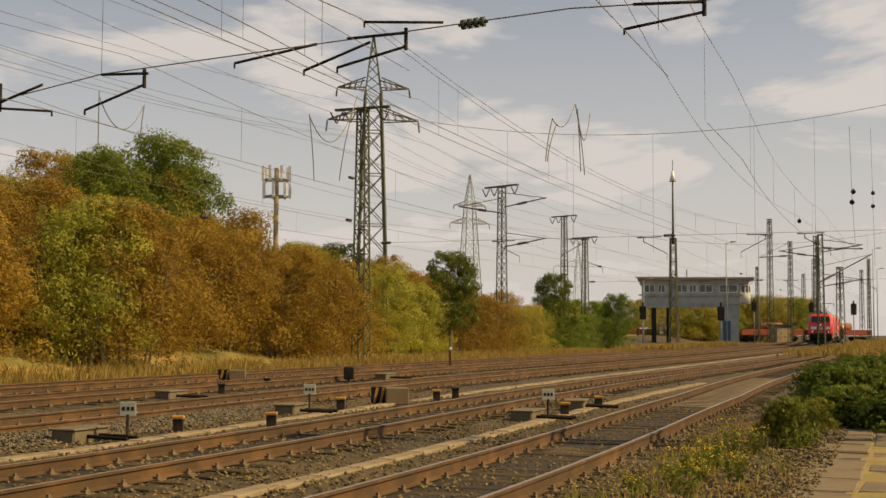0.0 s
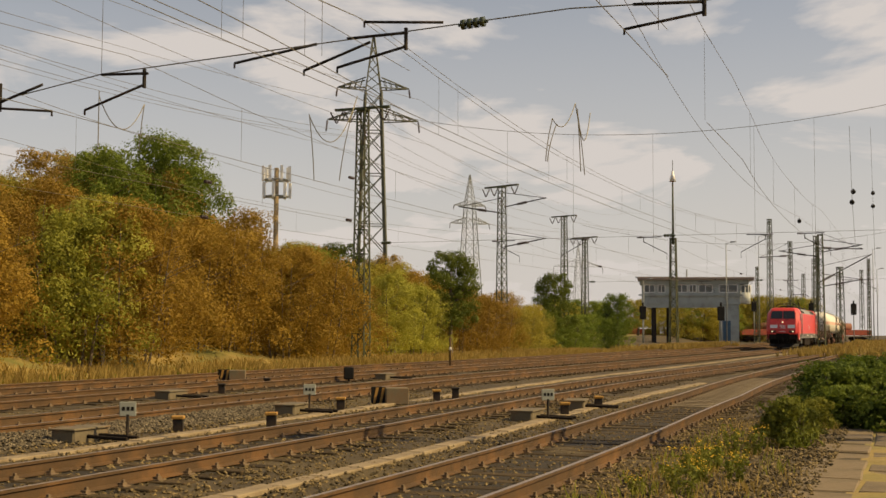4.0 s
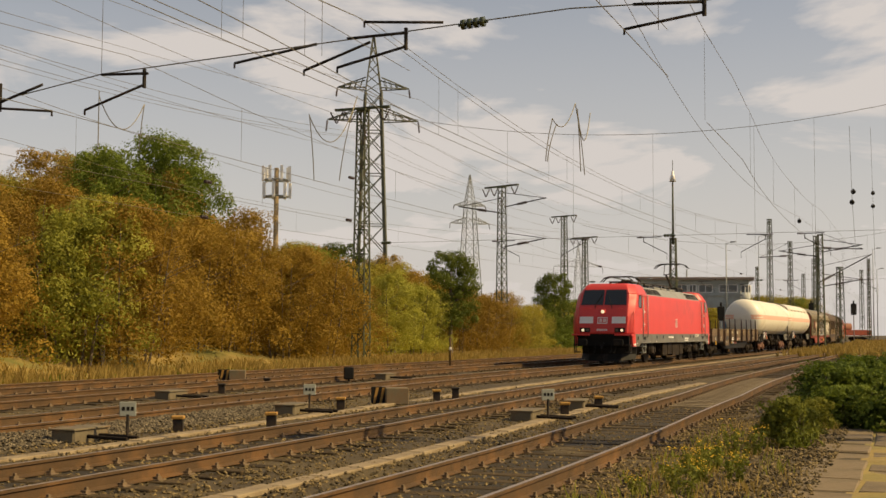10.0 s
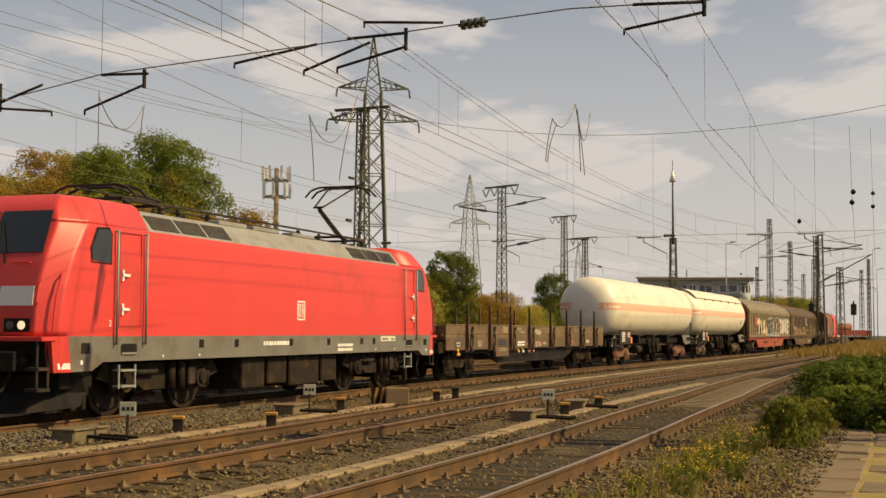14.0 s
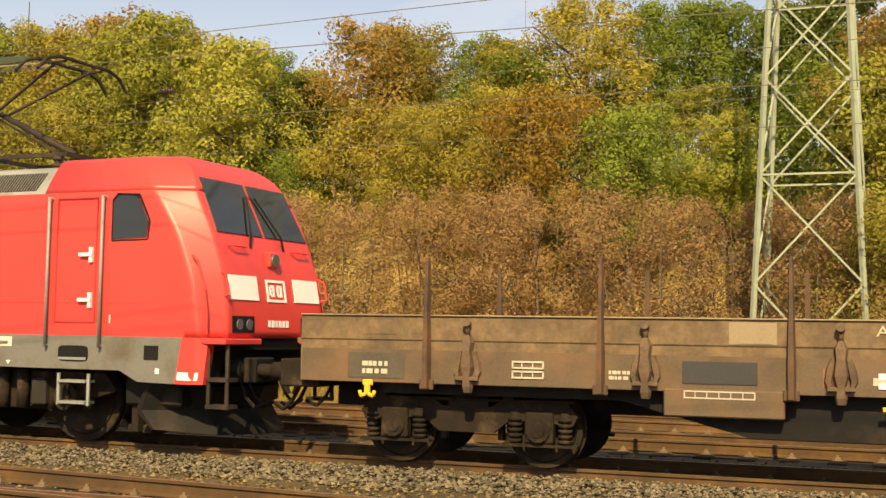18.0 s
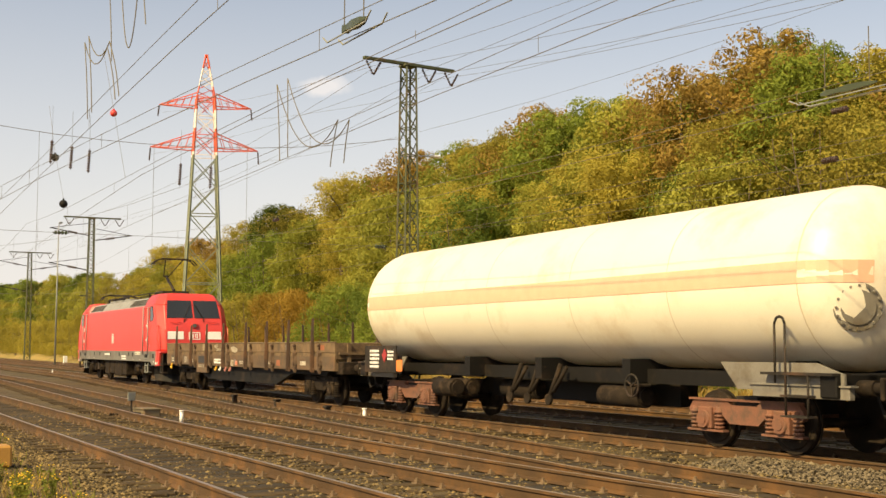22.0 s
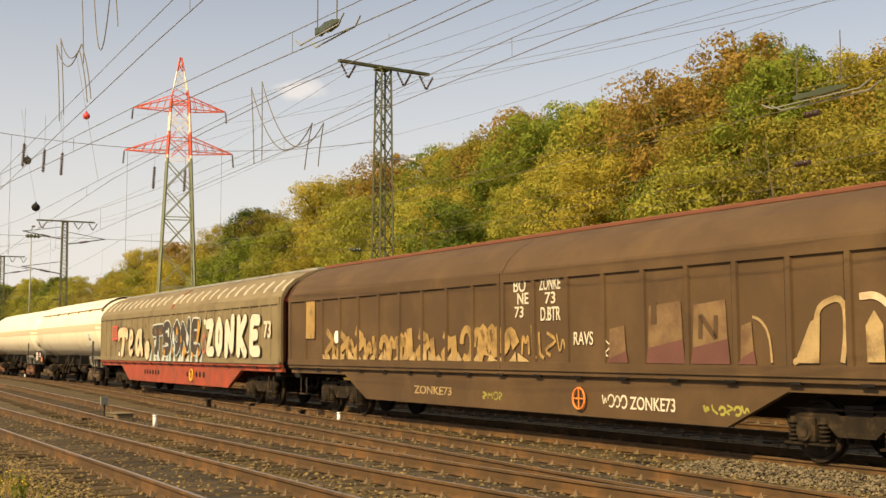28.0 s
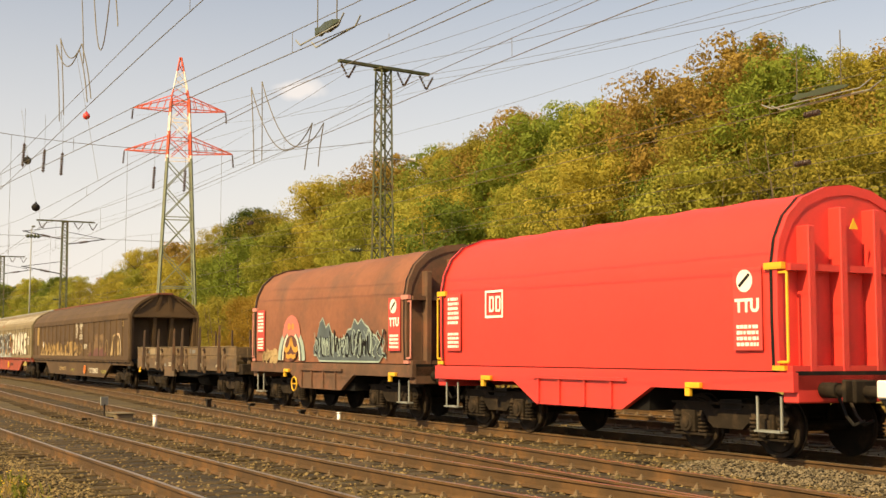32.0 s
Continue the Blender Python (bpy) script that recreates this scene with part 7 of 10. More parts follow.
part("hand_wheel", bm, M_YELLOW, COIL1, "yellow brake hand wheel")
# white emblem on the red tarpaulin
bm = nb()
for x0, x1, z0, z1 in ((2.55, 3.25, 2.28, 2.33), (2.55, 3.25, 2.79, 2.84), (2.55, 2.60, 2.33, 2.79), (3.20, 3.25, 2.33, 2.79), (3.03, 3.09, 2.40, 2.72), (2.92, 3.05, 2.40, 2.45), (2.92, 3.05, 2.67, 2.72), (2.90, 2.95, 2.44, 2.68), (2.78, 2.84, 2.40, 2.72), (2.66, 2.80, 2.40, 2.45), (2.66, 2.80, 2.67, 2.72), (2.64, 2.69, 2.44, 2.68)):
    box(bm, x0, x1, 1.455, 1.462, z0, z1)
part("emblem", bm, M_WHITE, COIL2, "white outlined square emblem")
bm = nb(); panel(bm, [(-5.42, 0.3, 3.42), (-5.42, 0.12, 3.42), (-5.42, 0.21, 3.58)], 0.004); part("warning_triangle", bm, M_YELLOW, COIL2, "small yellow warning triangle")


# -- the next wagon, of which only the end shows --
def platform_wagon(u0):
    t = thing("platform_wagon", "white-framed low platform wagon with grey end railings", "freight wagon", group="wagons of the train")
    L = 6.2
    bm = nb(); box(bm, -L, L, -1.35, 1.35, 0.98, 1.22, 0.02); part("frame", bm, M_WHITE, t, "white painted frame")
    for e in (-1, 1):
        buffer_pair(t, e * L, e)
        bm = nb()
        for y in (-1.2, -0.4, 0.4, 1.2):
            rod(bm, (e * (L - 0.2), y, 1.22), (e * (L - 0.2), y, 2.3), 0.025, 6)
        for z in (1.75, 2.3):
            rod(bm, (e * (L - 0.2), -1.2, z), (e * (L - 0.2), 1.2, z), 0.025, 6)
        for y in (-1.3, 1.3):
            rod(bm, (e * (L - 0.2), y, 1.22), (e * (L - 0.2), y, 2.3), 0.025, 6)
            rod(bm, (e * (L - 0.2), y, 2.3), (e * (L - 1.4), y, 2.3), 0.025, 6)
            rod(bm, (e * (L - 1.4), y, 2.3), (e * (L - 1.4), y, 1.22), 0.025, 6)
        part("end_railing", bm, M_STEELGREY, t, "grey tube railing")
    ws = []
    for e in (-1, 1):
        ws += freight_bogie(t, e * 3.9)
    TRAIN.append((t, u0 + L + 0.62, [(w, 0.46) for w in ws]))


platform_wagon(160.38)

# ---- vegetation ----
L_RUST = leaf_mat("rust_leaves", (0.180, 0.104, 0.016), (0.420, 0.272, 0.044))
L_RED = leaf_mat("reddish_leaves", (0.210, 0.125, 0.055), (0.460, 0.300, 0.130))
L_ORANGE = leaf_mat("orange_leaves", (0.230, 0.150, 0.028), (0.460, 0.310, 0.075))
L_OLIVE = leaf_mat("olive_leaves", (0.165, 0.148, 0.024), (0.480, 0.400, 0.066))
L_YELLOW = leaf_mat("yellow_green_leaves", (0.150, 0.172, 0.021), (0.440, 0.415, 0.072))
L_GREEN = leaf_mat("green_leaves", (0.070, 0.115, 0.017), (0.270, 0.320, 0.048))
L_DARK = leaf_mat("dark_green_leaves", (0.046, 0.071, 0.013), (0.160, 0.188, 0.030))
L_WEED = leaf_mat("weed_leaves", (0.080, 0.110, 0.014), (0.290, 0.280, 0.045))
L_STRAW = leaf_mat("dry_grass", (0.21, 0.145, 0.032), (0.46, 0.32, 0.095))
L_BRAMBLE = leaf_mat("bramble_leaves", (0.050, 0.085, 0.011), (0.180, 0.225, 0.032))
L_FLOWER = mat("yellow_petals", (0.80, 0.50, 0.02), 0.6, vary=0.1)


def leaf_cloud(bm_verts, bm_faces, rnd, c, rad, n, size, flat=1.0):
    """Leaves near the surface of one uneven blob."""
    for _ in range(n):
        d = Vector((rnd.gauss(0, 1), rnd.gauss(0, 1), rnd.gauss(0, 1) * flat)).normalized()
        bumpy = 1 + 0.28 * noise.noise(d * 2.3 + Vector(c))
        r = (rnd.uniform(0.45, 1.0) ** 0.5 + max(0.0, rnd.gauss(0, 0.10))) * bumpy
        p = Vector((c[0] + d.x * rad[0] * r, c[1] + d.y * rad[1] * r, c[2] + d.z * rad[2] * r))
        if p.z < 0.02:
            continue
        nrm = (d + Vector((rnd.uniform(-1, 1), rnd.uniform(-1, 1), rnd.uniform(-0.5, 1))) * 0.42).normalized()
        u = nrm.orthogonal().normalized()
        a = rnd.uniform(0, math.tau)
        v = nrm.cross(u)
        u, v = u * math.cos(a) + v * math.sin(a), v * math.cos(a) - u * math.sin(a)
        s = size * rnd.uniform(0.6, 1.3)
        i = len(bm_verts)
        bm_verts += [p - u * s, p - v * s * 0.55 + nrm * s * 0.15, p + u * s, p + v * s * 0.55 + nrm * s * 0.15]
        bm_faces.append((i, i + 1, i + 2, i + 3))


def crown_mesh(name, seed, h, w, base, blobs, leaves, size, material):
    rnd = random.Random(seed)
    vs, fs = [], []
    for b in range(blobs):
        k = b / max(1, blobs - 1)
        z = base + (h - base) * ((0.12 + 0.80 * k) if base > 0.5 else (0.03 + 0.89 * k))
        env = math.sin(math.pi * (0.22 + 0.70 * (z - base) / (h - base))) if base > 0.5 else 1.05 - 0.62 * (z / h) ** 2
        off = w * 0.5 * env * rnd.uniform(0.15, 0.95)
        a = rnd.uniform(0, math.tau)
        rr = w * rnd.uniform(0.055, 0.15) * (0.6 + 0.5 * env)
        c = (math.cos(a) * off, math.sin(a) * off, z)
        leaf_cloud(vs, fs, rnd, c, (rr, rr, min(rr * rnd.uniform(0.7, 1.1), (h - z) * 0.75 + 0.12)), int(leaves / blobs), size)
    me = bpy.data.meshes.new(name)
    me.from_pydata(vs, [], fs)
    me.update()
    me.materials.append(material)
    return me


def plant(name, label, category, seed, h, w, base, blobs, leaves, size, material, stems=1, group="", crown="crown"):
    t = thing(name, label, category, group=group)
    rnd = random.Random(seed + 7)
    for i in range(stems):
        bm = nb()
        a = rnd.uniform(0, math.tau)
        foot = Vector((math.cos(a) * 0.12 * w * (stems > 1), math.sin(a) * 0.12 * w * (stems > 1), -0.4))
        tip = Vector((math.cos(a) * 0.25 * w * (stems > 1), math.sin(a) * 0.25 * w * (stems > 1), h * 0.82))
        mid = foot.lerp(tip, 0.5) + Vector((rnd.uniform(-0.1, 0.1), rnd.uniform(-0.1, 0.1), 0))
        r = 0.026 * h / (1 + 0.5 * (stems - 1))
        rod(bm, foot, mid, r, 6, r * 0.65)
        rod(bm, mid, tip, r * 0.65, 6, r * 0.2)
        for k in range(4):
            p = foot.lerp(tip, rnd.uniform(0.35, 0.8))
            a2 = rnd.uniform(0, math.tau)
            rod(bm, p, p + Vector((math.cos(a2) * w * 0.3, math.sin(a2) * w * 0.3, h * 0.16)), r * 0.35, 5, r * 0.1)
        part("trunk" if stems == 1 else "stem", bm, M_TRUNK, t)
    o = new(crown, crown_mesh(crown, seed, h, w, base, blobs, leaves, size, material))
    o.parent = t
    return t


# one of each kind far below the hill's back, then copies
VEG = {}


def kinds():
    hide = on_line(0, -60, 8.5)
    spec = [
        ("bush_rust", "bush", "rust-brown autumn bush with thin grey stems", "bush", 11, 6.0, 6.4, 0.0, 46, 7600, 0.082, L_RUST, 6),
        ("bush_red", "bush", "reddish-brown dry-leaved bush with bare twigs", "bush", 12, 6.0, 6.0, 0.0, 46, 8000, 0.066, L_RED, 6),
        ("bush_olive", "bush", "olive-green bush turning yellow", "bush", 13, 5.5, 6.2, 0.0, 42, 7200, 0.084, L_OLIVE, 5),
        ("bush_yellow", "bush", "yellow-green leafy bush beside the grass", "bush", 14, 6.0, 5.6, 0.0, 42, 7000, 0.09, L_YELLOW, 4),
        ("bush_green", "bush", "green leafy bush on the slope", "bush", 15, 5.5, 6.0, 0.0, 42, 7000, 0.09, L_GREEN, 4),
        ("tree_green", "tree", "green deciduous tree with an uneven crown", "tree", 21, 9.0, 7.0, 1.6, 52, 8000, 0.112, L_GREEN, 1),
        ("tree_olive", "tree", "olive-yellow deciduous tree in early autumn", "tree", 22, 9.0, 7.2, 1.5, 52, 8000, 0.105, L_OLIVE, 1),
        ("tree_yellow", "tree", "yellow-green birch-like tree with a loose crown", "tree", 23, 9.0, 6.4, 1.4, 46, 6600, 0.12, L_YELLOW, 1),
        ("tree_rust", "tree", "orange-brown autumn tree with thin foliage", "tree", 24, 9.0, 6.8, 1.6, 40, 5600, 0.11, L_ORANGE, 1),
        ("tree_dark", "tree", "dark green dense tree standing above the bushes", "tree", 25, 10.0, 6.4, 2.0, 46, 7200, 0.13, L_DARK, 1),
    ]
    for key, nm, lab, cat, seed, h, w, base, blobs, leaves, size, m, stems in spec:
        VEG[key] = (nm, lab, cat, seed, h, w, base, int(blobs * 2.3), int(leaves * 2.6), size * 0.72, m, stems)


USED = {}


def grow(key, s, n, top=None, height=None, width=1.0):
    """A plant of that kind at s, n, whose top reaches the height top over the rails."""
    nm, lab, cat, seed, h, w, base, blobs, leaves, size, m, stems = VEG[key]
    z = ground_z(s, n) - 0.1
    hh = height or max(2.0, top - z)
    k = hh / h
    kw = k * width if key.startswith("tree") else max(k, 0.75) * width
    turn = random.uniform(0, 360)
    mtx = on_line(s, n, z, turn) @ Matrix.Diagonal((kw, kw, k, 1))
    if key not in USED:
        USED[key] = plant(nm, lab, cat, seed, h, w, base, blobs, leaves, size, m, stems, "trees and bushes along the line")
        USED[key].matrix_basis = mtx
    else:
        o = copy_thing(USED[key], pose(0, 0, 0))
        o.matrix_basis = mtx


kinds()
HILLTOP = [(-150, 3.0), (-131, 4.2), (-120, 6.6), (-103, 8.3), (-96, 9.0), (-79, 7.6), (-71, 9.8), (-62.6, 12.5), (-52, 11.4), (-40, 12.3), (-32, 12.7), (-24, 13.0), (-17.5, 13.2), (-11, 11.4), (-4, 12.8), (0, 14.2), (8, 14.2), (20, 14.0), (28, 13.0), (34, 14.6), (42, 16.8), (51, 17.8), (78, 18.0), (113, 18.4), (153, 17.0), (222, 16.0), (300, 18), (430, 22)]
top_at = lerp_list(HILLTOP)
# colour of the front bushes along the line
FRONT = [(-140, "bush_green"), (-112, "bush_olive"), (-100, "bush_rust"), (-88, "bush_yellow"), (-78, "bush_rust"), (-45.5, "bush_yellow"), (-40, "bush_rust"), (-34, "bush_red"), (-27, "bush_yellow"), (-22, "bush_olive"), (-17, "bush_red"), (-9, "bush_yellow"), (-4, "bush_olive"), (4, "bush_red"), (24, "bush_yellow"), (30, "bush_red"), (38, "bush_green"), (46, "bush_olive"), (57, "bush_rust"), (68, "bush_green"), (82, "bush_rust"), (104, "bush_olive"), (400, "bush_green")]


def front_kind(s):
    k = "bush_green"
    for a, b in FRONT:
        if s >= a:
            k = b
    return k


def woods():
    s = -138.0
    while s < 420:
        step = 2.9 if -70 < s < 70 else (4.6 if s < 130 else 8)
        k = front_kind(s + random.uniform(-2.5, 2.5))
        low = float(np.interp(s, [-140, -100, -70, -60, -55, -45, 0, 60, 230], [3.0, 4.6, 6.0, 6.8, 7.9, 7.4, 6.2, 6.6, 7.0]))
        grow(k, s + random.uniform(-0.6, 0.6), random.uniform(-22.5, -19.6), top=low * random.uniform(0.85, 1.04), width=1.05)
        s += step * random.uniform(0.8, 1.2)
    s = -128.0
    while s < 420:
        step = 3.3 if -70 < s < 80 else (5.4 if s < 130 else 9)
        k = random.choice(["bush_yellow", "tree_yellow", "tree_olive", "bush_olive", "tree_yellow", "bush_green", "tree_olive", "bush_olive"] if s > 18 else ["bush_yellow", "tree_green", "tree_olive", "bush_rust", "tree_yellow", "bush_green", "tree_green", "bush_olive"]) if s > -30 else random.choice(["bush_rust", "bush_rust", "tree_rust", "bush_rust", "tree_olive"] if s < -48 else ["bush_rust", "tree_olive", "bush_rust", "bush_rust", "tree_rust"])
        grow(k, s, random.uniform(-28.5, -24.5), top=top_at(s) * random.uniform(0.62, 0.80), width=1.05)
        s += step * random.uniform(0.8, 1.2)
    s = -122.0
    while s < 430:
        step = 2.7 if -70 < s < 90 else (5.0 if s < 130 else 9)
        k = random.choice(["tree_green", "tree_olive", "tree_green", "tree_yellow", "tree_green", "tree_dark", "tree_yellow", "tree_rust", "tree_olive"])
        if s > 20:
            k = random.choice(["tree_green", "tree_olive", "tree_yellow", "tree_yellow", "tree_green", "tree_olive", "tree_rust", "tree_dark"])
        if -72 < s < -40:
            k = random.choice(["tree_olive", "tree_rust", "tree_olive", "tree_green"])
        n = random.uniform(-35.5, -29.5)
        d = math.hypot(*line_at(s, n)[:2]) / math.hypot(*line_at(s, -30)[:2])
        grow(k, s, n, top=1.57 + (top_at(s) * random.uniform(0.93, 1.05) - 1.57) * d, width=1.15)
        s += step * random.uniform(0.75, 1.25)

    # undergrowth that closes the gaps below the crowns
    s = -100.0
    while s < 110:
        k = random.choice(["bush_green", "bush_olive", "bush_yellow", "bush_rust" if s < -35 else "bush_green"])
        grow(k, s, random.uniform(-33.5, -30.0), top=top_at(s) * random.uniform(0.76, 0.90), width=1.15)
        s += random.uniform(3.0, 4.6)


random.seed(12)
woods()
# dense scrub on the lower slope
for i in range(15):
    grow(random.choice(["bush_olive", "bush_rust", "bush_rust"] if i < 6 else ["bush_olive", "bush_rust", "bush_olive", "bush_green"]), -45 + i * 2.7 + random.uniform(-0.5, 0.5), random.uniform(-27.0, -24.5), top=random.uniform(8.2, 9.8), width=1.1)
# single trees that stand out
for key, s, n, top in (("tree_green", -62.0, -29.5, 13.9), ("tree_green", -64.8, -30, 12.4), ("tree_dark", -18.5, -28, 13.4), ("tree_dark", -24.5, -27, 12.6), ("tree_dark", -38, -30, 13.4), ("tree_rust", 56, -29.5, 17.8), ("tree_green", 46, -29.5, 16.6), ("tree_yellow", 33, -28.5, 15.4), ("tree_yellow", 36.5, -29.5, 15.0), ("tree_yellow", 27.5, -26.5, 13.4), ("tree_rust", 22.5, -29, 14.4), ("tree_rust", 0.5, -27, 12.4), ("tree_yellow", -45.5, -20.5, 8.0), ("tree_dark", 66, -30, 15.5), ("tree_dark", -88, -21, 8.0), ("tree_dark", -118, -22, 7.6), ("tree_green", -136, -20, 6.0), ("tree_dark", 27, -22, 7.5)):
    grow(key, s, n, top=top)
# a strip of trees far along the yard
for i in range(16):
    grow(random.choice(["tree_green", "tree_olive", "bush_green", "tree_dark"]), -165 - i * 9 + random.uniform(-3, 3), -36 + random.uniform(-6, 6) - i * 1.3, top=random.uniform(4.5, 7.5), width=1.5)
for i in range(14):
    grow(random.choice(["tree_green", "tree_olive", "bush_olive"]), -225 - i * 4 + random.uniform(-2, 2), -34 + i * 2.2, top=random.uniform(6.5, 9.5), width=1.5)


def grass_strip(name, label, s0, s1, n0, n1, count, hmin, hmax, material, seed, width=0.012):
    rnd = random.Random(seed)
    vs, fs = [], []
    for _ in range(count):
        s, n = rnd.uniform(s0, s1), rnd.uniform(n0, n1)
        if noise.noise(Vector((s * 0.35, n * 0.5, seed))) < -0.15:
            continue
        x, y, th = line_at(s, n)
        z = ground_z(s, n) - 0.04
        for _k in range(4):
            h = rnd.uniform(hmin, hmax)
            a = rnd.uniform(0, math.tau)
            lx, ly = math.cos(a) * h * 0.35, math.sin(a) * h * 0.35
            ox, oy = rnd.uniform(-0.12, 0.12), rnd.uniform(-0.12, 0.12)
            wx, wy = -math.sin(a) * width, math.cos(a) * width
            i = len(vs)
            vs += [(x + ox - wx, y + oy - wy, z), (x + ox + wx, y + oy + wy, z), (x + ox + lx * 0.5 + wx * 0.6, y + oy + ly * 0.5 + wy * 0.6, z + h * 0.7), (x + ox + lx, y + oy + ly, z + h)]
            fs += [(i, i + 1, i + 2), (i, i + 2, i + 3)]
    me = bpy.data.meshes.new(name)
    me.from_pydata(vs, [], fs)
    me.update()
    me.materials.append(material)
    return tagged(new(name, me), label, "grass", kind="stuff")


grass_strip("dry_grass", "tall straw-coloured grass along the verge", -110, 130, -18.6, -11.2, 15000, 0.25, 0.7, L_STRAW, 5, 0.03)
grass_strip("green_grass", "green weeds between the dry grass", -110, 130, -18.6, -12.5, 3500, 0.15, 0.45, L_WEED, 6, 0.05)
grass_strip("track_weeds", "low weeds beside the siding", -20, 30, 11.1, 13.1, 1000, 0.06, 0.24, L_WEED, 7, 0.008)
grass_strip("straw_weeds", "dry straw weeds beside the siding", -22, 30, 11.2, 13.3, 1300, 0.06, 0.22, L_STRAW, 8, 0.008)
grass_strip("far_grass", "straw grass by the signal tower", -230, -90, 3.0, 12.0, 3500, 0.3, 0.8, L_STRAW, 9, 0.08)
grass_strip("mast_grass", "dry grass round the foot of a mast", -150, -110, -14.0, -8.5, 2500, 0.3, 0.9, L_STRAW, 10, 0.06)


def flower_weed(seed, h):
    """A weed with upright stems, narrow leaves and yellow heads."""
    rnd = random.Random(seed)
    t = thing("flowering_weed", "green weed with small yellow flower heads in the gravel", "weed", group="weeds beside the siding")
    stems, leaves, heads = nb(), ([], []), nb()
    for i in range(9):
        a, r = rnd.uniform(0, math.tau), rnd.uniform(0.02, 0.16)
        tip = Vector((math.cos(a) * r * 1.8, math.sin(a) * r * 1.8, h * rnd.uniform(0.6, 1.0)))
        rod(stems, (math.cos(a) * r * 0.3, math.sin(a) * r * 0.3, -0.05), tip, 0.005, 4, 0.003)
        for k in range(10):
            p = tip * rnd.uniform(0.15, 0.95)
            leaf_cloud(leaves[0], leaves[1], rnd, p, (0.05, 0.05, 0.05), 1, 0.045)
        for k in range(2):
            p = tip + Vector((rnd.uniform(-0.06, 0.06), rnd.uniform(-0.06, 0.06), rnd.uniform(-0.05, 0.03)))
            disc(heads, p, (rnd.uniform(-0.4, 0.4), rnd.uniform(-0.4, 0.4), 1), rnd.uniform(0.009, 0.018), 0.010, 7)
    part("stem", stems, L_WEED, t)
    me = bpy.data.meshes.new("leaves")
    me.from_pydata(leaves[0], [], leaves[1])
    me.materials.append(L_WEED)
    o = new("leaves", me)
    o.parent = t
    tagged(part("blossom", heads, L_FLOWER, t, "yellow flower heads"), kind="stuff")
    return t


FW = [flower_weed(31, 0.55), flower_weed(32, 0.45), flower_weed(33, 0.7)]
_r = random.Random(40)
_spots = [(-13.2 + _r.gauss(0, 1.1), 12.25 + _r.gauss(0, 0.42)) for _ in range(14)] + [(_r.uniform(-16, -6), _r.uniform(11.6, 12.9)) for _ in range(7)] + [(13.5 + _r.gauss(0, 2.2), 11.75 + abs(_r.gauss(0, 0.5))) for _ in range(9)] + [(18 + _r.gauss(0, 1.5), 11.6 + _r.uniform(0, 0.5)) for _ in range(5)]
for i, (s, n) in enumerate(_spots):
    m = on_line(s, n, ground_z(s, n), _r.uniform(0, 360)) @ Matrix.Diagonal([_r.uniform(0.45, 0.85)] * 3 + [1])
    if i < 3:
        FW[i].matrix_basis = m
    else:
        copy_thing(FW[i % 3], pose(0, 0, 0)).matrix_basis = m

# brambles beside the path
HEDGE = plant("bramble_shrub", "dense dark green bramble shrub beside the concrete path", "shrub", 51, 1.5, 2.2, 0.0, 110, 7000, 0.055, L_BRAMBLE, 6, "brambles beside the path")
HEDGE2 = plant("bramble_shrub", "light green leafy shrub at the end of the slabs", "shrub", 52, 1.0, 1.3, 0.0, 70, 2600, 0.052, L_WEED, 5, "brambles beside the path")
HEDGE.matrix_basis = on_line(-22.4, 13.5, -0.15, 40) @ Matrix.Diagonal((0.85, 0.85, 0.74, 1))
HEDGE2.matrix_basis = on_line(-16.6, 12.75, -0.12, 10) @ Matrix.Diagonal((0.72, 0.72, 0.78, 1))
for s, n, k, a in ((-24.5, 13.2, 1.1, 120), (-27.0, 12.9, 1.0, 200), (-23.0, 14.6, 1.15, 300), (-26.0, 14.8, 1.2, 20), (-30, 12.9, 1.0, 80), (-29, 14.6, 1.2, 160), (-20.3, 14.6, 1.0, 250), (-33, 13.4, 1.1, 30), (-20.5, 13.5, 0.8, 190)):
    copy_thing(HEDGE, pose(0, 0, 0)).matrix_basis = on_line(s, n, -0.15, a) @ Matrix.Diagonal((k * 0.85, k * 0.85, k * 0.70, 1))
for s, n, k in ((-18.6, 12.9, 0.5), (-19.9, 13.0, 0.6)):
    copy_thing(HEDGE2, pose(0, 0, 0)).matrix_basis = on_line(s, n, -0.12, 77 * k) @ Matrix.Diagonal((k, k, k, 1))

# ---- masts, pylons, wires ----
def strut(bm, a, b, w):
    rod(bm, a, b, w, 4, caps=False)


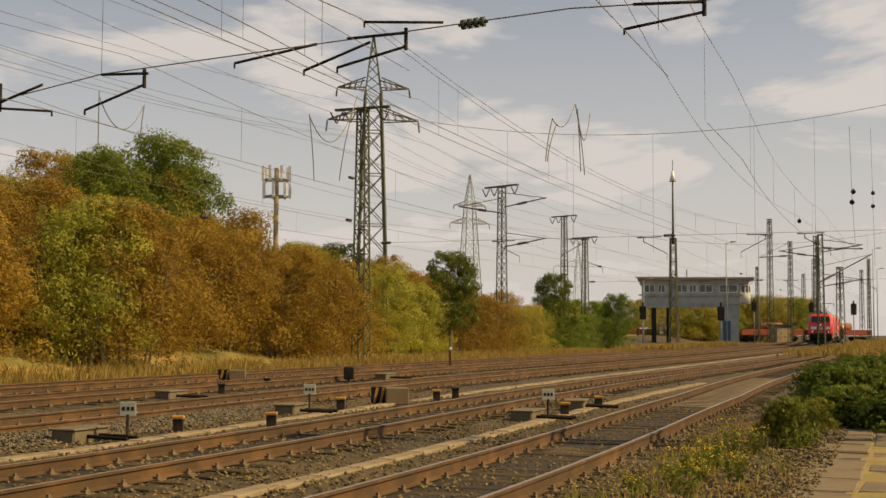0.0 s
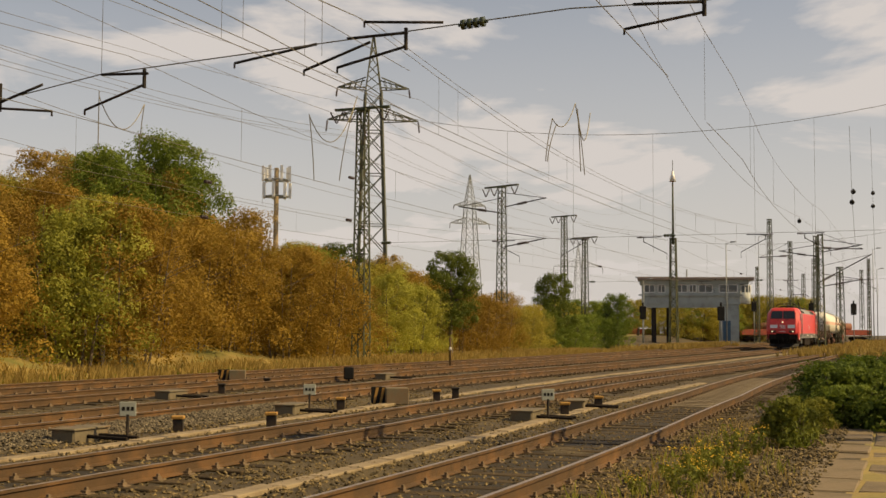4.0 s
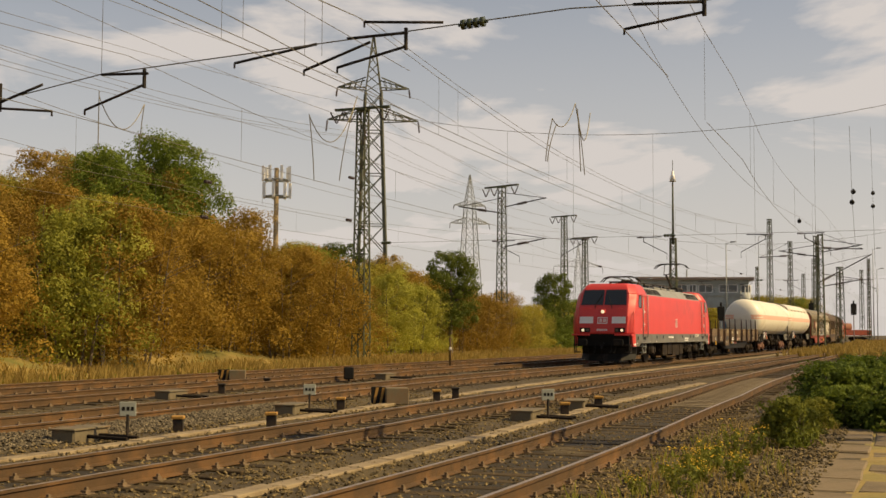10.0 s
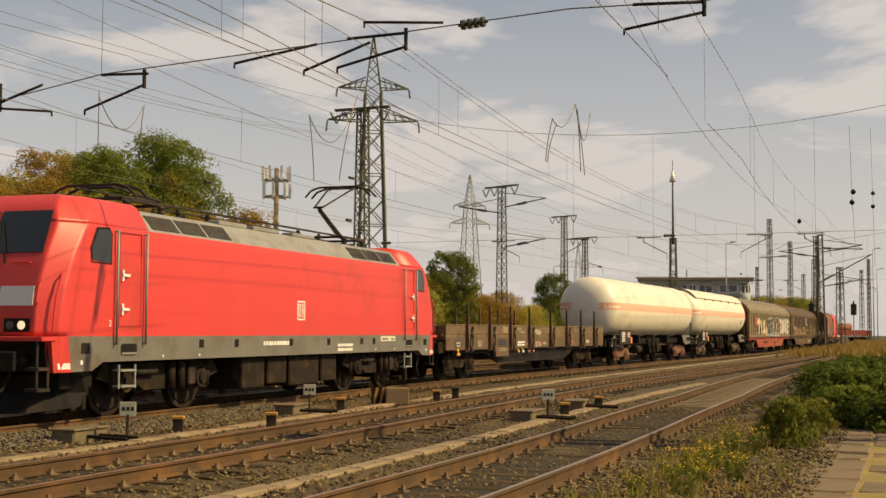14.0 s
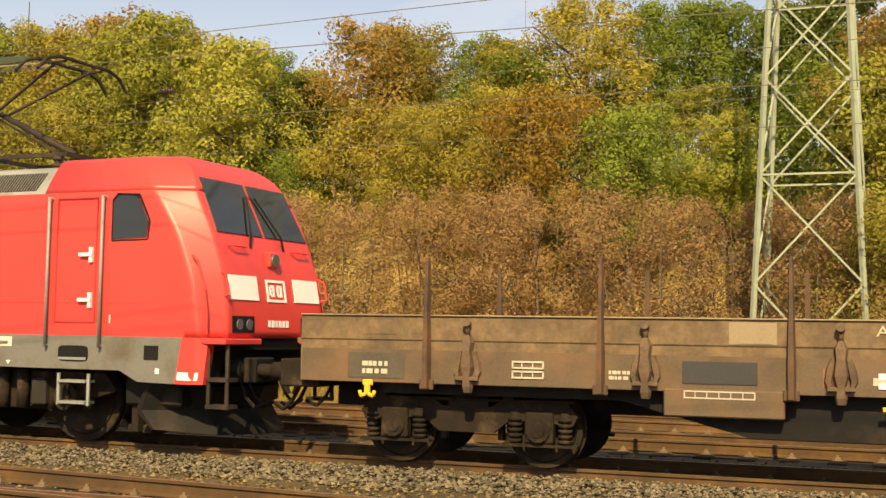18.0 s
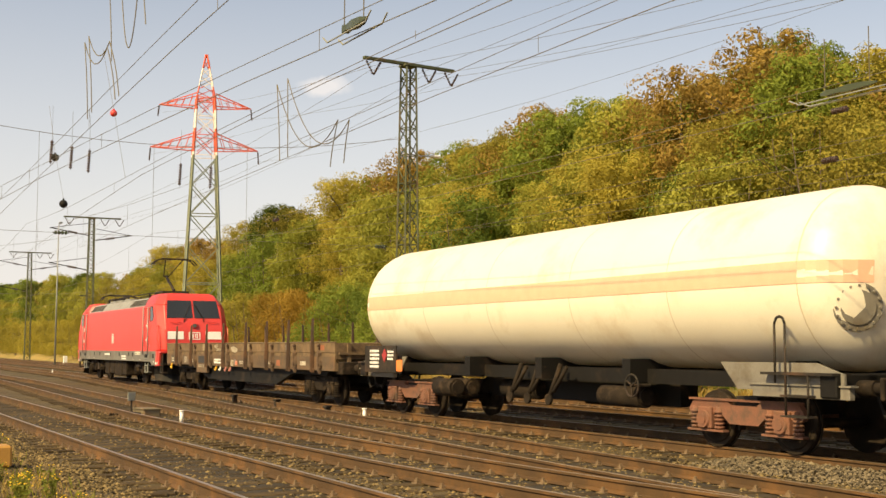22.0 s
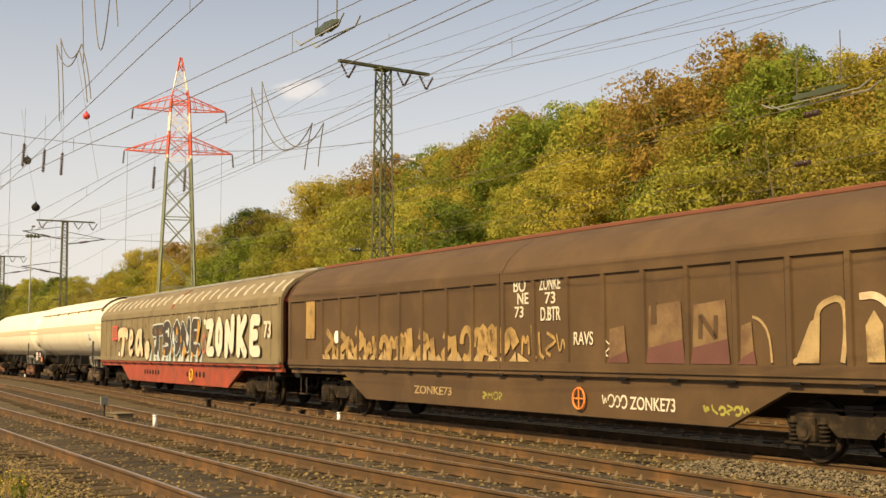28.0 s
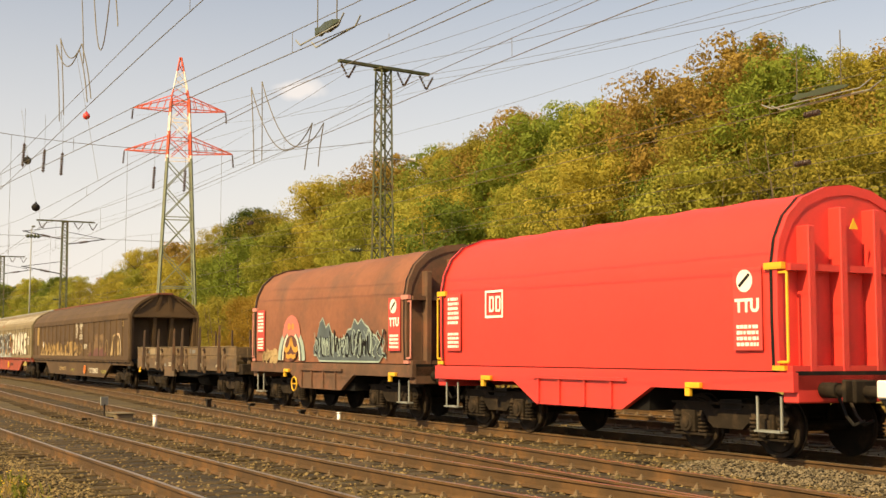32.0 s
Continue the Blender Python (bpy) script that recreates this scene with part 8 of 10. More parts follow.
def lattice(parent, h, w0, w1, leg, brace, panels, material, base_h=0.0, name="lattice", both=True):
    """Four legs, each a part, and the lacing between them as one part."""
    cs = [(-1, -1), (1, -1), (1, 1), (-1, 1)]
    for cx, cy in cs:
        bm = nb()
        strut(bm, (cx * w0 / 2, cy * w0 / 2, -0.5), (cx * w1 / 2, cy * w1 / 2, h), leg)
        part("leg", bm, material, parent)
    bm = nb()
    z = base_h
    hs = [0.0]
    k = 0
    while z < h - 0.3:
        w = w0 + (w1 - w0) * z / h
        step = max(w * 1.05, (h - base_h) / panels) if panels else w * 1.05
        z2 = min(z + step, h)
        w2 = w0 + (w1 - w0) * z2 / h
        for i in range(4):
            (ax, ay), (bx, by) = cs[i], cs[(i + 1) % 4]
            a0, b0 = (ax * w / 2, ay * w / 2, z), (bx * w / 2, by * w / 2, z)
            a1, b1 = (ax * w2 / 2, ay * w2 / 2, z2), (bx * w2 / 2, by * w2 / 2, z2)
            if k % 2 or both:
                strut(bm, a0, b1, brace)
            if not (k % 2) or both:
                strut(bm, b0, a1, brace)
            if k % 2 == 0:
                strut(bm, a0, b0, brace)
        z = z2
        k += 1
    tagged(part("lacing", bm, material, parent, "diagonal lacing bars"), kind="stuff")


def insulator(bm, a, b, r=0.07, n=5):
    a, b = Vector(a), Vector(b)
    d = (b - a)
    rod(bm, a, b, r * 0.35, 6)
    for i in range(n):
        p = a + d * ((i + 0.8) / (n + 0.6))
        disc(bm, p, d, r, d.length / n * 0.55, 10)


def lattice_mast(m, h, w, label, arm=0.0, lamp=False, material=None):
    """Green catenary mast, with a cross arm and V insulators where it has one."""
    material = material or M_STEELGREEN
    t = thing("lattice_mast", label, "catenary mast", m, "masts along the tracks")
    lattice(t, h, w, w * 0.60, 0.062, 0.034, 0, material, both=False)
    bm = nb()
    box(bm, -w * 0.9, w * 0.9, -w * 0.9, w * 0.9, -0.6, 0.05, 0.03)
    part("foundation", bm, M_CONC, t, "concrete foundation block")
    bm = nb()
    box(bm, -w * 0.4, w * 0.4, -w * 0.4, w * 0.4, h - 0.06, h + 0.06)
    part("head_plate", bm, material, t)
    if arm:
        bm = nb()
        box(bm, -0.12, 0.12, -arm, arm * 0.95, h + 0.02, h + 0.16)
        part("cross_arm", bm, material, t, "horizontal cross arm")
        for y in (-arm * 0.95, -arm * 0.45, arm * 0.75):
            bm = nb()
            for d in (-0.45, 0.45):
                insulator(bm, (0, y + d, h), (0, y, h - 0.75), 0.06, 5)
            part("insulator", bm, M_INSUL, t, "V-shaped insulator string")
    if lamp:
        bm = nb()
        rod(bm, (0, -w * 0.4, lamp), (0, -1.4, lamp + 0.1), 0.03, 6)
        part("lamp_arm", bm, M_STEELGREY, t)
        bm = nb()
        box(bm, -0.13, 0.13, -2.0, -1.3, lamp + 0.02, lamp + 0.16, 0.04)
        part("lamp_head", bm, M_WHITE, t, "pale street-lamp head")
    return t


def pylon(m, h, w0, w1, arms, label, material, tip, top_mat=None, split=0.5, heavy=1.0):
    """Power pylon: tapered lattice, peaked head, cross arms at (height, reach)."""
    t = thing("power_pylon", label, "power pylon", m, "power pylons")
    hb = h * tip
    if top_mat:
        lattice(t, hb * split, w0, w0 + (w1 - w0) * split, 0.13, 0.065, 0, material)
        up = new("upper_section"); up.parent = t
        bm = nb()
        cs = [(-1, -1), (1, -1), (1, 1), (-1, 1)]
        z = hb * split
        k = 0
        while z < hb - 0.2:
            w = w0 + (w1 - w0) * z / hb
            z2 = min(z + w * 0.9, hb)
            w2 = w0 + (w1 - w0) * z2 / hb
            for i in range(4):
                (ax, ay), (bx, by) = cs[i], cs[(i + 1) % 4]
                strut(bm, (ax * w / 2, ay * w / 2, z), (bx * w2 / 2, by * w2 / 2, z2), 0.05)
                strut(bm, (bx * w / 2, by * w / 2, z), (ax * w2 / 2, ay * w2 / 2, z2), 0.05)
                strut(bm, (ax * w / 2, ay * w / 2, z), (ax * w2 / 2, ay * w2 / 2, z2), 0.13)
                strut(bm, (ax * w / 2, ay * w / 2, z), (bx * w / 2, by * w / 2, z), 0.05)
            z = z2
        bpy.data.objects.remove(up)
        part("upper_section", bm, top_mat, t, "red and white painted upper section")
    else:
        lattice(t, hb, w0, w1, 0.08 * heavy, 0.035 * heavy, 0, material)
    pm = top_mat or material
    bm = nb()
    for cx, cy in ((-1, -1), (1, -1), (1, 1), (-1, 1)):
        strut(bm, (cx * w1 / 2, cy * w1 / 2, hb), (cx * 0.08, cy * 0.08, h), 0.07 if top_mat else 0.05)
        for k in range(6):
            f0, f1 = k / 6, (k + 1) / 6
            a = (cx * w1 / 2 * (1 - f0), cy * w1 / 2 * (1 - f0), hb + (h - hb) * f0)
            strut(bm, a, (-cy * w1 / 2 * (1 - f1), cx * w1 / 2 * (1 - f1), hb + (h - hb) * f1), 0.05)
    part("peak", bm, pm, t)
    for z, reach in arms:
        w = w0 + (w1 - w0) * min(z / hb, 1.0)
        for s in (-1, 1):
            bm = nb()
            for cy in (-1, 1):
                a, b, c = (s * w / 2, cy * w / 2, z), (s * w / 2, cy * w / 2, z + reach * 0.28), (s * reach, 0, z + 0.05)
                strut(bm, a, c, 0.065); strut(bm, b, c, 0.065)
                for k in range(1, 5):
                    p = Vector(a).lerp(Vector(c), k / 5); q = Vector(b).lerp(Vector(c), k / 5 - 0.1)
                    strut(bm, p, q, 0.04)
            for k in range(1, 5):
                f = k / 5
                strut(bm, Vector((s * w / 2, -w / 2, z)).lerp(Vector((s * reach, 0, z)), f), Vector((s * w / 2, w / 2, z)).lerp(Vector((s * reach, 0, z)), f), 0.025)
            part("cross_arm", bm, pm, t, "tapering lattice cross arm")
            bm = nb()
            insulator(bm, (s * reach, 0, z), (s * reach + s * 0.1, 0, z - reach * 0.25), 0.09, 6)
            part("insulator", bm, M_INSUL, t)
    return t


M_PALEGREEN = mat("pale_green_steel", (0.30, 0.33, 0.24), 0.6, 0.1, vary=0.2, scale=2)


def banded_paint():
    m = bpy.data.materials.new("red_white_bands")
    m.use_nodes = True
    n, l = m.node_tree.nodes, m.node_tree.links
    tc = n.new("ShaderNodeTexCoord"); sp = n.new("ShaderNodeSeparateXYZ")
    l.new(tc.outputs["Object"], sp.inputs[0])
    md = n.new("ShaderNodeMath"); md.operation = "MODULO"; md.inputs[1].default_value = 4.3
    l.new(sp.outputs["Z"], md.inputs[0])
    gt = n.new("ShaderNodeMath"); gt.operation = "GREATER_THAN"; gt.inputs[1].default_value = 2.4
    l.new(md.outputs[0], gt.inputs[0])
    nz = n.new("ShaderNodeTexNoise"); nz.inputs["Scale"].default_value = 3
    l.new(tc.outputs["Object"], nz.inputs["Vector"])
    mx_ = n.new("ShaderNodeMixRGB"); mx_.inputs[1].default_value, mx_.inputs[2].default_value = (0.62, 0.10, 0.05, 1), (0.75, 0.68, 0.62, 1)
    l.new(gt.outputs[0], mx_.inputs[0])
    hs = n.new("ShaderNodeHueSaturation"); hs.inputs["Saturation"].default_value = 1.0
    mr = n.new("ShaderNodeMapRange"); mr.inputs["To Min"].default_value, mr.inputs["To Max"].default_value = 0.75, 1.2
    l.new(nz.outputs["Fac"], mr.inputs["Value"]); l.new(mr.outputs[0], hs.inputs["Value"]); l.new(mx_.outputs[0], hs.inputs["Color"])
    l.new(hs.outputs[0], n["Principled BSDF"].inputs["Base Color"])
    return m


M_REDWHITE = banded_paint()
M_PYLONGREEN = mat("weathered_pale_green_steel", (0.17, 0.19, 0.13), 0.7, 0.1, vary=0.2, scale=2)
M_PYLONGREY = mat("weathered_grey_green_steel", (0.095, 0.100, 0.072), 0.7, 0.1, vary=0.2, scale=2)

# right-hand part of the yard
pylon(pose(-6.3, 110.0, -0.4, 0, 0, 6), 28.2, 3.0, 1.4, [(20.6, 4.05), (23.5, 3.2)], "weathered power pylon with two cross arms behind the mast", M_PYLONGREY, 0.82, heavy=1.5)
lattice_mast(on_line(-66.2, -17.85, -0.4), 15.4, 0.85, "tall green lattice mast of the head span, with lamps", 1.9)
lattice_mast(on_line(-104, -22.6, -0.4, -24), 14.9, 0.8, "green lattice mast with a cross arm and insulators", 2.1)
lattice_mast(on_line(-146, -29, -0.4, -24), 16.0, 0.8, "slender lattice mast with a cross arm", 2.0)
lattice_mast(on_line(-150, -27.4, -0.4, -24), 13.6, 0.75, "slender lattice mast with a cross arm", 2.0)
lattice_mast(on_line(-124.1, -11.3, -0.4), 11.4, 0.85, "dark lattice mast standing in dry grass between the tracks", 0)
lattice_mast(on_line(-134.6, 2.1, -0.4), 12.2, 0.75, "lattice mast between the tracks with a bracket", 0)
for x, y, h, w in ((50.0, 190, 19.2, 0.8), (57.3, 205, 16.9, 0.75), (49.6, 165, 14.7, 0.75), (47.9, 150, 9.8, 0.85), (77.6, 260, 17.3, 0.9), (84.1, 290, 15.5, 0.9), (68.5, 200, 13.8, 0.5), (60.7, 240, 14.5, 0.7), (101, 300, 17.0, 0.9)):
    lattice_mast(pose(x, y, -0.4, 0, 0, 20), h, w, "distant lattice mast over the yard", 0)
# long booms on two of the far masts
for x, y, h, x1, z1 in ((49.6, 165, 8.4, 56.6, 12.3), (49.6, 165, 13.2, 55.5, 13.0), (57.3, 205, 14.6, 52.0, 14.2)):
    t = thing("bracket_arm", "long dark pulled-off boom with an insulator on a far mast", "bracket arm", pose(x, y, -0.4), "bracket arms")
    bm = nb(); rod(bm, (0, 0, h), (x1 - x, -1.0, z1), 0.07, 6); part("tube", bm, M_STEELDARK, t)
    bm = nb(); insulator(bm, ((x1 - x) * 0.12, -0.12, h + (z1 - h) * 0.12), ((x1 - x) * 0.34, -0.34, h + (z1 - h) * 0.34), 0.16, 6); part("insulator", bm, M_INSUL, t)
    bm = nb(); rod(bm, (0, 0, h + 2.2), (x1 - x, -1.0, z1), 0.03, 5); part("stay", bm, M_STEELDARK, t)
pylon(pose(4.6, 214, -0.5, 0, 0, 20), 29.0, 4.2, 1.5, [(20.5, 3.6), (23.6, 2.9)], "distant grey power pylon behind the trees", M_STEELGREY, 0.83)
pylon(pose(43, 395, -0.5, 0, 0, 10), 30.0, 4.2, 1.5, [(22.5, 8.0)], "far grey power pylon with one wide cross arm", M_STEELGREY, 0.80)

# left-hand part of the yard
lattice_mast(on_line(57.3, -13.0, -0.4, 8), 16.7, 0.95, "tall green lattice mast with a cross arm and V insulators", 2.85, lamp=12.0)
pylon(on_line(121, -19.6, -0.4, 78), 31.6, 4.2, 1.75, [(21.9, 5.3), (26.2, 4.55)], "power pylon with red and white painted head beside the wood", M_PYLONGREEN, 0.86, M_REDWHITE, 0.78)
lattice_mast(on_line(131, -10.5, -0.4), 15.4, 0.8, "green lattice mast with cross arm beside the far curve", 3.0)
lattice_mast(on_line(185, -11.5, -0.4), 15.5, 0.8, "distant green lattice mast beside the wood", 3.0)
lattice_mast(on_line(-16.9, -12.6, -0.4), 11.0, 0.95, "green lattice mast carrying the head span", 0, lamp=10.2)
pylon(on_line(3.0, -19.2, -0.2, 0), 24.0, 3.0, 1.15, [(17.0, 4.5), (20.0, 3.6)], "pale green power pylon standing in the bushes", M_PALEGREEN, 0.85)


# slim lamp posts
def lamp_post(m, h, label):
    t = thing("lamp_post", label, "lamp post", m, "lamp posts of the yard")
    bm = nb()
    rod(bm, (0, 0, -0.4), (0, 0, h), 0.09, 10, 0.05)
    part("pole", bm, M_STEELGREY, t)
    bm = nb()
    rod(bm, (0, 0, h - 0.05), (1.0, 0, h + 0.1), 0.03, 6)
    part("arm", bm, M_STEELGREY, t)
    bm = nb()
    box(bm, 0.7, 1.4, -0.14, 0.14, h + 0.06, h + 0.2, 0.04)
    part("lamp_head", bm, M_STEELGREY, t)
    return t


lamp_post(on_line(122, -5.8, -0.3, 180), 13.6, "slim grey lamp post beside the tracks")
for s, n, h in ((-150, -10, 12.5), (-187, -10.0, 16.0), (-205, 6, 15.0), (-170, -24, 9), (-235, -20, 10), (-250, 8, 14)):
    lamp_post(on_line(s, n, -0.3, 60), h, "slim grey lamp post of the yard")

# mobile-phone mast
t = thing("phone_mast", "pale concrete phone mast with two rings of antennas", "antenna mast", pose(-15.1, 112, 0))
bm = nb(); rod(bm, (0, 0, -0.5), (0, 0, 16.2), 0.27, 12, 0.20); part("pole", bm, M_CONC, t)
for z in (13.6, 15.1):
    bm = nb()
    for k in range(16):
        a, b = k * math.tau / 16, (k + 1) * math.tau / 16
        rod(bm, (math.cos(a) * 1.1, math.sin(a) * 1.1, z), (math.cos(b) * 1.1, math.sin(b) * 1.1, z), 0.07, 6)
    for k in range(4):
        a = k * math.tau / 4
        rod(bm, (0, 0, z), (math.cos(a) * 1.1, math.sin(a) * 1.1, z), 0.05, 6)
    part("ring", bm, M_STEELGREY, t)
    for k in range(7):
        bm = nb()
        a = k * math.tau / 7 + z
        x, y = math.cos(a) * 1.22, math.sin(a) * 1.22
        box(bm, x - 0.13, x + 0.13, y - 0.1, y + 0.1, z - 0.15, z + 1.25, 0.03)
        part("antenna", bm, M_WHITE, t, "white antenna panel")


# overhead line along one track
def sagged(a, b, z0, z1, sag, k):
    return [(a + (b - a) * i / k, z0 + (z1 - z0) * i / k - sag * 4 * (i / k) * (1 - i / k)) for i in range(k + 1)]


SUPPORTS = [-300, -240, -190, -128, -66, -19, 58, 128, 190, 260]


def overhead_line(nf, label, zc=5.5, zm=7.0, sag=0.75, s0=-300, s1=260):
    t = thing("overhead_line", label, "overhead line", group="overhead lines", kind="structure")

    def wire(name, pts, r):
        bm = nb()
        P = [Vector((*line_at(s, nf(s))[:2], z)) for s, z in pts]
        for a, b in zip(P, P[1:]):
            rod(bm, a, b, r, 5, caps=False)
        part(name, bm, M_WIRE, t)
    wire("contact_wire", [(s, zc) for s in np.arange(s0, s1 + 1, 6.0)], 0.0068)
    for a, b in zip(SUPPORTS, SUPPORTS[1:]):
        if a < s0 or b > s1:
            continue
        pts = sagged(a, b, zm, zm, sag * ((b - a) / 50.0) ** 1.2, 10)
        wire("messenger_wire", pts, 0.0058)
        n = max(2, int((b - a) / 9))
        for i in range(n):
            s = a + (b - a) * (i + 0.5) / n
            f = (i + 0.5) / n
            z = zm - sag * ((b - a) / 50.0) ** 1.2 * 4 * f * (1 - f)
            bm = nb()
            x, y, _ = line_at(s, nf(s))
            rod(bm, (x, y, zc), (x, y, z), 0.004, 4, caps=False)
            part("dropper", bm, M_WIRE, t)


overhead_line(lerp_list(TRACK_C), "contact and messenger wires over the through track")
overhead_line(lerp_list([(-400, 1.9), (-150, 4.4), (-60, 5.5), (-10, 5.3), (0, 5.9), (15, 7.0), (30, 7.0), (60, 5.6), (400, 5)]), "contact and messenger wires over the second track", 5.85, 7.2)
overhead_line(lerp_list([(-75, 4.2), (-40, 4.8), (-17, 4.95), (14, 5.0), (60, 3.9)]), "contact and messenger wires over the crossover", 5.88, 7.4, s0=-66, s1=58)
overhead_line(lerp_list([(-220, 5.6), (-60, 9.15), (-30, 10.75), (-5, 10.6)]), "contact and messenger wires over the siding", 5.9, 7.9, 0.4, s1=-19)
overhead_line(lerp_list([(-19, 10.7), (-5, 10.6), (12, 9.9), (30, 9.2), (60, 8.2), (260, 7.6)]), "contact and messenger wires over the far part of the siding", 5.9, 6.7, 0.25, s0=-19)
overhead_line(lerp_list([(-19, 6.0), (11.8, 8.13), (19, 8.8), (30.5, 9.6), (60, 11.0)]), "contact wire crossing over to the siding", 5.52, 6.3, 0.3, s0=-19, s1=58)
overhead_line(lerp_list(TRACK_D), "contact and messenger wires over the far track", 5.5, 7.1)
overhead_line(lerp_list(TRACK_E), "contact and messenger wires over the outermost track", 5.5, 7.1)


def registration(s, nf, side, z=5.5, zu=6.75):
    """Steady arm under a drop bracket that holds a contact wire sideways."""
    t = thing("registration_arm", "dark steel registration arm with an insulator on the cross wire", "registration arm", on_line(s, nf(s)), "registration arms")
    bm = nb()
    rod(bm, (0, side * 0.55, zu + 0.02), (0, side * 0.55, zu - 0.28), 0.022, 6)
    rod(bm, (0, side * 0.6, zu + 0.02), (0, side * -0.45, zu + 0.04), 0.024, 6)
    part("drop_bracket", bm, M_STEELDARK, t)
    bm = nb()
    rod(bm, (0, side * 0.55, zu - 0.22), (0, -side * 0.75, z + 0.36), 0.020, 6)
    rod(bm, (0, -side * 0.75, z + 0.38), (0, -side * 0.75, z + 0.02), 0.010, 5)
    part("steady_arm", bm, M_STEELDARK, t)
    bm = nb()
    insulator(bm, (0, side * 0.6, zu + 0.02), (0, side * 0.95, zu + 0.03), 0.05, 4)
    part("insulator", bm, M_INSUL, t)


def head_span(s, n0, n1, za, zb, tracks, label, big=True):
    """Cross wires from mast to mast with the hangers of each track."""
    t = thing("head_span", label, "head span", group="head spans", kind="structure")

    def wire(z0, z1, sag, r):
        bm = nb()
        P = []
        for i in range(17):
            f = i / 16
            x, y, _ = line_at(s, n0 + (n1 - n0) * f)
            P.append(Vector((x, y, z0 + (z1 - z0) * f - sag * 4 * f * (1 - f))))
        for a, b in zip(P, P[1:]):
            rod(bm, a, b, r, 5, caps=False)
        part("cross_wire", bm, M_WIRE, t)
        return P
    wire(6.85, 6.85, 0.0, 0.010)
    if big:
        wire(za, zb, 0.35 * abs(n1 - n0) / 6, 0.014)
    for nf in tracks:
        n = nf(s)
        f = (n - n0) / (n1 - n0)
        top = za + (zb - za) * f - 0.35 * abs(n1 - n0) / 6 * 4 * f * (1 - f)
        bm = nb()
        x, y, _ = line_at(s, n)
        if big:
            rod(bm, (x, y, 6.85), (x, y, top), 0.008, 4, caps=False)
        rod(bm, (x, y, 5.95), (x, y, 6.85), 0.007, 4, caps=False)
        part("hanger", bm, M_WIRE, t)
    for n in (n0 + 1.2, (n0 + n1) / 2 + 1.7, n1 - 1.2):
        bm = nb()
        a, b = Vector((*line_at(s, n - 0.35)[:2], 6.85)), Vector((*line_at(s, n + 0.35)[:2], 6.85))
        insulator(bm, a, b, 0.09, 4)
        part("insulator", bm, M_INSULGREEN, t, "greenish glass insulator")


M_INSULGREEN = mat("green_glass_insulator", (0.05, 0.06, 0.025), 0.25, vary=0.1)
_fA, _fB, _fC, _fD, _fE = (lerp_list(p) for p in (TRACK_A, TRACK_B, TRACK_C, TRACK_D, TRACK_E))
ALLT = [_fA, _fB, _fC, _fD, _fE]


def near_span():
    """The nearest cross wire, hung in straight lengths, with its steady arms."""
    t = thing("head_span", "cross wire with steady arms over all tracks near the bush", "head span", group="head spans", kind="structure")

    def at(n, z):
        x, y, _ = line_at(-17.0, n)
        return Vector((x, y, z))
    nodes = [(-12.6, 6.5), (-1.43, 5.83), (0.81, 6.18), (5.1, 6.41), (9.5, 6.65), (11.6, 6.60), (18.4, 7.1)]
    for a, b in zip(nodes, nodes[1:]):
        bm = nb()
        rod(bm, at(*a), at(*b), 0.011, 6, caps=False)
        part("cross_wire", bm, M_WIRE, t)
    bm = nb()
    P = [at(-12.6 + 31.0 * i / 16, 10.9 - 1.9 * 4 * (i / 16) * (1 - i / 16)) for i in range(17)]
    for a, b in zip(P, P[1:]):
        rod(bm, a, b, 0.012, 5, caps=False)
    part("upper_cross_wire", bm, M_WIRE, t)
    for n in (-8.6, -4.6, 0.8, 5.2, 10.9):
        f = (n + 12.6) / 31.0
        bm = nb()
        rod(bm, at(n, 6.2), at(n, 10.9 - 7.6 * f * (1 - f)), 0.006, 4, caps=False)
        part("hanger", bm, M_WIRE, t)
    bm = nb()
    insulator(bm, at(7.65, 6.53), at(8.15, 6.56), 0.085, 4)
    part("insulator", bm, M_INSULGREEN, t, "greenish glass insulator")
    # low end, high end and, where there is one, the bar above it
    for low, high, bar in (((0.46, 5.54), (1.71, 5.93), ((0.81, 6.17), (1.78, 6.13))), ((-0.26, 5.56), (-1.43, 5.68), ((-1.40, 5.80), (-0.48, 6.07))), ((3.53, 6.19), (5.1, 6.41), None), ((4.87, 5.97), (6.09, 6.37), None), ((5.49, 5.98), (6.73, 6.25), ((5.67, 6.46), (6.76, 6.48))), ((5.98, 6.72), (7.38, 6.60), None), ((10.37, 6.25), (11.60, 6.42), ((10.51, 6.63), (11.60, 6.58)))):
        bm = nb()
        rod(bm, at(*low), at(*high), 0.024, 7)
        rod(bm, at(*low), at(low[0], low[1] - 0.09), 0.018, 6)
        arm = part("steady_arm", bm, M_STEELDARK, t, "dark steel steady arm")
        if bar:
            bm = nb()
            rod(bm, at(*bar[0]), at(*bar[1]), 0.026, 7)
            part("arm_bar", bm, M_STEELDARK, arm)
            bm = nb()
            rod(bm, at(high[0], bar[1][1] + 0.08), at(high[0], high[1] - 0.06), 0.035, 6)
            part("drop_bracket", bm, M_STEELDARK, arm)


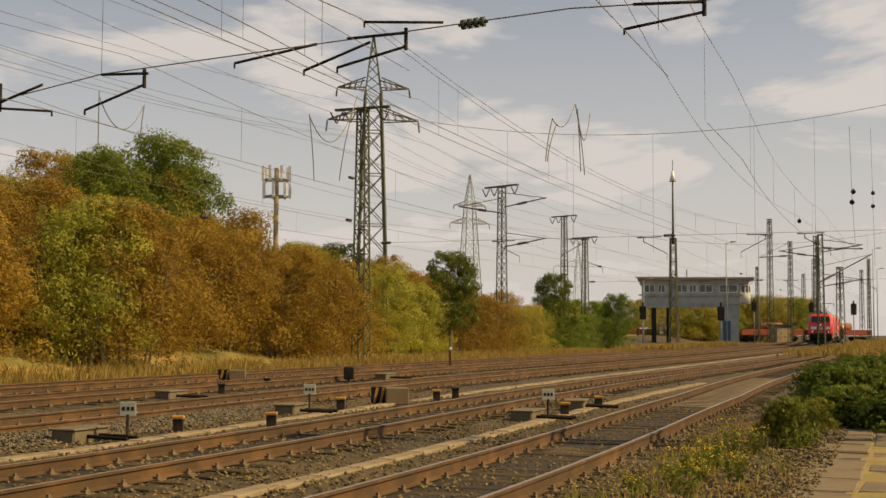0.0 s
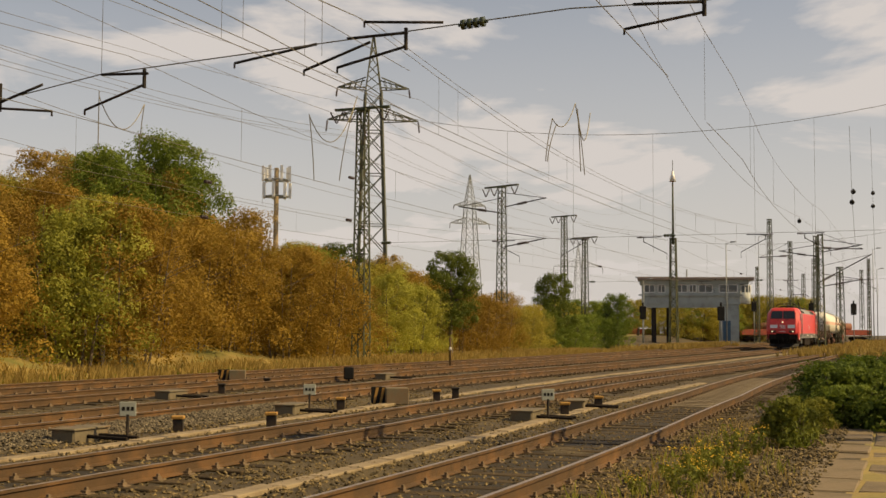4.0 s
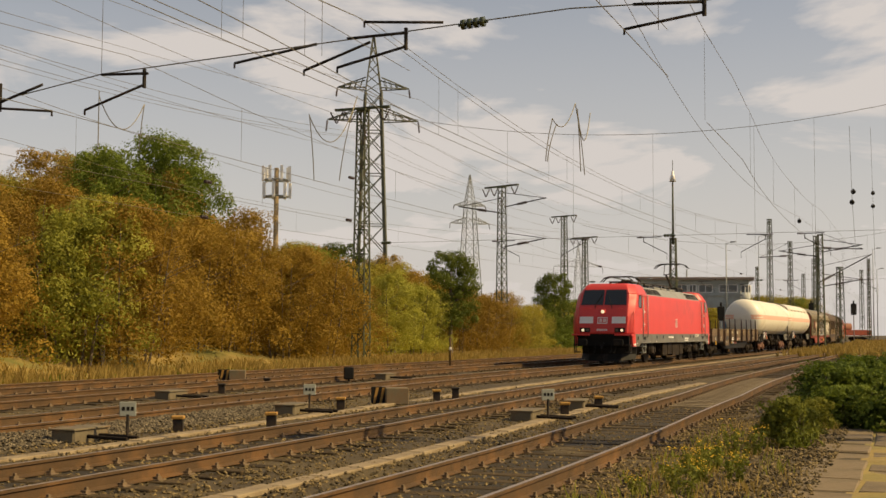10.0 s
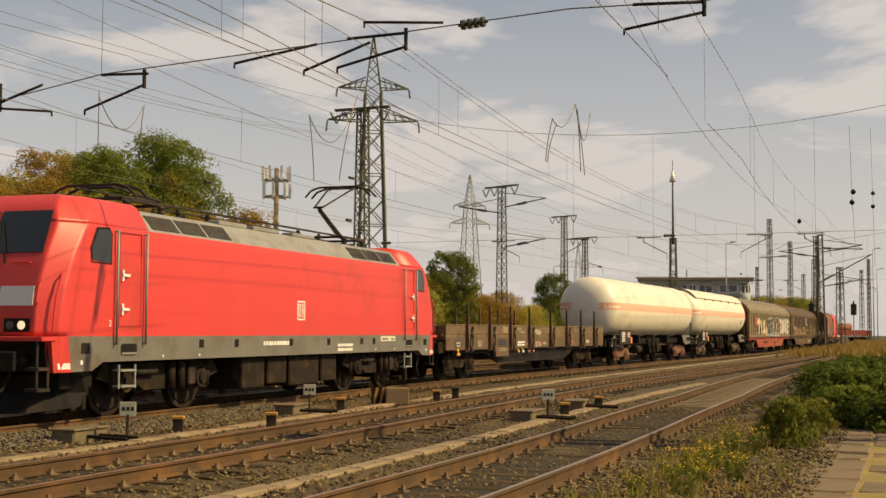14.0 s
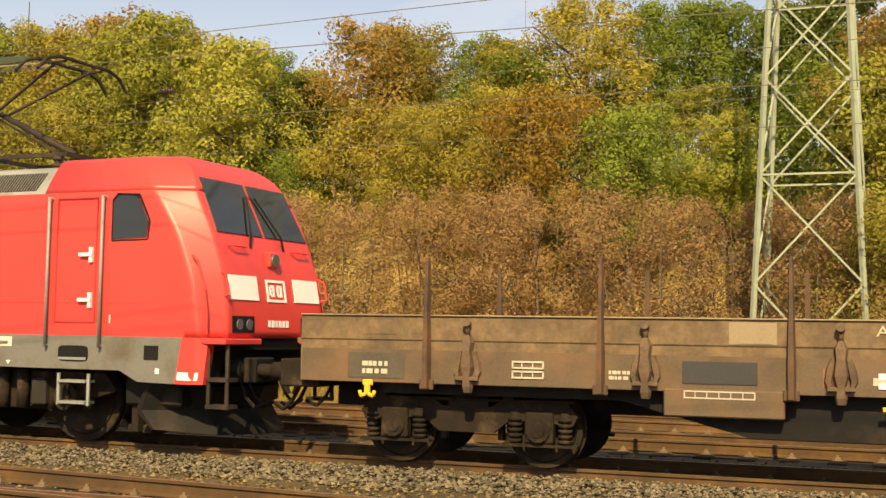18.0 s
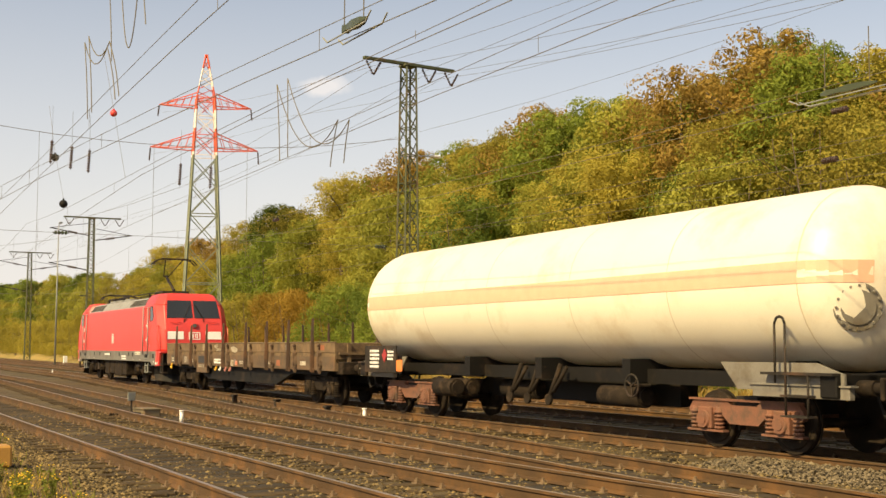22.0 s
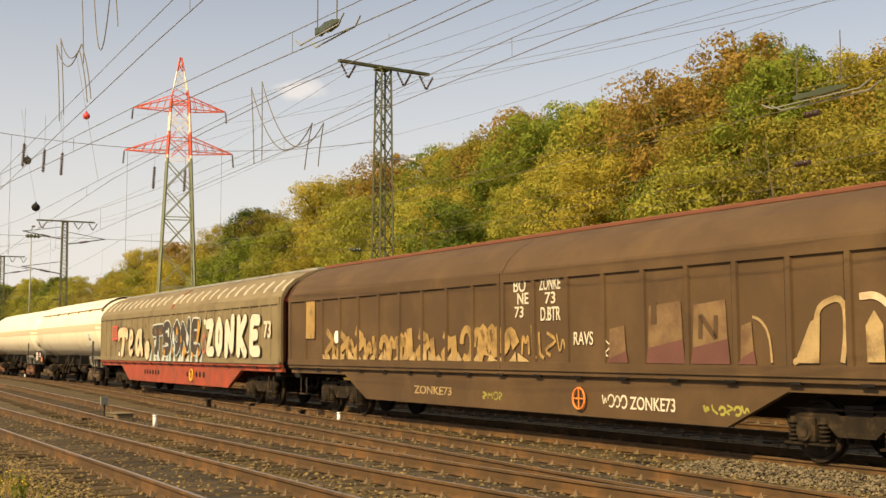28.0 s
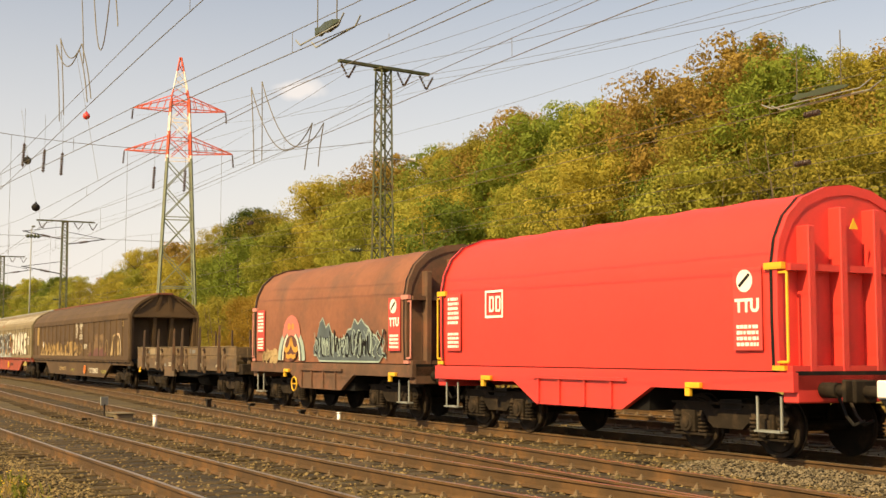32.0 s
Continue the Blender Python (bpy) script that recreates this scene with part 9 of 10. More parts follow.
near_span()
head_span(-66.6, -17.6, 16, 15.0, 14.0, ALLT, "head span hung from the tall green mast")
head_span(-128.0, -22, 12, 13.0, 12.0, ALLT, "distant head span over the yard")
head_span(58.0, -13.0, 18.0, 12.6, 13.6, [_fB, _fC, _fD], "head span hung from the green mast beside the wood")
head_span(128.0, -10.5, 14, 13.5, 12.0, ALLT, "distant head span on the far curve")
for s in (-66.6, -128.0):
    for k, nf in enumerate(ALLT):
        registration(s, nf, 1 if (k + int(s)) % 2 else -1)
lattice_mast(on_line(-19.0, 18.5, -0.3), 11.5, 0.95, "green lattice mast behind the path", 0)


# slack jumper loops: each cable droops between two points, tails run down to the wire
def jumper(n, loops, tails, label="slack copper jumper loop between the wires"):
    s0 = loops[0][0][0]
    t = thing("jumper_loop", label, "cable", group="jumper loops")

    def at(s, z):
        x, y, _ = line_at(s, n)
        return Vector((x, y, z))
    r = 0.0004 * math.hypot(*line_at(s0, n)[:2])
    r = min(max(r, 0.010), 0.022)
    for (sa, za), (sb, zb), low in loops:
        bm = nb()
        d1, d2 = max(za - low, 0.05) ** 0.5, max(zb - low, 0.05) ** 0.5
        P = []
        for i in range(15):
            f = i / 14
            v = -d1 + (d1 + d2) * f
            P.append(at(sa + (sb - sa) * f, low + v * v))
        for a, b in zip(P, P[1:]):
            rod(bm, a, b, r, 5, caps=False)
        part("cable", bm, M_WIRE, t)
    for (sa, za), (sb, zb) in tails:
        bm = nb()
        P = [at(sa + (sb - sa) * f + 0.12 * math.sin(math.pi * f) * (sb - sa), za + (zb - za) * f) for f in (0, 0.2, 0.4, 0.6, 0.8, 1.0)]
        for a, b in zip(P, P[1:]):
            rod(bm, a, b, r, 5, caps=False)
        part("tail", bm, M_WIRE, t)


jumper(-4.6, [((-24.6, 7.48), (-26.6, 7.61), 6.78)], [((-24.6, 7.6), (-24.6, 6.1)), ((-26.6, 7.61), (-26.4, 6.36))])
jumper(-4.6, [((-36.2, 8.91), (-39.9, 10.25), 8.2)], [((-36.2, 8.95), (-36.6, 6.71)), ((-39.9, 10.25), (-38.5, 6.93))])
jumper(0.0, [((-49.1, 10.6), (-52.3, 11.8), 10.4), ((-52.6, 11.6), (-54.6, 11.75), 10.3)], [((-49.1, 10.6), (-48.2, 8.67)), ((-52.3, 11.8), (-53.7, 8.73)), ((-52.6, 11.6), (-53.1, 8.8)), ((-49.6, 10.4), (-48.4, 8.67))])
jumper(0.0, [((40.1, 10.75), (34.4, 8.57), 8.0), ((39.0, 10.74), (33.5, 8.42), 7.95)], [((40.1, 10.75), (39.7, 8.02)), ((39.0, 10.74), (38.9, 8.02)), ((34.4, 8.57), (35.0, 7.2)), ((33.5, 8.42), (33.9, 7.16))])
jumper(9.3, [((25.6, 7.93), (23.4, 7.36), 7.2), ((25.2, 7.97), (23.2, 7.42), 7.3)], [((25.6, 7.93), (25.1, 6.24)), ((25.2, 7.97), (24.7, 6.3)), ((23.4, 7.36), (22.6, 6.19)), ((23.2, 7.42), (22.3, 6.2))])
jumper(9.3, [((22.3, 8.3), (20.9, 8.2), 6.95)], [((20.9, 8.2), (20.4, 7.1)), ((23.3, 8.4), (23.0, 7.0))])


# feeder wires over the wood side
def feeder(pts, r, label):
    t = thing("feeder_line", label, "power line", group="feeder lines", kind="structure")
    for (s0, n0, z0), (s1, n1, z1) in zip(pts, pts[1:]):
        bm = nb()
        P = []
        for i in range(13):
            f = i / 12
            s = s0 + (s1 - s0) * f
            x, y, _ = line_at(s, n0 + (n1 - n0) * f)
            P.append(Vector((x, y, z0 + (z1 - z0) * f - 0.9 * 4 * f * (1 - f) * (abs(s1 - s0) / 60) ** 1.3)))
        for a, b in zip(P, P[1:]):
            rod(bm, a, b, r, 5, caps=False)
        part("conductor", bm, M_WIRE, t)


for dn, z in ((-2.3, 16.0), (-1.1, 16.0), (1.9, 16.0)):
    feeder([(-104, -22.6 + dn * 0.4, 14.1), (-66.6, -17.6 + dn * 0.5, 13.4), (-16.9, -12.6 + dn * 0.5, 10.6), (58, -13 + dn, z), (131, -10.5 + dn, 14.8), (185, -11.5 + dn, 14.9)], 0.009, "feeder conductor from mast to mast")
for dn, z1, z2, z3 in ((-2.9, 12.3, 20.5, 20.6), (2.9, 12.3, 20.5, 20.6), (-2.3, 15.2, 19.6, 24.9), (2.3, 15.2, 19.6, 24.9)):
    feeder([(-230, -34 + dn, z1 + 9), (-70, -18 + dn, z1 + 0.9), (3.0, -19.2 + dn * 1.4, z2 - 3.6), (121, -19.6 + dn * 1.9, z3)], 0.010, "high-voltage conductor between the pylons")


# black and red marker balls on the wires
def marker_ball(m, r, material, label):
    bm = nb()
    bmesh.ops.create_icosphere(bm, subdivisions=2, radius=r)
    for f in bm.faces:
        f.smooth = True
    box(bm, -0.03, 0.03, -0.03, 0.03, r * 0.9, r * 1.25)
    return tagged(part("marker_ball", bm, material, None, at=m), label, "marker ball", "marker balls on the wires")


for s, n, z in ((52.6, 5.4, 9.5), (50.2, 5.4, 7.3), (-85.2, 9.0, 10.9), (-84.2, 9.0, 10.1), (-105.3, 9.0, 12.9), (-105.0, 9.0, 11.8), (-57.6, 9.0, 6.64)):
    marker_ball(on_line(s, n, z), 0.10 if s == -57.6 else 0.17, M_BLACK, "black marker ball hanging on a wire")
marker_ball(on_line(41, 5.4, 9.4), 0.12, M_RED, "red marker ball hanging on a wire")
feeder([(-86.6, 9.0, 7.0), (-84.2, 9.0, 10.3), (-83.0, 9.0, 15.0)], 0.012, "thin stay wire with marker balls")
feeder([(-106.5, 9.0, 7.0), (-105.0, 9.0, 12.0), (-103.5, 9.0, 18.0)], 0.012, "thin stay wire with marker balls")
feeder([(-66.6, 9.0, 6.85), (-57.6, 9.0, 6.84), (-19, 9.9, 7.4)], 0.006, "thin stay wire with a marker ball")
feeder([(50.2, 5.4, 7.52), (52.6, 5.4, 9.72), (54.5, 5.4, 12.0)], 0.006, "thin stay wire with marker balls")
feeder([(39, 5.4, 7.0), (41, 5.4, 9.55), (43, 5.4, 12.0)], 0.006, "thin stay wire with a red marker ball")


# section insulators in the contact wires, with runners
def section_insulator(s, n, z, length, label):
    t = thing("section_insulator", label, "section insulator", on_line(s, n, z), "section insulators")
    bm = nb()
    loft(bm, [[(x, -w, 0.11 - h), (x, w, 0.11 - h), (x, w, 0.11 + h), (x, -w, 0.11 + h)] for x, w, h in ((-length * 0.26, 0.015, 0.015), (-length * 0.17, 0.045, 0.04), (-length * 0.02, 0.05, 0.055), (length * 0.10, 0.04, 0.035), (length * 0.18, 0.05, 0.05), (length * 0.24, 0.015, 0.015))])
    part("insulator", bm, M_INSULGREEN, t, "dark olive insulating body")
    for y in (-0.11, 0.11):
        bm = nb()
        P = [(-length * 0.5, y, 0.10), (-length * 0.4, y, 0.0), (length * 0.4, y, 0.0), (length * 0.5, y, 0.10)]
        for a, b in zip(P, P[1:]):
            rod(bm, a, b, 0.011, 5)
        part("runner", bm, M_STEELGREY, t)
    bm = nb()
    for x in (-length * 0.2, length * 0.2):
        rod(bm, (x, 0, 0.1), (x, 0, 1.0), 0.008, 4)
    part("hanger", bm, M_WIRE, t)


section_insulator(13.7, 8.35, 5.52, 1.5, "section insulator with two runners in a contact wire")
section_insulator(13.6, 0.0, 5.55, 2.3, "section insulator with two pale runners in a contact wire")
section_insulator(-6.0, -4.6, 5.5, 2.0, "section insulator with runners over the far track")


def wire_insulator(s, n, z, label="dark ribbed insulator in a wire"):
    bm = nb()
    insulator(bm, (-0.22, 0, 0), (0.22, 0, 0), 0.065, 6)
    tagged(part("wire_insulator", bm, M_INSUL, None, at=on_line(s, n, z)), label, "insulator", "insulators in the wires")


for s, n, z in ((18.3, -4.6, 6.55), (18.6, -4.6, 5.55), (17.0, -8.6, 7.0), (-36.2, -8.6, 6.78), (-36.0, -8.6, 5.51), (-47.2, -8.6, 8.23), (-47.0, -8.6, 6.35), (-70, -8.6, 6.9), (-72, -4.6, 5.5), (-95, 0.0, 6.0), (-110, -4.6, 6.2), (-118, 0, 5.5), (40, 0, 6.0)):
    wire_insulator(s, n, z)


# slender pole with a light on the mast in the dry grass
t = thing("floodlight_pole", "slender dark pole with a pale floodlight on top", "floodlight", on_line(-124.1, -11.3, 10.8))
bm = nb(); rod(bm, (0, 0, -0.4), (0, 0, 6.0), 0.13, 8, 0.08); part("pole", bm, M_STEELGREEN, t)
bm = nb(); rod(bm, (0, 0, 6.0), (0, 0, 7.1), 0.34, 10, 0.10); part("lamp_head", bm, M_WHITE, t, "pale bell-shaped lamp head")
bm = nb(); rod(bm, (0, 0, 7.1), (0, 0, 8.2), 0.03, 6); part("spike", bm, M_STEELGREEN, t)


# strain insulators hanging on the head span, and brackets on the far masts
for n, z in ((4.7, 11.1), (3.8, 10.9), (3.0, 10.8), (-1.3, 10.45), (-2.8, 10.4)):
    t = thing("strain_insulator", "dark hanging strain insulator on the head span", "insulator", on_line(58.0, n, 0), "strain insulators")
    bm = nb(); insulator(bm, (0, 0, z), (0, 0.05, z - 1.1), 0.075, 9); part("rib_stack", bm, M_INSUL, t)
    bm = nb(); rod(bm, (0, 0, z - 0.02), (0, 0, z + 1.6), 0.008, 4); part("hanger", bm, M_WIRE, t)
for s, n, h in ((131, -10.5, 15.0), (185, -11.5, 15.0), (-104, -22.6, 14.5), (-134.6, 2.1, 11.8)):
    for k, (d, z) in enumerate(((1, h - 1.4), (-1, h - 1.9), (1, h - 5.0))):
        t = thing("bracket_arm", "thin steel bracket arm on a mast with an insulator", "bracket arm", on_line(s, n, 0), "bracket arms")
        bm = nb(); rod(bm, (0, d * 0.2, z - 0.4), (0, d * 4.2, z + 0.3), 0.05, 6); rod(bm, (0, d * 0.2, z + 0.9), (0, d * 4.0, z + 0.3), 0.03, 6); part("tube", bm, M_STEELDARK, t)
        bm = nb(); insulator(bm, (0, d * 1.4, z - 0.2), (0, d * 2.4, z - 0.02), 0.13, 5); part("insulator", bm, M_INSUL, t)

# ---- signal tower and far yard ----
M_WALLGREY = mat("tower_grey_render", (0.37, 0.40, 0.37), 0.85, vary=0.12, scale=0.8, dirt=(0.22, 0.22, 0.2), dirt_amount=0.35, dirt_scale=0.5)
M_BAY = mat("pale_bay_render", (0.60, 0.62, 0.58), 0.8, vary=0.1, scale=0.8, dirt=(0.4, 0.4, 0.36), dirt_amount=0.3, dirt_scale=0.5)
M_DOORBLUE = mat("blue_door", (0.05, 0.11, 0.17), 0.6, vary=0.1)
M_ROOFEDGE = mat("roof_edge", (0.30, 0.22, 0.17), 0.8, vary=0.2)
M_SIGNGREY = mat("sign_plate", (0.30, 0.31, 0.26), 0.6, vary=0.12)
M_WINDOW = mat("tower_glass", (0.05, 0.055, 0.05), 0.1, vary=0.1, spec=0.7)


def signal_tower():
    """Bridge-type tower: cabin on a leg, spanning a track. Local x across the view, y away."""
    t = thing("signal_tower", "grey bridge signal tower with a window band and flat brown roof", "signal tower", pose(33.9, 183.0, -0.4, 0, 0, -10))
    bm = nb()
    box(bm, -4.6, 9.6, 0, 6.0, 6.0, 9.0)
    part("cabin", bm, M_WALLGREY, t, "grey rendered cabin")
    bm = nb()
    box(bm, -5.2, 11.6, -0.8, 6.8, 9.55, 9.95, 0.04)
    part("roof", bm, M_ROOFEDGE, t, "flat overhanging roof")
    bm = nb()
    box(bm, -4.9, 10.8, -0.3, 6.3, 9.0, 9.55)
    part("roof_band", bm, M_WALLGREY, t)
    for x0, x1 in ((-4.2, -2.7), (-2.2, -1.2), (0.4, 2.0), (2.3, 3.3), (3.7, 5.6), (6.6, 9.2)):
        bm = nb()
        box(bm, x0, x1, -0.03, 0.06, 7.75, 8.85)
        w = part("window", bm, M_WINDOW, t, "dark window with pale frame")
        bm = nb()
        for xx in np.linspace(x0, x1, 3):
            box(bm, xx - 0.05, xx + 0.05, -0.07, 0.0, 7.75, 8.85)
        box(bm, x0, x1, -0.07, 0.0, 8.8, 8.9); box(bm, x0, x1, -0.07, 0.0, 7.7, 7.8)
        part("window_frame", bm, M_WHITE, w)
    bm = nb()
    box(bm, -5.0, 9.9, -0.25, 0.0, 7.25, 7.45)
    part("ledge", bm, M_WALLGREY, t)
    bm = nb()
    box(bm, 6.8, 9.4, 0.2, 5.8, 0, 6.0)
    part("stair_tower", bm, M_WALLGREY, t, "grey stair tower")
    bm = nb()
    rod(bm, (9.7, 1.6, 6.1), (9.7, 1.6, 8.9), 1.45, 20)
    bay = part("bay", bm, M_BAY, t, "pale round bay")
    bm = nb()
    rod(bm, (9.7, 1.6, 7.75), (9.7, 1.6, 8.75), 1.48, 20, caps=False)
    part("bay_window", bm, M_WINDOW, bay)
    for k in range(7):
        a = -math.pi / 2 + (k - 2) * 0.4
        bm = nb()
        rod(bm, (9.7 + 1.5 * math.cos(a), 1.6 + 1.5 * math.sin(a), 7.7), (9.7 + 1.5 * math.cos(a), 1.6 + 1.5 * math.sin(a), 8.8), 0.07, 5)
        part("bay_mullion", bm, M_WHITE, bay)
    bm = nb()
    box(bm, -3.2, -2.5, 0.6, 1.4, 0, 6.0)
    part("pier", bm, M_STEELDARK, t, "dark steel support")
    bm = nb()
    box(bm, -1.0, -0.5, 4.6, 5.4, 0, 6.0)
    part("pier", bm, M_STEELDARK, t, "dark steel support")
    bm = nb()
    box(bm, 7.1, 8.2, 0.14, 0.26, 0.1, 3.6)
    part("door", bm, M_DOORBLUE, t, "blue door")
    bm = nb()
    box(bm, -4.6, 6.8, 0.1, 0.5, 5.5, 6.0)
    part("beam", bm, M_WALLGREY, t)
    bm = nb()
    box(bm, -5.5, 0.2, 0.9, 1.0, 9.9, 10.1); rod(bm, (2, 2, 9.9), (2, 2, 11.2), 0.12, 6)
    part("roof_pipe", bm, M_STEELGREY, t)


signal_tower()


def yard_signal(m, h, label):
    t = thing("light_signal", label, "railway signal", m, "light signals of the yard")
    bm = nb(); rod(bm, (0, 0, -0.3), (0, 0, h), 0.08, 8); part("post", bm, M_STEELGREY, t)
    bm = nb(); box(bm, -0.45, 0.45, -0.12, 0.12, h - 1.8, h, 0.05); part("signal_head", bm, M_BLACK, t, "black signal head")
    bm = nb(); box(bm, -0.12, 0.12, -0.12, 0.12, h, h + 0.5, 0.05); part("hood", bm, M_BLACK, t)
    return t


for x, y, h in ((20.5, 155, 5.2), (35.3, 158, 5.2), (55, 220, 7.4), (71, 240, 7.6), (27, 168, 5.4), (66, 200, 6.6)):
    yard_signal(pose(x, y, -0.4), h, "black light signal on a slim post")


# a few red wagons standing beyond the tower
def far_wagon(m, length, label):
    t = thing("parked_wagon", label, "freight wagon", m, "wagons parked in the yard")
    bm = nb(); box(bm, -length / 2, length / 2, -1.4, 1.4, 1.2, 2.3, 0.03); part("body", bm, M_FRAMERED, t)
    for e in (-1, 1):
        bm = nb()
        for k in (-0.9, 0.9):
            rod(bm, (e * (length / 2 - 2.4) + k, -0.8, 0.46), (e * (length / 2 - 2.4) + k, 0.8, 0.46), 0.46, 14)
        box(bm, e * (length / 2 - 2.4) - 1.5, e * (length / 2 - 2.4) + 1.5, -1.0, 1.0, 0.4, 0.8)
        part("bogie", bm, M_UNDER, t)
    bm = nb()
    rod(bm, (-length * 0.25, 0, 2.9), (length * 0.2, 0, 2.9), 0.75, 14)
    part("load", bm, M_TARPBROWN, t, "brown round load")


for i in range(5):
    far_wagon(pose(20 + i * 15.0, 236 + i * 4.0, -0.2, 0, 0, 14), 13.4, "red low-sided wagon with a brown load")
t = thing("yard_hut", "small pale hut beside the tracks", "hut", pose(58, 214, -0.3, 0, 0, 20))
bm = nb(); box(bm, -1.5, 1.5, -1.2, 1.2, 0, 3.0); part("wall", bm, M_CONC, t)
bm = nb(); box(bm, -1.8, 1.8, -1.5, 1.5, 3.0, 3.2); part("roof", bm, M_STEELDARK, t)
t = thing("yard_shed", "long low dark shed beyond the tower", "shed", pose(62, 255, -0.3, 0, 0, 14))
bm = nb(); box(bm, -9, 9, -3, 3, 0, 3.4); part("wall", bm, M_BROWN, t)
bm = nb(); box(bm, -9.5, 9.5, -3.4, 3.4, 3.4, 3.8); part("roof", bm, M_STEELDARK, t)
# pale wall between bushes and mast
bm = nb(); box(bm, -2.6, 2.6, -0.2, 0.2, -0.3, 0.9)
tagged(part("concrete_wall", bm, M_CONC, None, at=pose(3.0, 128, -0.3, 0, 0, 5)), "low pale concrete wall behind the grass", "wall")


# ---- concrete cable troughs along the tracks ----
def cable_trough(nf, s0, s1, label, w=0.28):
    t = thing("cable_trough", label, "cable trough", group="cable troughs", kind="structure")
    n = int((s1 - s0) / 1.0)
    first = None
    for i in range(n):
        s = s0 + (i + 0.5) * (s1 - s0) / n
        m = on_line(s, nf(s), random.uniform(-0.012, 0.012), random.uniform(-1.2, 1.2))
        if first is None:
            bm = nb(); box(bm, -0.49, 0.49, -w / 2, w / 2, -0.34, -0.165, 0.012)
            first = part("trough_lid", bm, M_CONC, t, at=m)
        else:
            share(first, t, m, "trough_lid")


cable_trough(lerp_list([(-60, 2.5), (-20, 3.0), (20, 3.2)]), -62, -4, "pale concrete cable trough between the tracks")
cable_trough(lerp_list([(-40, 7.7), (-20, 7.75), (0, 7.7)]), -42, -7, "sandy concrete cable trough beside the siding")
cable_trough(lerp_list([(-120, 1.6), (-60, 2.5)]), -120, -62, "pale concrete cable trough running to the tower")


# ---- small lineside things ----
def point_motor(m, label):
    t = thing("point_machine", label, "point machine", m, "point machines")
    bm = nb(); box(bm, -0.45, 0.45, -0.22, 0.22, -0.22, 0.02, 0.03); part("housing", bm, M_BOXGREY, t)
    bm = nb(); box(bm, -0.48, 0.48, -0.25, 0.25, 0.0, 0.035, 0.01); part("lid", bm, M_BOXGREY, t)
    bm = nb(); rod(bm, (0.1, 0.2, -0.1), (0.1, 0.95, -0.12), 0.03, 6); rod(bm, (-0.2, 0.2, -0.1), (-0.2, 0.95, -0.12), 0.03, 6); part("drive_rod", bm, M_UNDER, t)
    return t


def sign_post(m, label, z=0.22):
    t = thing("track_sign", label, "sign", m, "small track signs")
    bm = nb(); rod(bm, (0, 0, -0.25), (0, 0, z), 0.025, 6); part("post", bm, M_STEELDARK, t)
    bm = nb(); box(bm, -0.13, 0.13, -0.012, 0.012, z - 0.03, z + 0.20, 0.008); part("plate", bm, M_SIGNGREY, t, "pale plate with a bar of writing")
    bm = nb()
    for k in range(3):
        box(bm, -0.09 + k * 0.07, -0.045 + k * 0.07, -0.016, -0.012, z + 0.06, z + 0.12)
    part("writing", bm, M_BLACK, t)
    return t


def dwarf_post(m, label, yellow=True):
    t = thing("track_magnet_post", label, "track marker", m, "low markers between the rails")
    bm = nb(); box(bm, -0.04, 0.04, -0.09, 0.09, -0.28, 0.04, 0.01); box(bm, -0.16, 0.16, -0.05, 0.05, -0.28, -0.2, 0.01); part("bracket", bm, M_STEELDARK, t)
    bm = nb(); box(bm, -0.07, 0.09, -0.11, 0.11, 0.03, 0.09, 0.015); part("cap", bm, M_OCHRE if yellow else M_STEELDARK, t, "ochre painted cap" if yellow else "dark steel cap")
    return t


def striped_board(m, w, h, label):
    t = thing("striped_board", label, "warning board", m, "striped boards")
    bm = nb(); box(bm, -w / 2, w / 2, -0.02, 0.02, 0, h, 0.01); part("board", bm, M_BLACK, t)
    for k in range(2):
        bm = nb()
        x = -w / 2 + (0.12 + 0.45 * k) * w
        panel(bm, [(x, -0.024, 0.02), (x + 0.16 * w, -0.024, 0.02), (min(x + 0.42 * w, w / 2), -0.024, h - 0.02), (x + 0.22 * w, -0.024, h - 0.02)], 0.004)
        part("stripe", bm, M_OCHRE, t)
    bm = nb(); box(bm, w / 2 - 0.01, w / 2 + 0.55, -0.25, 0.25, 0, h * 0.95, 0.02); part("side_box", bm, M_BOXGREY, t)
    return t


M_BOXGREY = mat("weathered_box", (0.15, 0.118, 0.068), 0.8, vary=0.25, scale=3, dirt=RUST, dirt_amount=0.3)
M_OCHRE = mat("ochre_paint", (0.38, 0.20, 0.04), 0.7, vary=0.2)
for s, n, a in ((-15.0, 2.0, 0), (-22.1, 2.2, 4), (-22.2, 7.35, 0), (-26.2, 7.4, 8), (-26.0, -3.2, 0), (32.2, 6.2, 5), (-40, -3.4, 0)):
    point_motor(on_line(s, n, -0.02, a), "weathered grey point machine beside the rail")
for s, n in ((-15.2, 2.75), (-22.2, 2.55), (-22.3, 7.75), (32.4, 6.55)):
    sign_post(on_line(s, n, 0, 118), "small pale number plate on a low post")
for s, n, y in ((-16.9, 2.6, True), (-18.4, 3.6, True), (-23.5, 2.7, True), (-27.8, 3.4, True), (-29.2, 3.4, False), (-23.7, 7.75, True), (-26.5, 7.85, True), (-32.5, -4.0, False), (-28.5, -3.2, False), (34.6, 1.75, False), (30.1, 1.95, False), (38.6, 1.8, False)):
    dwarf_post(on_line(s, n, 0, 20), "low steel marker with an ochre cap beside the rails" if y else "low dark steel marker beside the rails", y)
striped_board(on_line(-25.9, 2.6, -0.2, 118), 0.34, 0.42, "small black and ochre striped board beside a box")
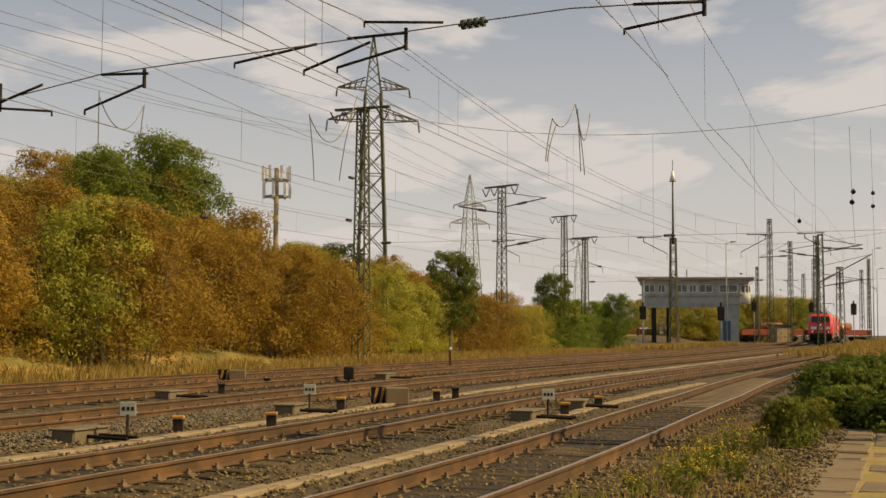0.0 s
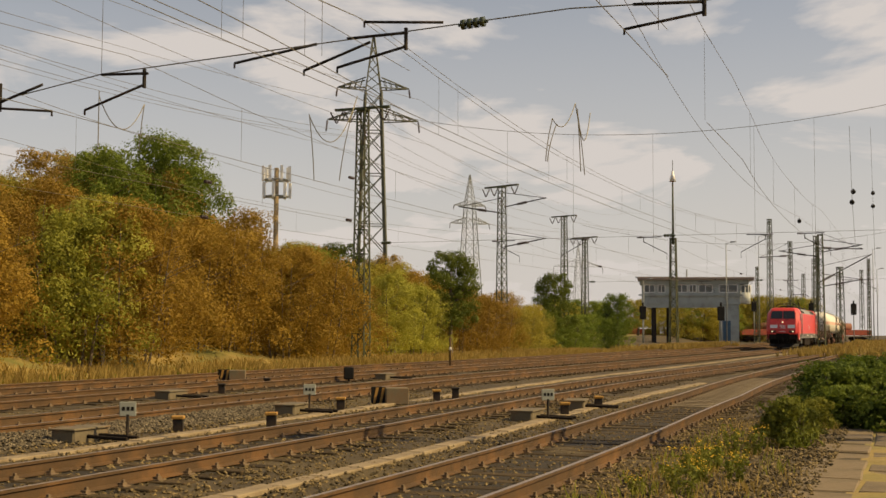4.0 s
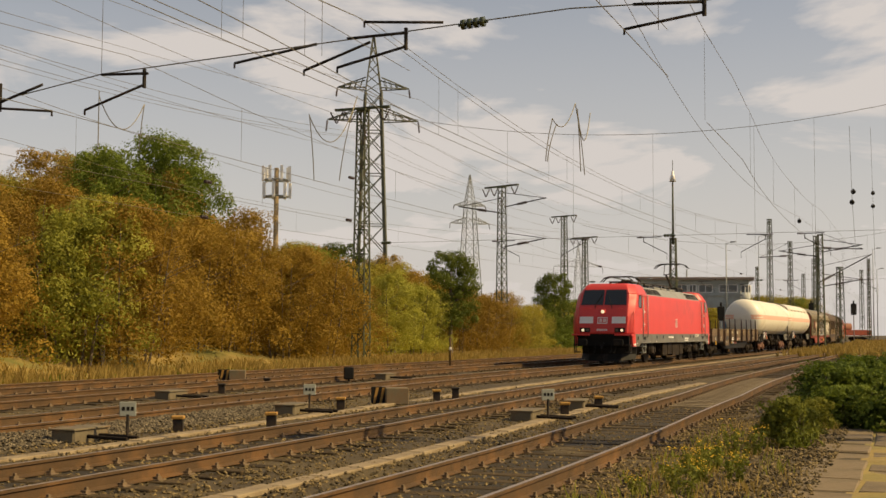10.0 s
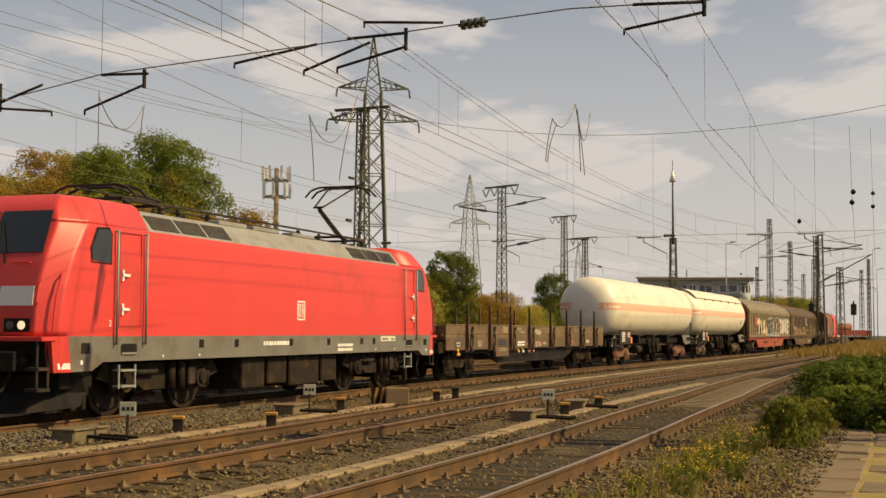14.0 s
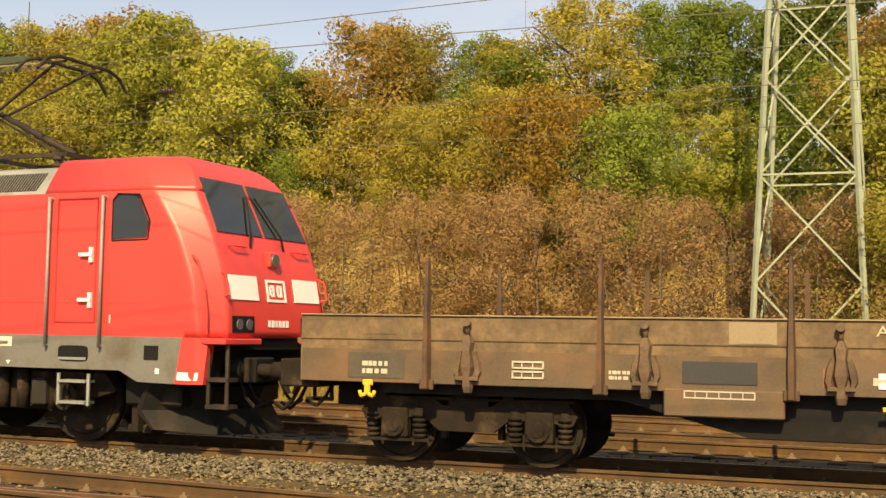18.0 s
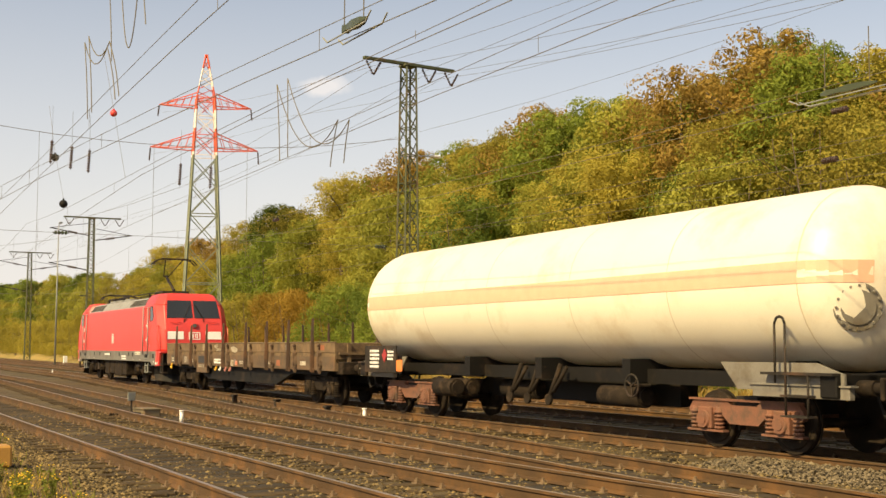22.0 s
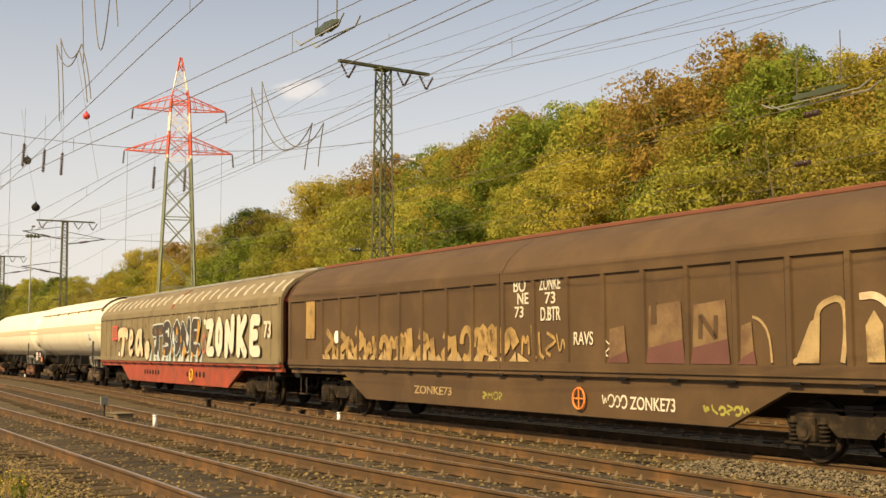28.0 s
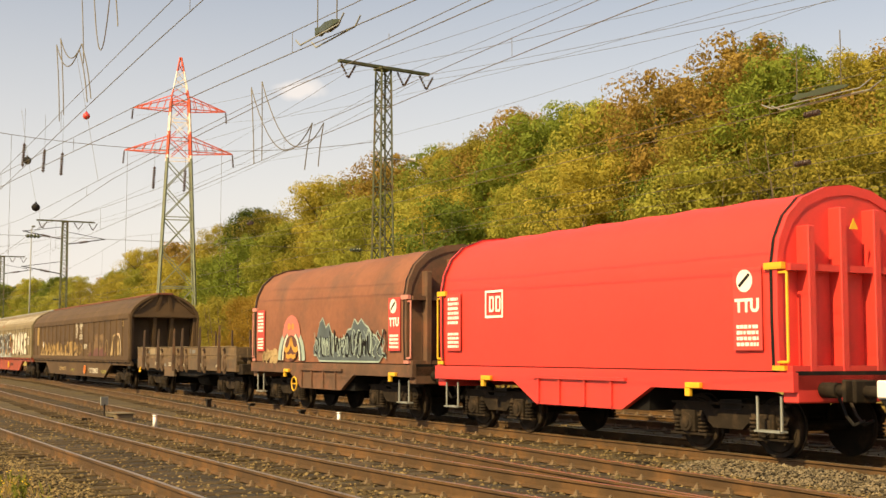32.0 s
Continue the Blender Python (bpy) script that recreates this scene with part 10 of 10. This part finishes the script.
striped_board(on_line(-36, -7.7, -0.3, 118), 0.4, 0.5, "small striped board on the far track")
t = thing("marker_post", "thin rusty post beside the far track", "post", on_line(-54.0, -6.8, -0.3))
bm = nb(); rod(bm, (0, 0, 0), (0, 0, 1.55), 0.05, 8); part("pole", bm, M_RAIL, t)
bm = nb(); rod(bm, (0, 0, 0.95), (0, 0, 1.08), 0.054, 8); part("band", bm, M_WHITE, t)
t = thing("shunting_signal", "dark low shunting signal between the tracks", "signal", on_line(-37, -3.4, -0.2, 118))
bm = nb(); box(bm, -0.17, 0.17, -0.1, 0.1, 0.1, 0.52, 0.03); part("head", bm, M_BLACK, t)
bm = nb(); rod(bm, (0, 0, -0.2), (0, 0, 0.15), 0.04, 6); part("post", bm, M_STEELDARK, t)
for s, n in ((27.9, 1.85), (28.6, 6.25), (86.4, -0.1)):
    bm = nb(); rod(bm, (0, 0, -0.2), (0, 0, 0.08), 0.05, 8, 0.045); rod(bm, (0, 0, 0.08), (0, 0, 0.11), 0.06, 8)
    tagged(part("white_marker", bm, M_WHITE, None, at=on_line(s, n)), "small white marker peg beside the rail", "marker peg", "white marker pegs")
# white concrete barrier and mound at the far verge
t = thing("concrete_barrier", "row of white concrete barrier blocks on the verge", "barrier", on_line(102, -9.6, -0.3))
for k in range(5):
    bm = nb(); box(bm, -3.0 + k * 1.2, -1.86 + k * 1.2, -0.3, 0.3, 0, 0.85, 0.05); part("block", bm, M_WHITE, t)
bm = nb(); box(bm, -0.2, 0.2, -0.2, 0.2, 0, 1.0, 0.04)
tagged(part("verge_stone", bm, M_WHITE, None, at=on_line(139, -9.5, -0.3)), "white stone block on the far verge", "stone")
bm = nb(); box(bm, -0.25, 0.25, -0.2, 0.2, -0.15, 0.16, 0.03)
tagged(part("yellow_box", bm, M_OCHRE, None, at=on_line(18.7, 11.75)), "small yellow cable box in the weeds", "box")
# guard rail stubs along the switch
M_SLAB = mat("worn_slab", (0.215, 0.155, 0.085), 0.9, vary=0.35, scale=1.6, bump=0.5, bump_scale=40, dirt=(0.085, 0.062, 0.030), dirt_amount=0.55, dirt_scale=1.4)
# path of worn concrete slabs beside the brambles
t = thing("slab_path", "worn concrete slab path with grass in its joints", "path", kind="structure")
rnd = random.Random(9)
for i in range(18):
    for k in range(3):
        s, n = -19.5 + i * 1.02, 13.55 + k * 0.72
        bm = nb(); box(bm, -0.495, 0.495, -0.345, 0.345, -0.10, 0.0, 0.02)
        part("slab", bm, M_SLAB, t, at=on_line(s, n, -0.03 + rnd.uniform(-0.02, 0.015), rnd.uniform(-1.5, 1.5)) @ pose(0, 0, 0, rnd.uniform(-1, 1), rnd.uniform(-1, 1)))


# pale boards laid between the rails of the siding
t = thing("crossing_boards", "pale weathered boards laid between the siding's rails", "boards", kind="structure")
_fA2 = lerp_list(TRACK_A)
bm = nb(); box(bm, -0.08, 0.08, -0.62, 0.62, -0.19, -0.150, 0.012)
_board = part("board", bm, M_CONC, t, at=on_line(-27.6, _fA2(-27.6)))
for i in range(1, 31):
    share(_board, t, on_line(-27.6 - i * 0.63, _fA2(-27.6 - i * 0.63), 0, rnd.uniform(-2, 2)), "board")


# ---- loose ballast stones ----
def ballast_stones(name, s, n, lift, material, label, seed):
    rnd = np.random.RandomState(seed)
    base = np.array([(1, 0, 0), (-1, 0, 0), (0, 1, 0), (0, -1, 0), (0, 0, 1), (0, 0, -1)], float)
    tri = np.array([(0, 2, 4), (2, 1, 4), (1, 3, 4), (3, 0, 4), (2, 0, 5), (1, 2, 5), (3, 1, 5), (0, 3, 5)])
    th = np.interp(s, _S, _TH)
    x = np.interp(s, _S, _PX) - n * np.cos(th)
    y = np.interp(s, _S, _PY) + n * np.sin(th)
    z = np.array([ground_z(a, b) for a, b in zip(s, n)]) + lift + rnd.uniform(-0.01, 0.03, len(s))
    size = rnd.uniform(0.018, 0.042, len(s))
    big = rnd.rand(len(s)) < 0.01
    size[big] *= 1.6
    v = base[None] * rnd.uniform(0.6, 1.2, (len(s), 6, 1)) * size[:, None, None]
    v[:, :, 2] *= 0.7
    a = rnd.uniform(0, math.tau, len(s))
    c, d = np.cos(a)[:, None], np.sin(a)[:, None]
    vx, vy = v[:, :, 0] * c - v[:, :, 1] * d, v[:, :, 0] * d + v[:, :, 1] * c
    tilt = rnd.uniform(-0.6, 0.6, len(s))[:, None]
    vz = v[:, :, 2] + vx * tilt
    V = np.stack([vx + x[:, None], vy + y[:, None], vz + z[:, None]], 2).reshape(-1, 3)
    F = (tri[None] + 6 * np.arange(len(s))[:, None, None]).reshape(-1, 3)
    me = bpy.data.meshes.new(name)
    me.from_pydata(V.tolist(), [], F.tolist())
    me.update()
    me.materials.append(material)
    tagged(new(name, me), label, "gravel", kind="stuff")


_r = np.random.RandomState(4)
N = 74000
ballast_stones("ballast_stones", np.concatenate([_r.uniform(-32, 34, N // 2), _r.normal(0, 14, N // 2), _r.uniform(-24, -4, 15000), _r.uniform(10, 26, 9000)]),
               np.concatenate([_r.uniform(-3.0, 12.6, N // 2), _r.uniform(1.0, 12.4, N // 2), _r.uniform(10.6, 13.5, 15000), _r.uniform(10.6, 13.3, 9000)]), 0.0, M_STONE, "loose grey-brown ballast stones between the rails", 5)
# fresh shoulder of grey stones in front of the through track
_n = _r.uniform(0.86, 2.1, 26000)
ballast_stones("ballast_shoulder", _r.uniform(-24, 15, len(_n)), _n, np.interp(_n, [0.86, 1.4, 2.1], [0.09, 0.07, 0.0]), M_STONEGREY, "grey ballast stones heaped against the rail", 6)


# ---- motion ----
def train_s(t):
    return TRAIN_S + TRAIN_V * (t - 17) + TRAIN_A * (t - 17) ** 2 / 2


def motions():
    times = [i * 1.0 for i in range(33)]
    for body, u, sets in TRAIN:
        walk(body, [(t, on_line(train_s(t) - u)) for t in times])
        for w, r in sets:
            x = w.matrix_basis.translation.x
            n = int(32.0 * TRAIN_V / r / radians(80)) + 1
            rows = []
            for i in range(n + 1):
                t = 32.0 * i / n
                rows.append((t, pose(x, 0, r, 0, math.degrees((train_s(t) - train_s(0)) / r), 0)))
            walk(w, rows)


motions()
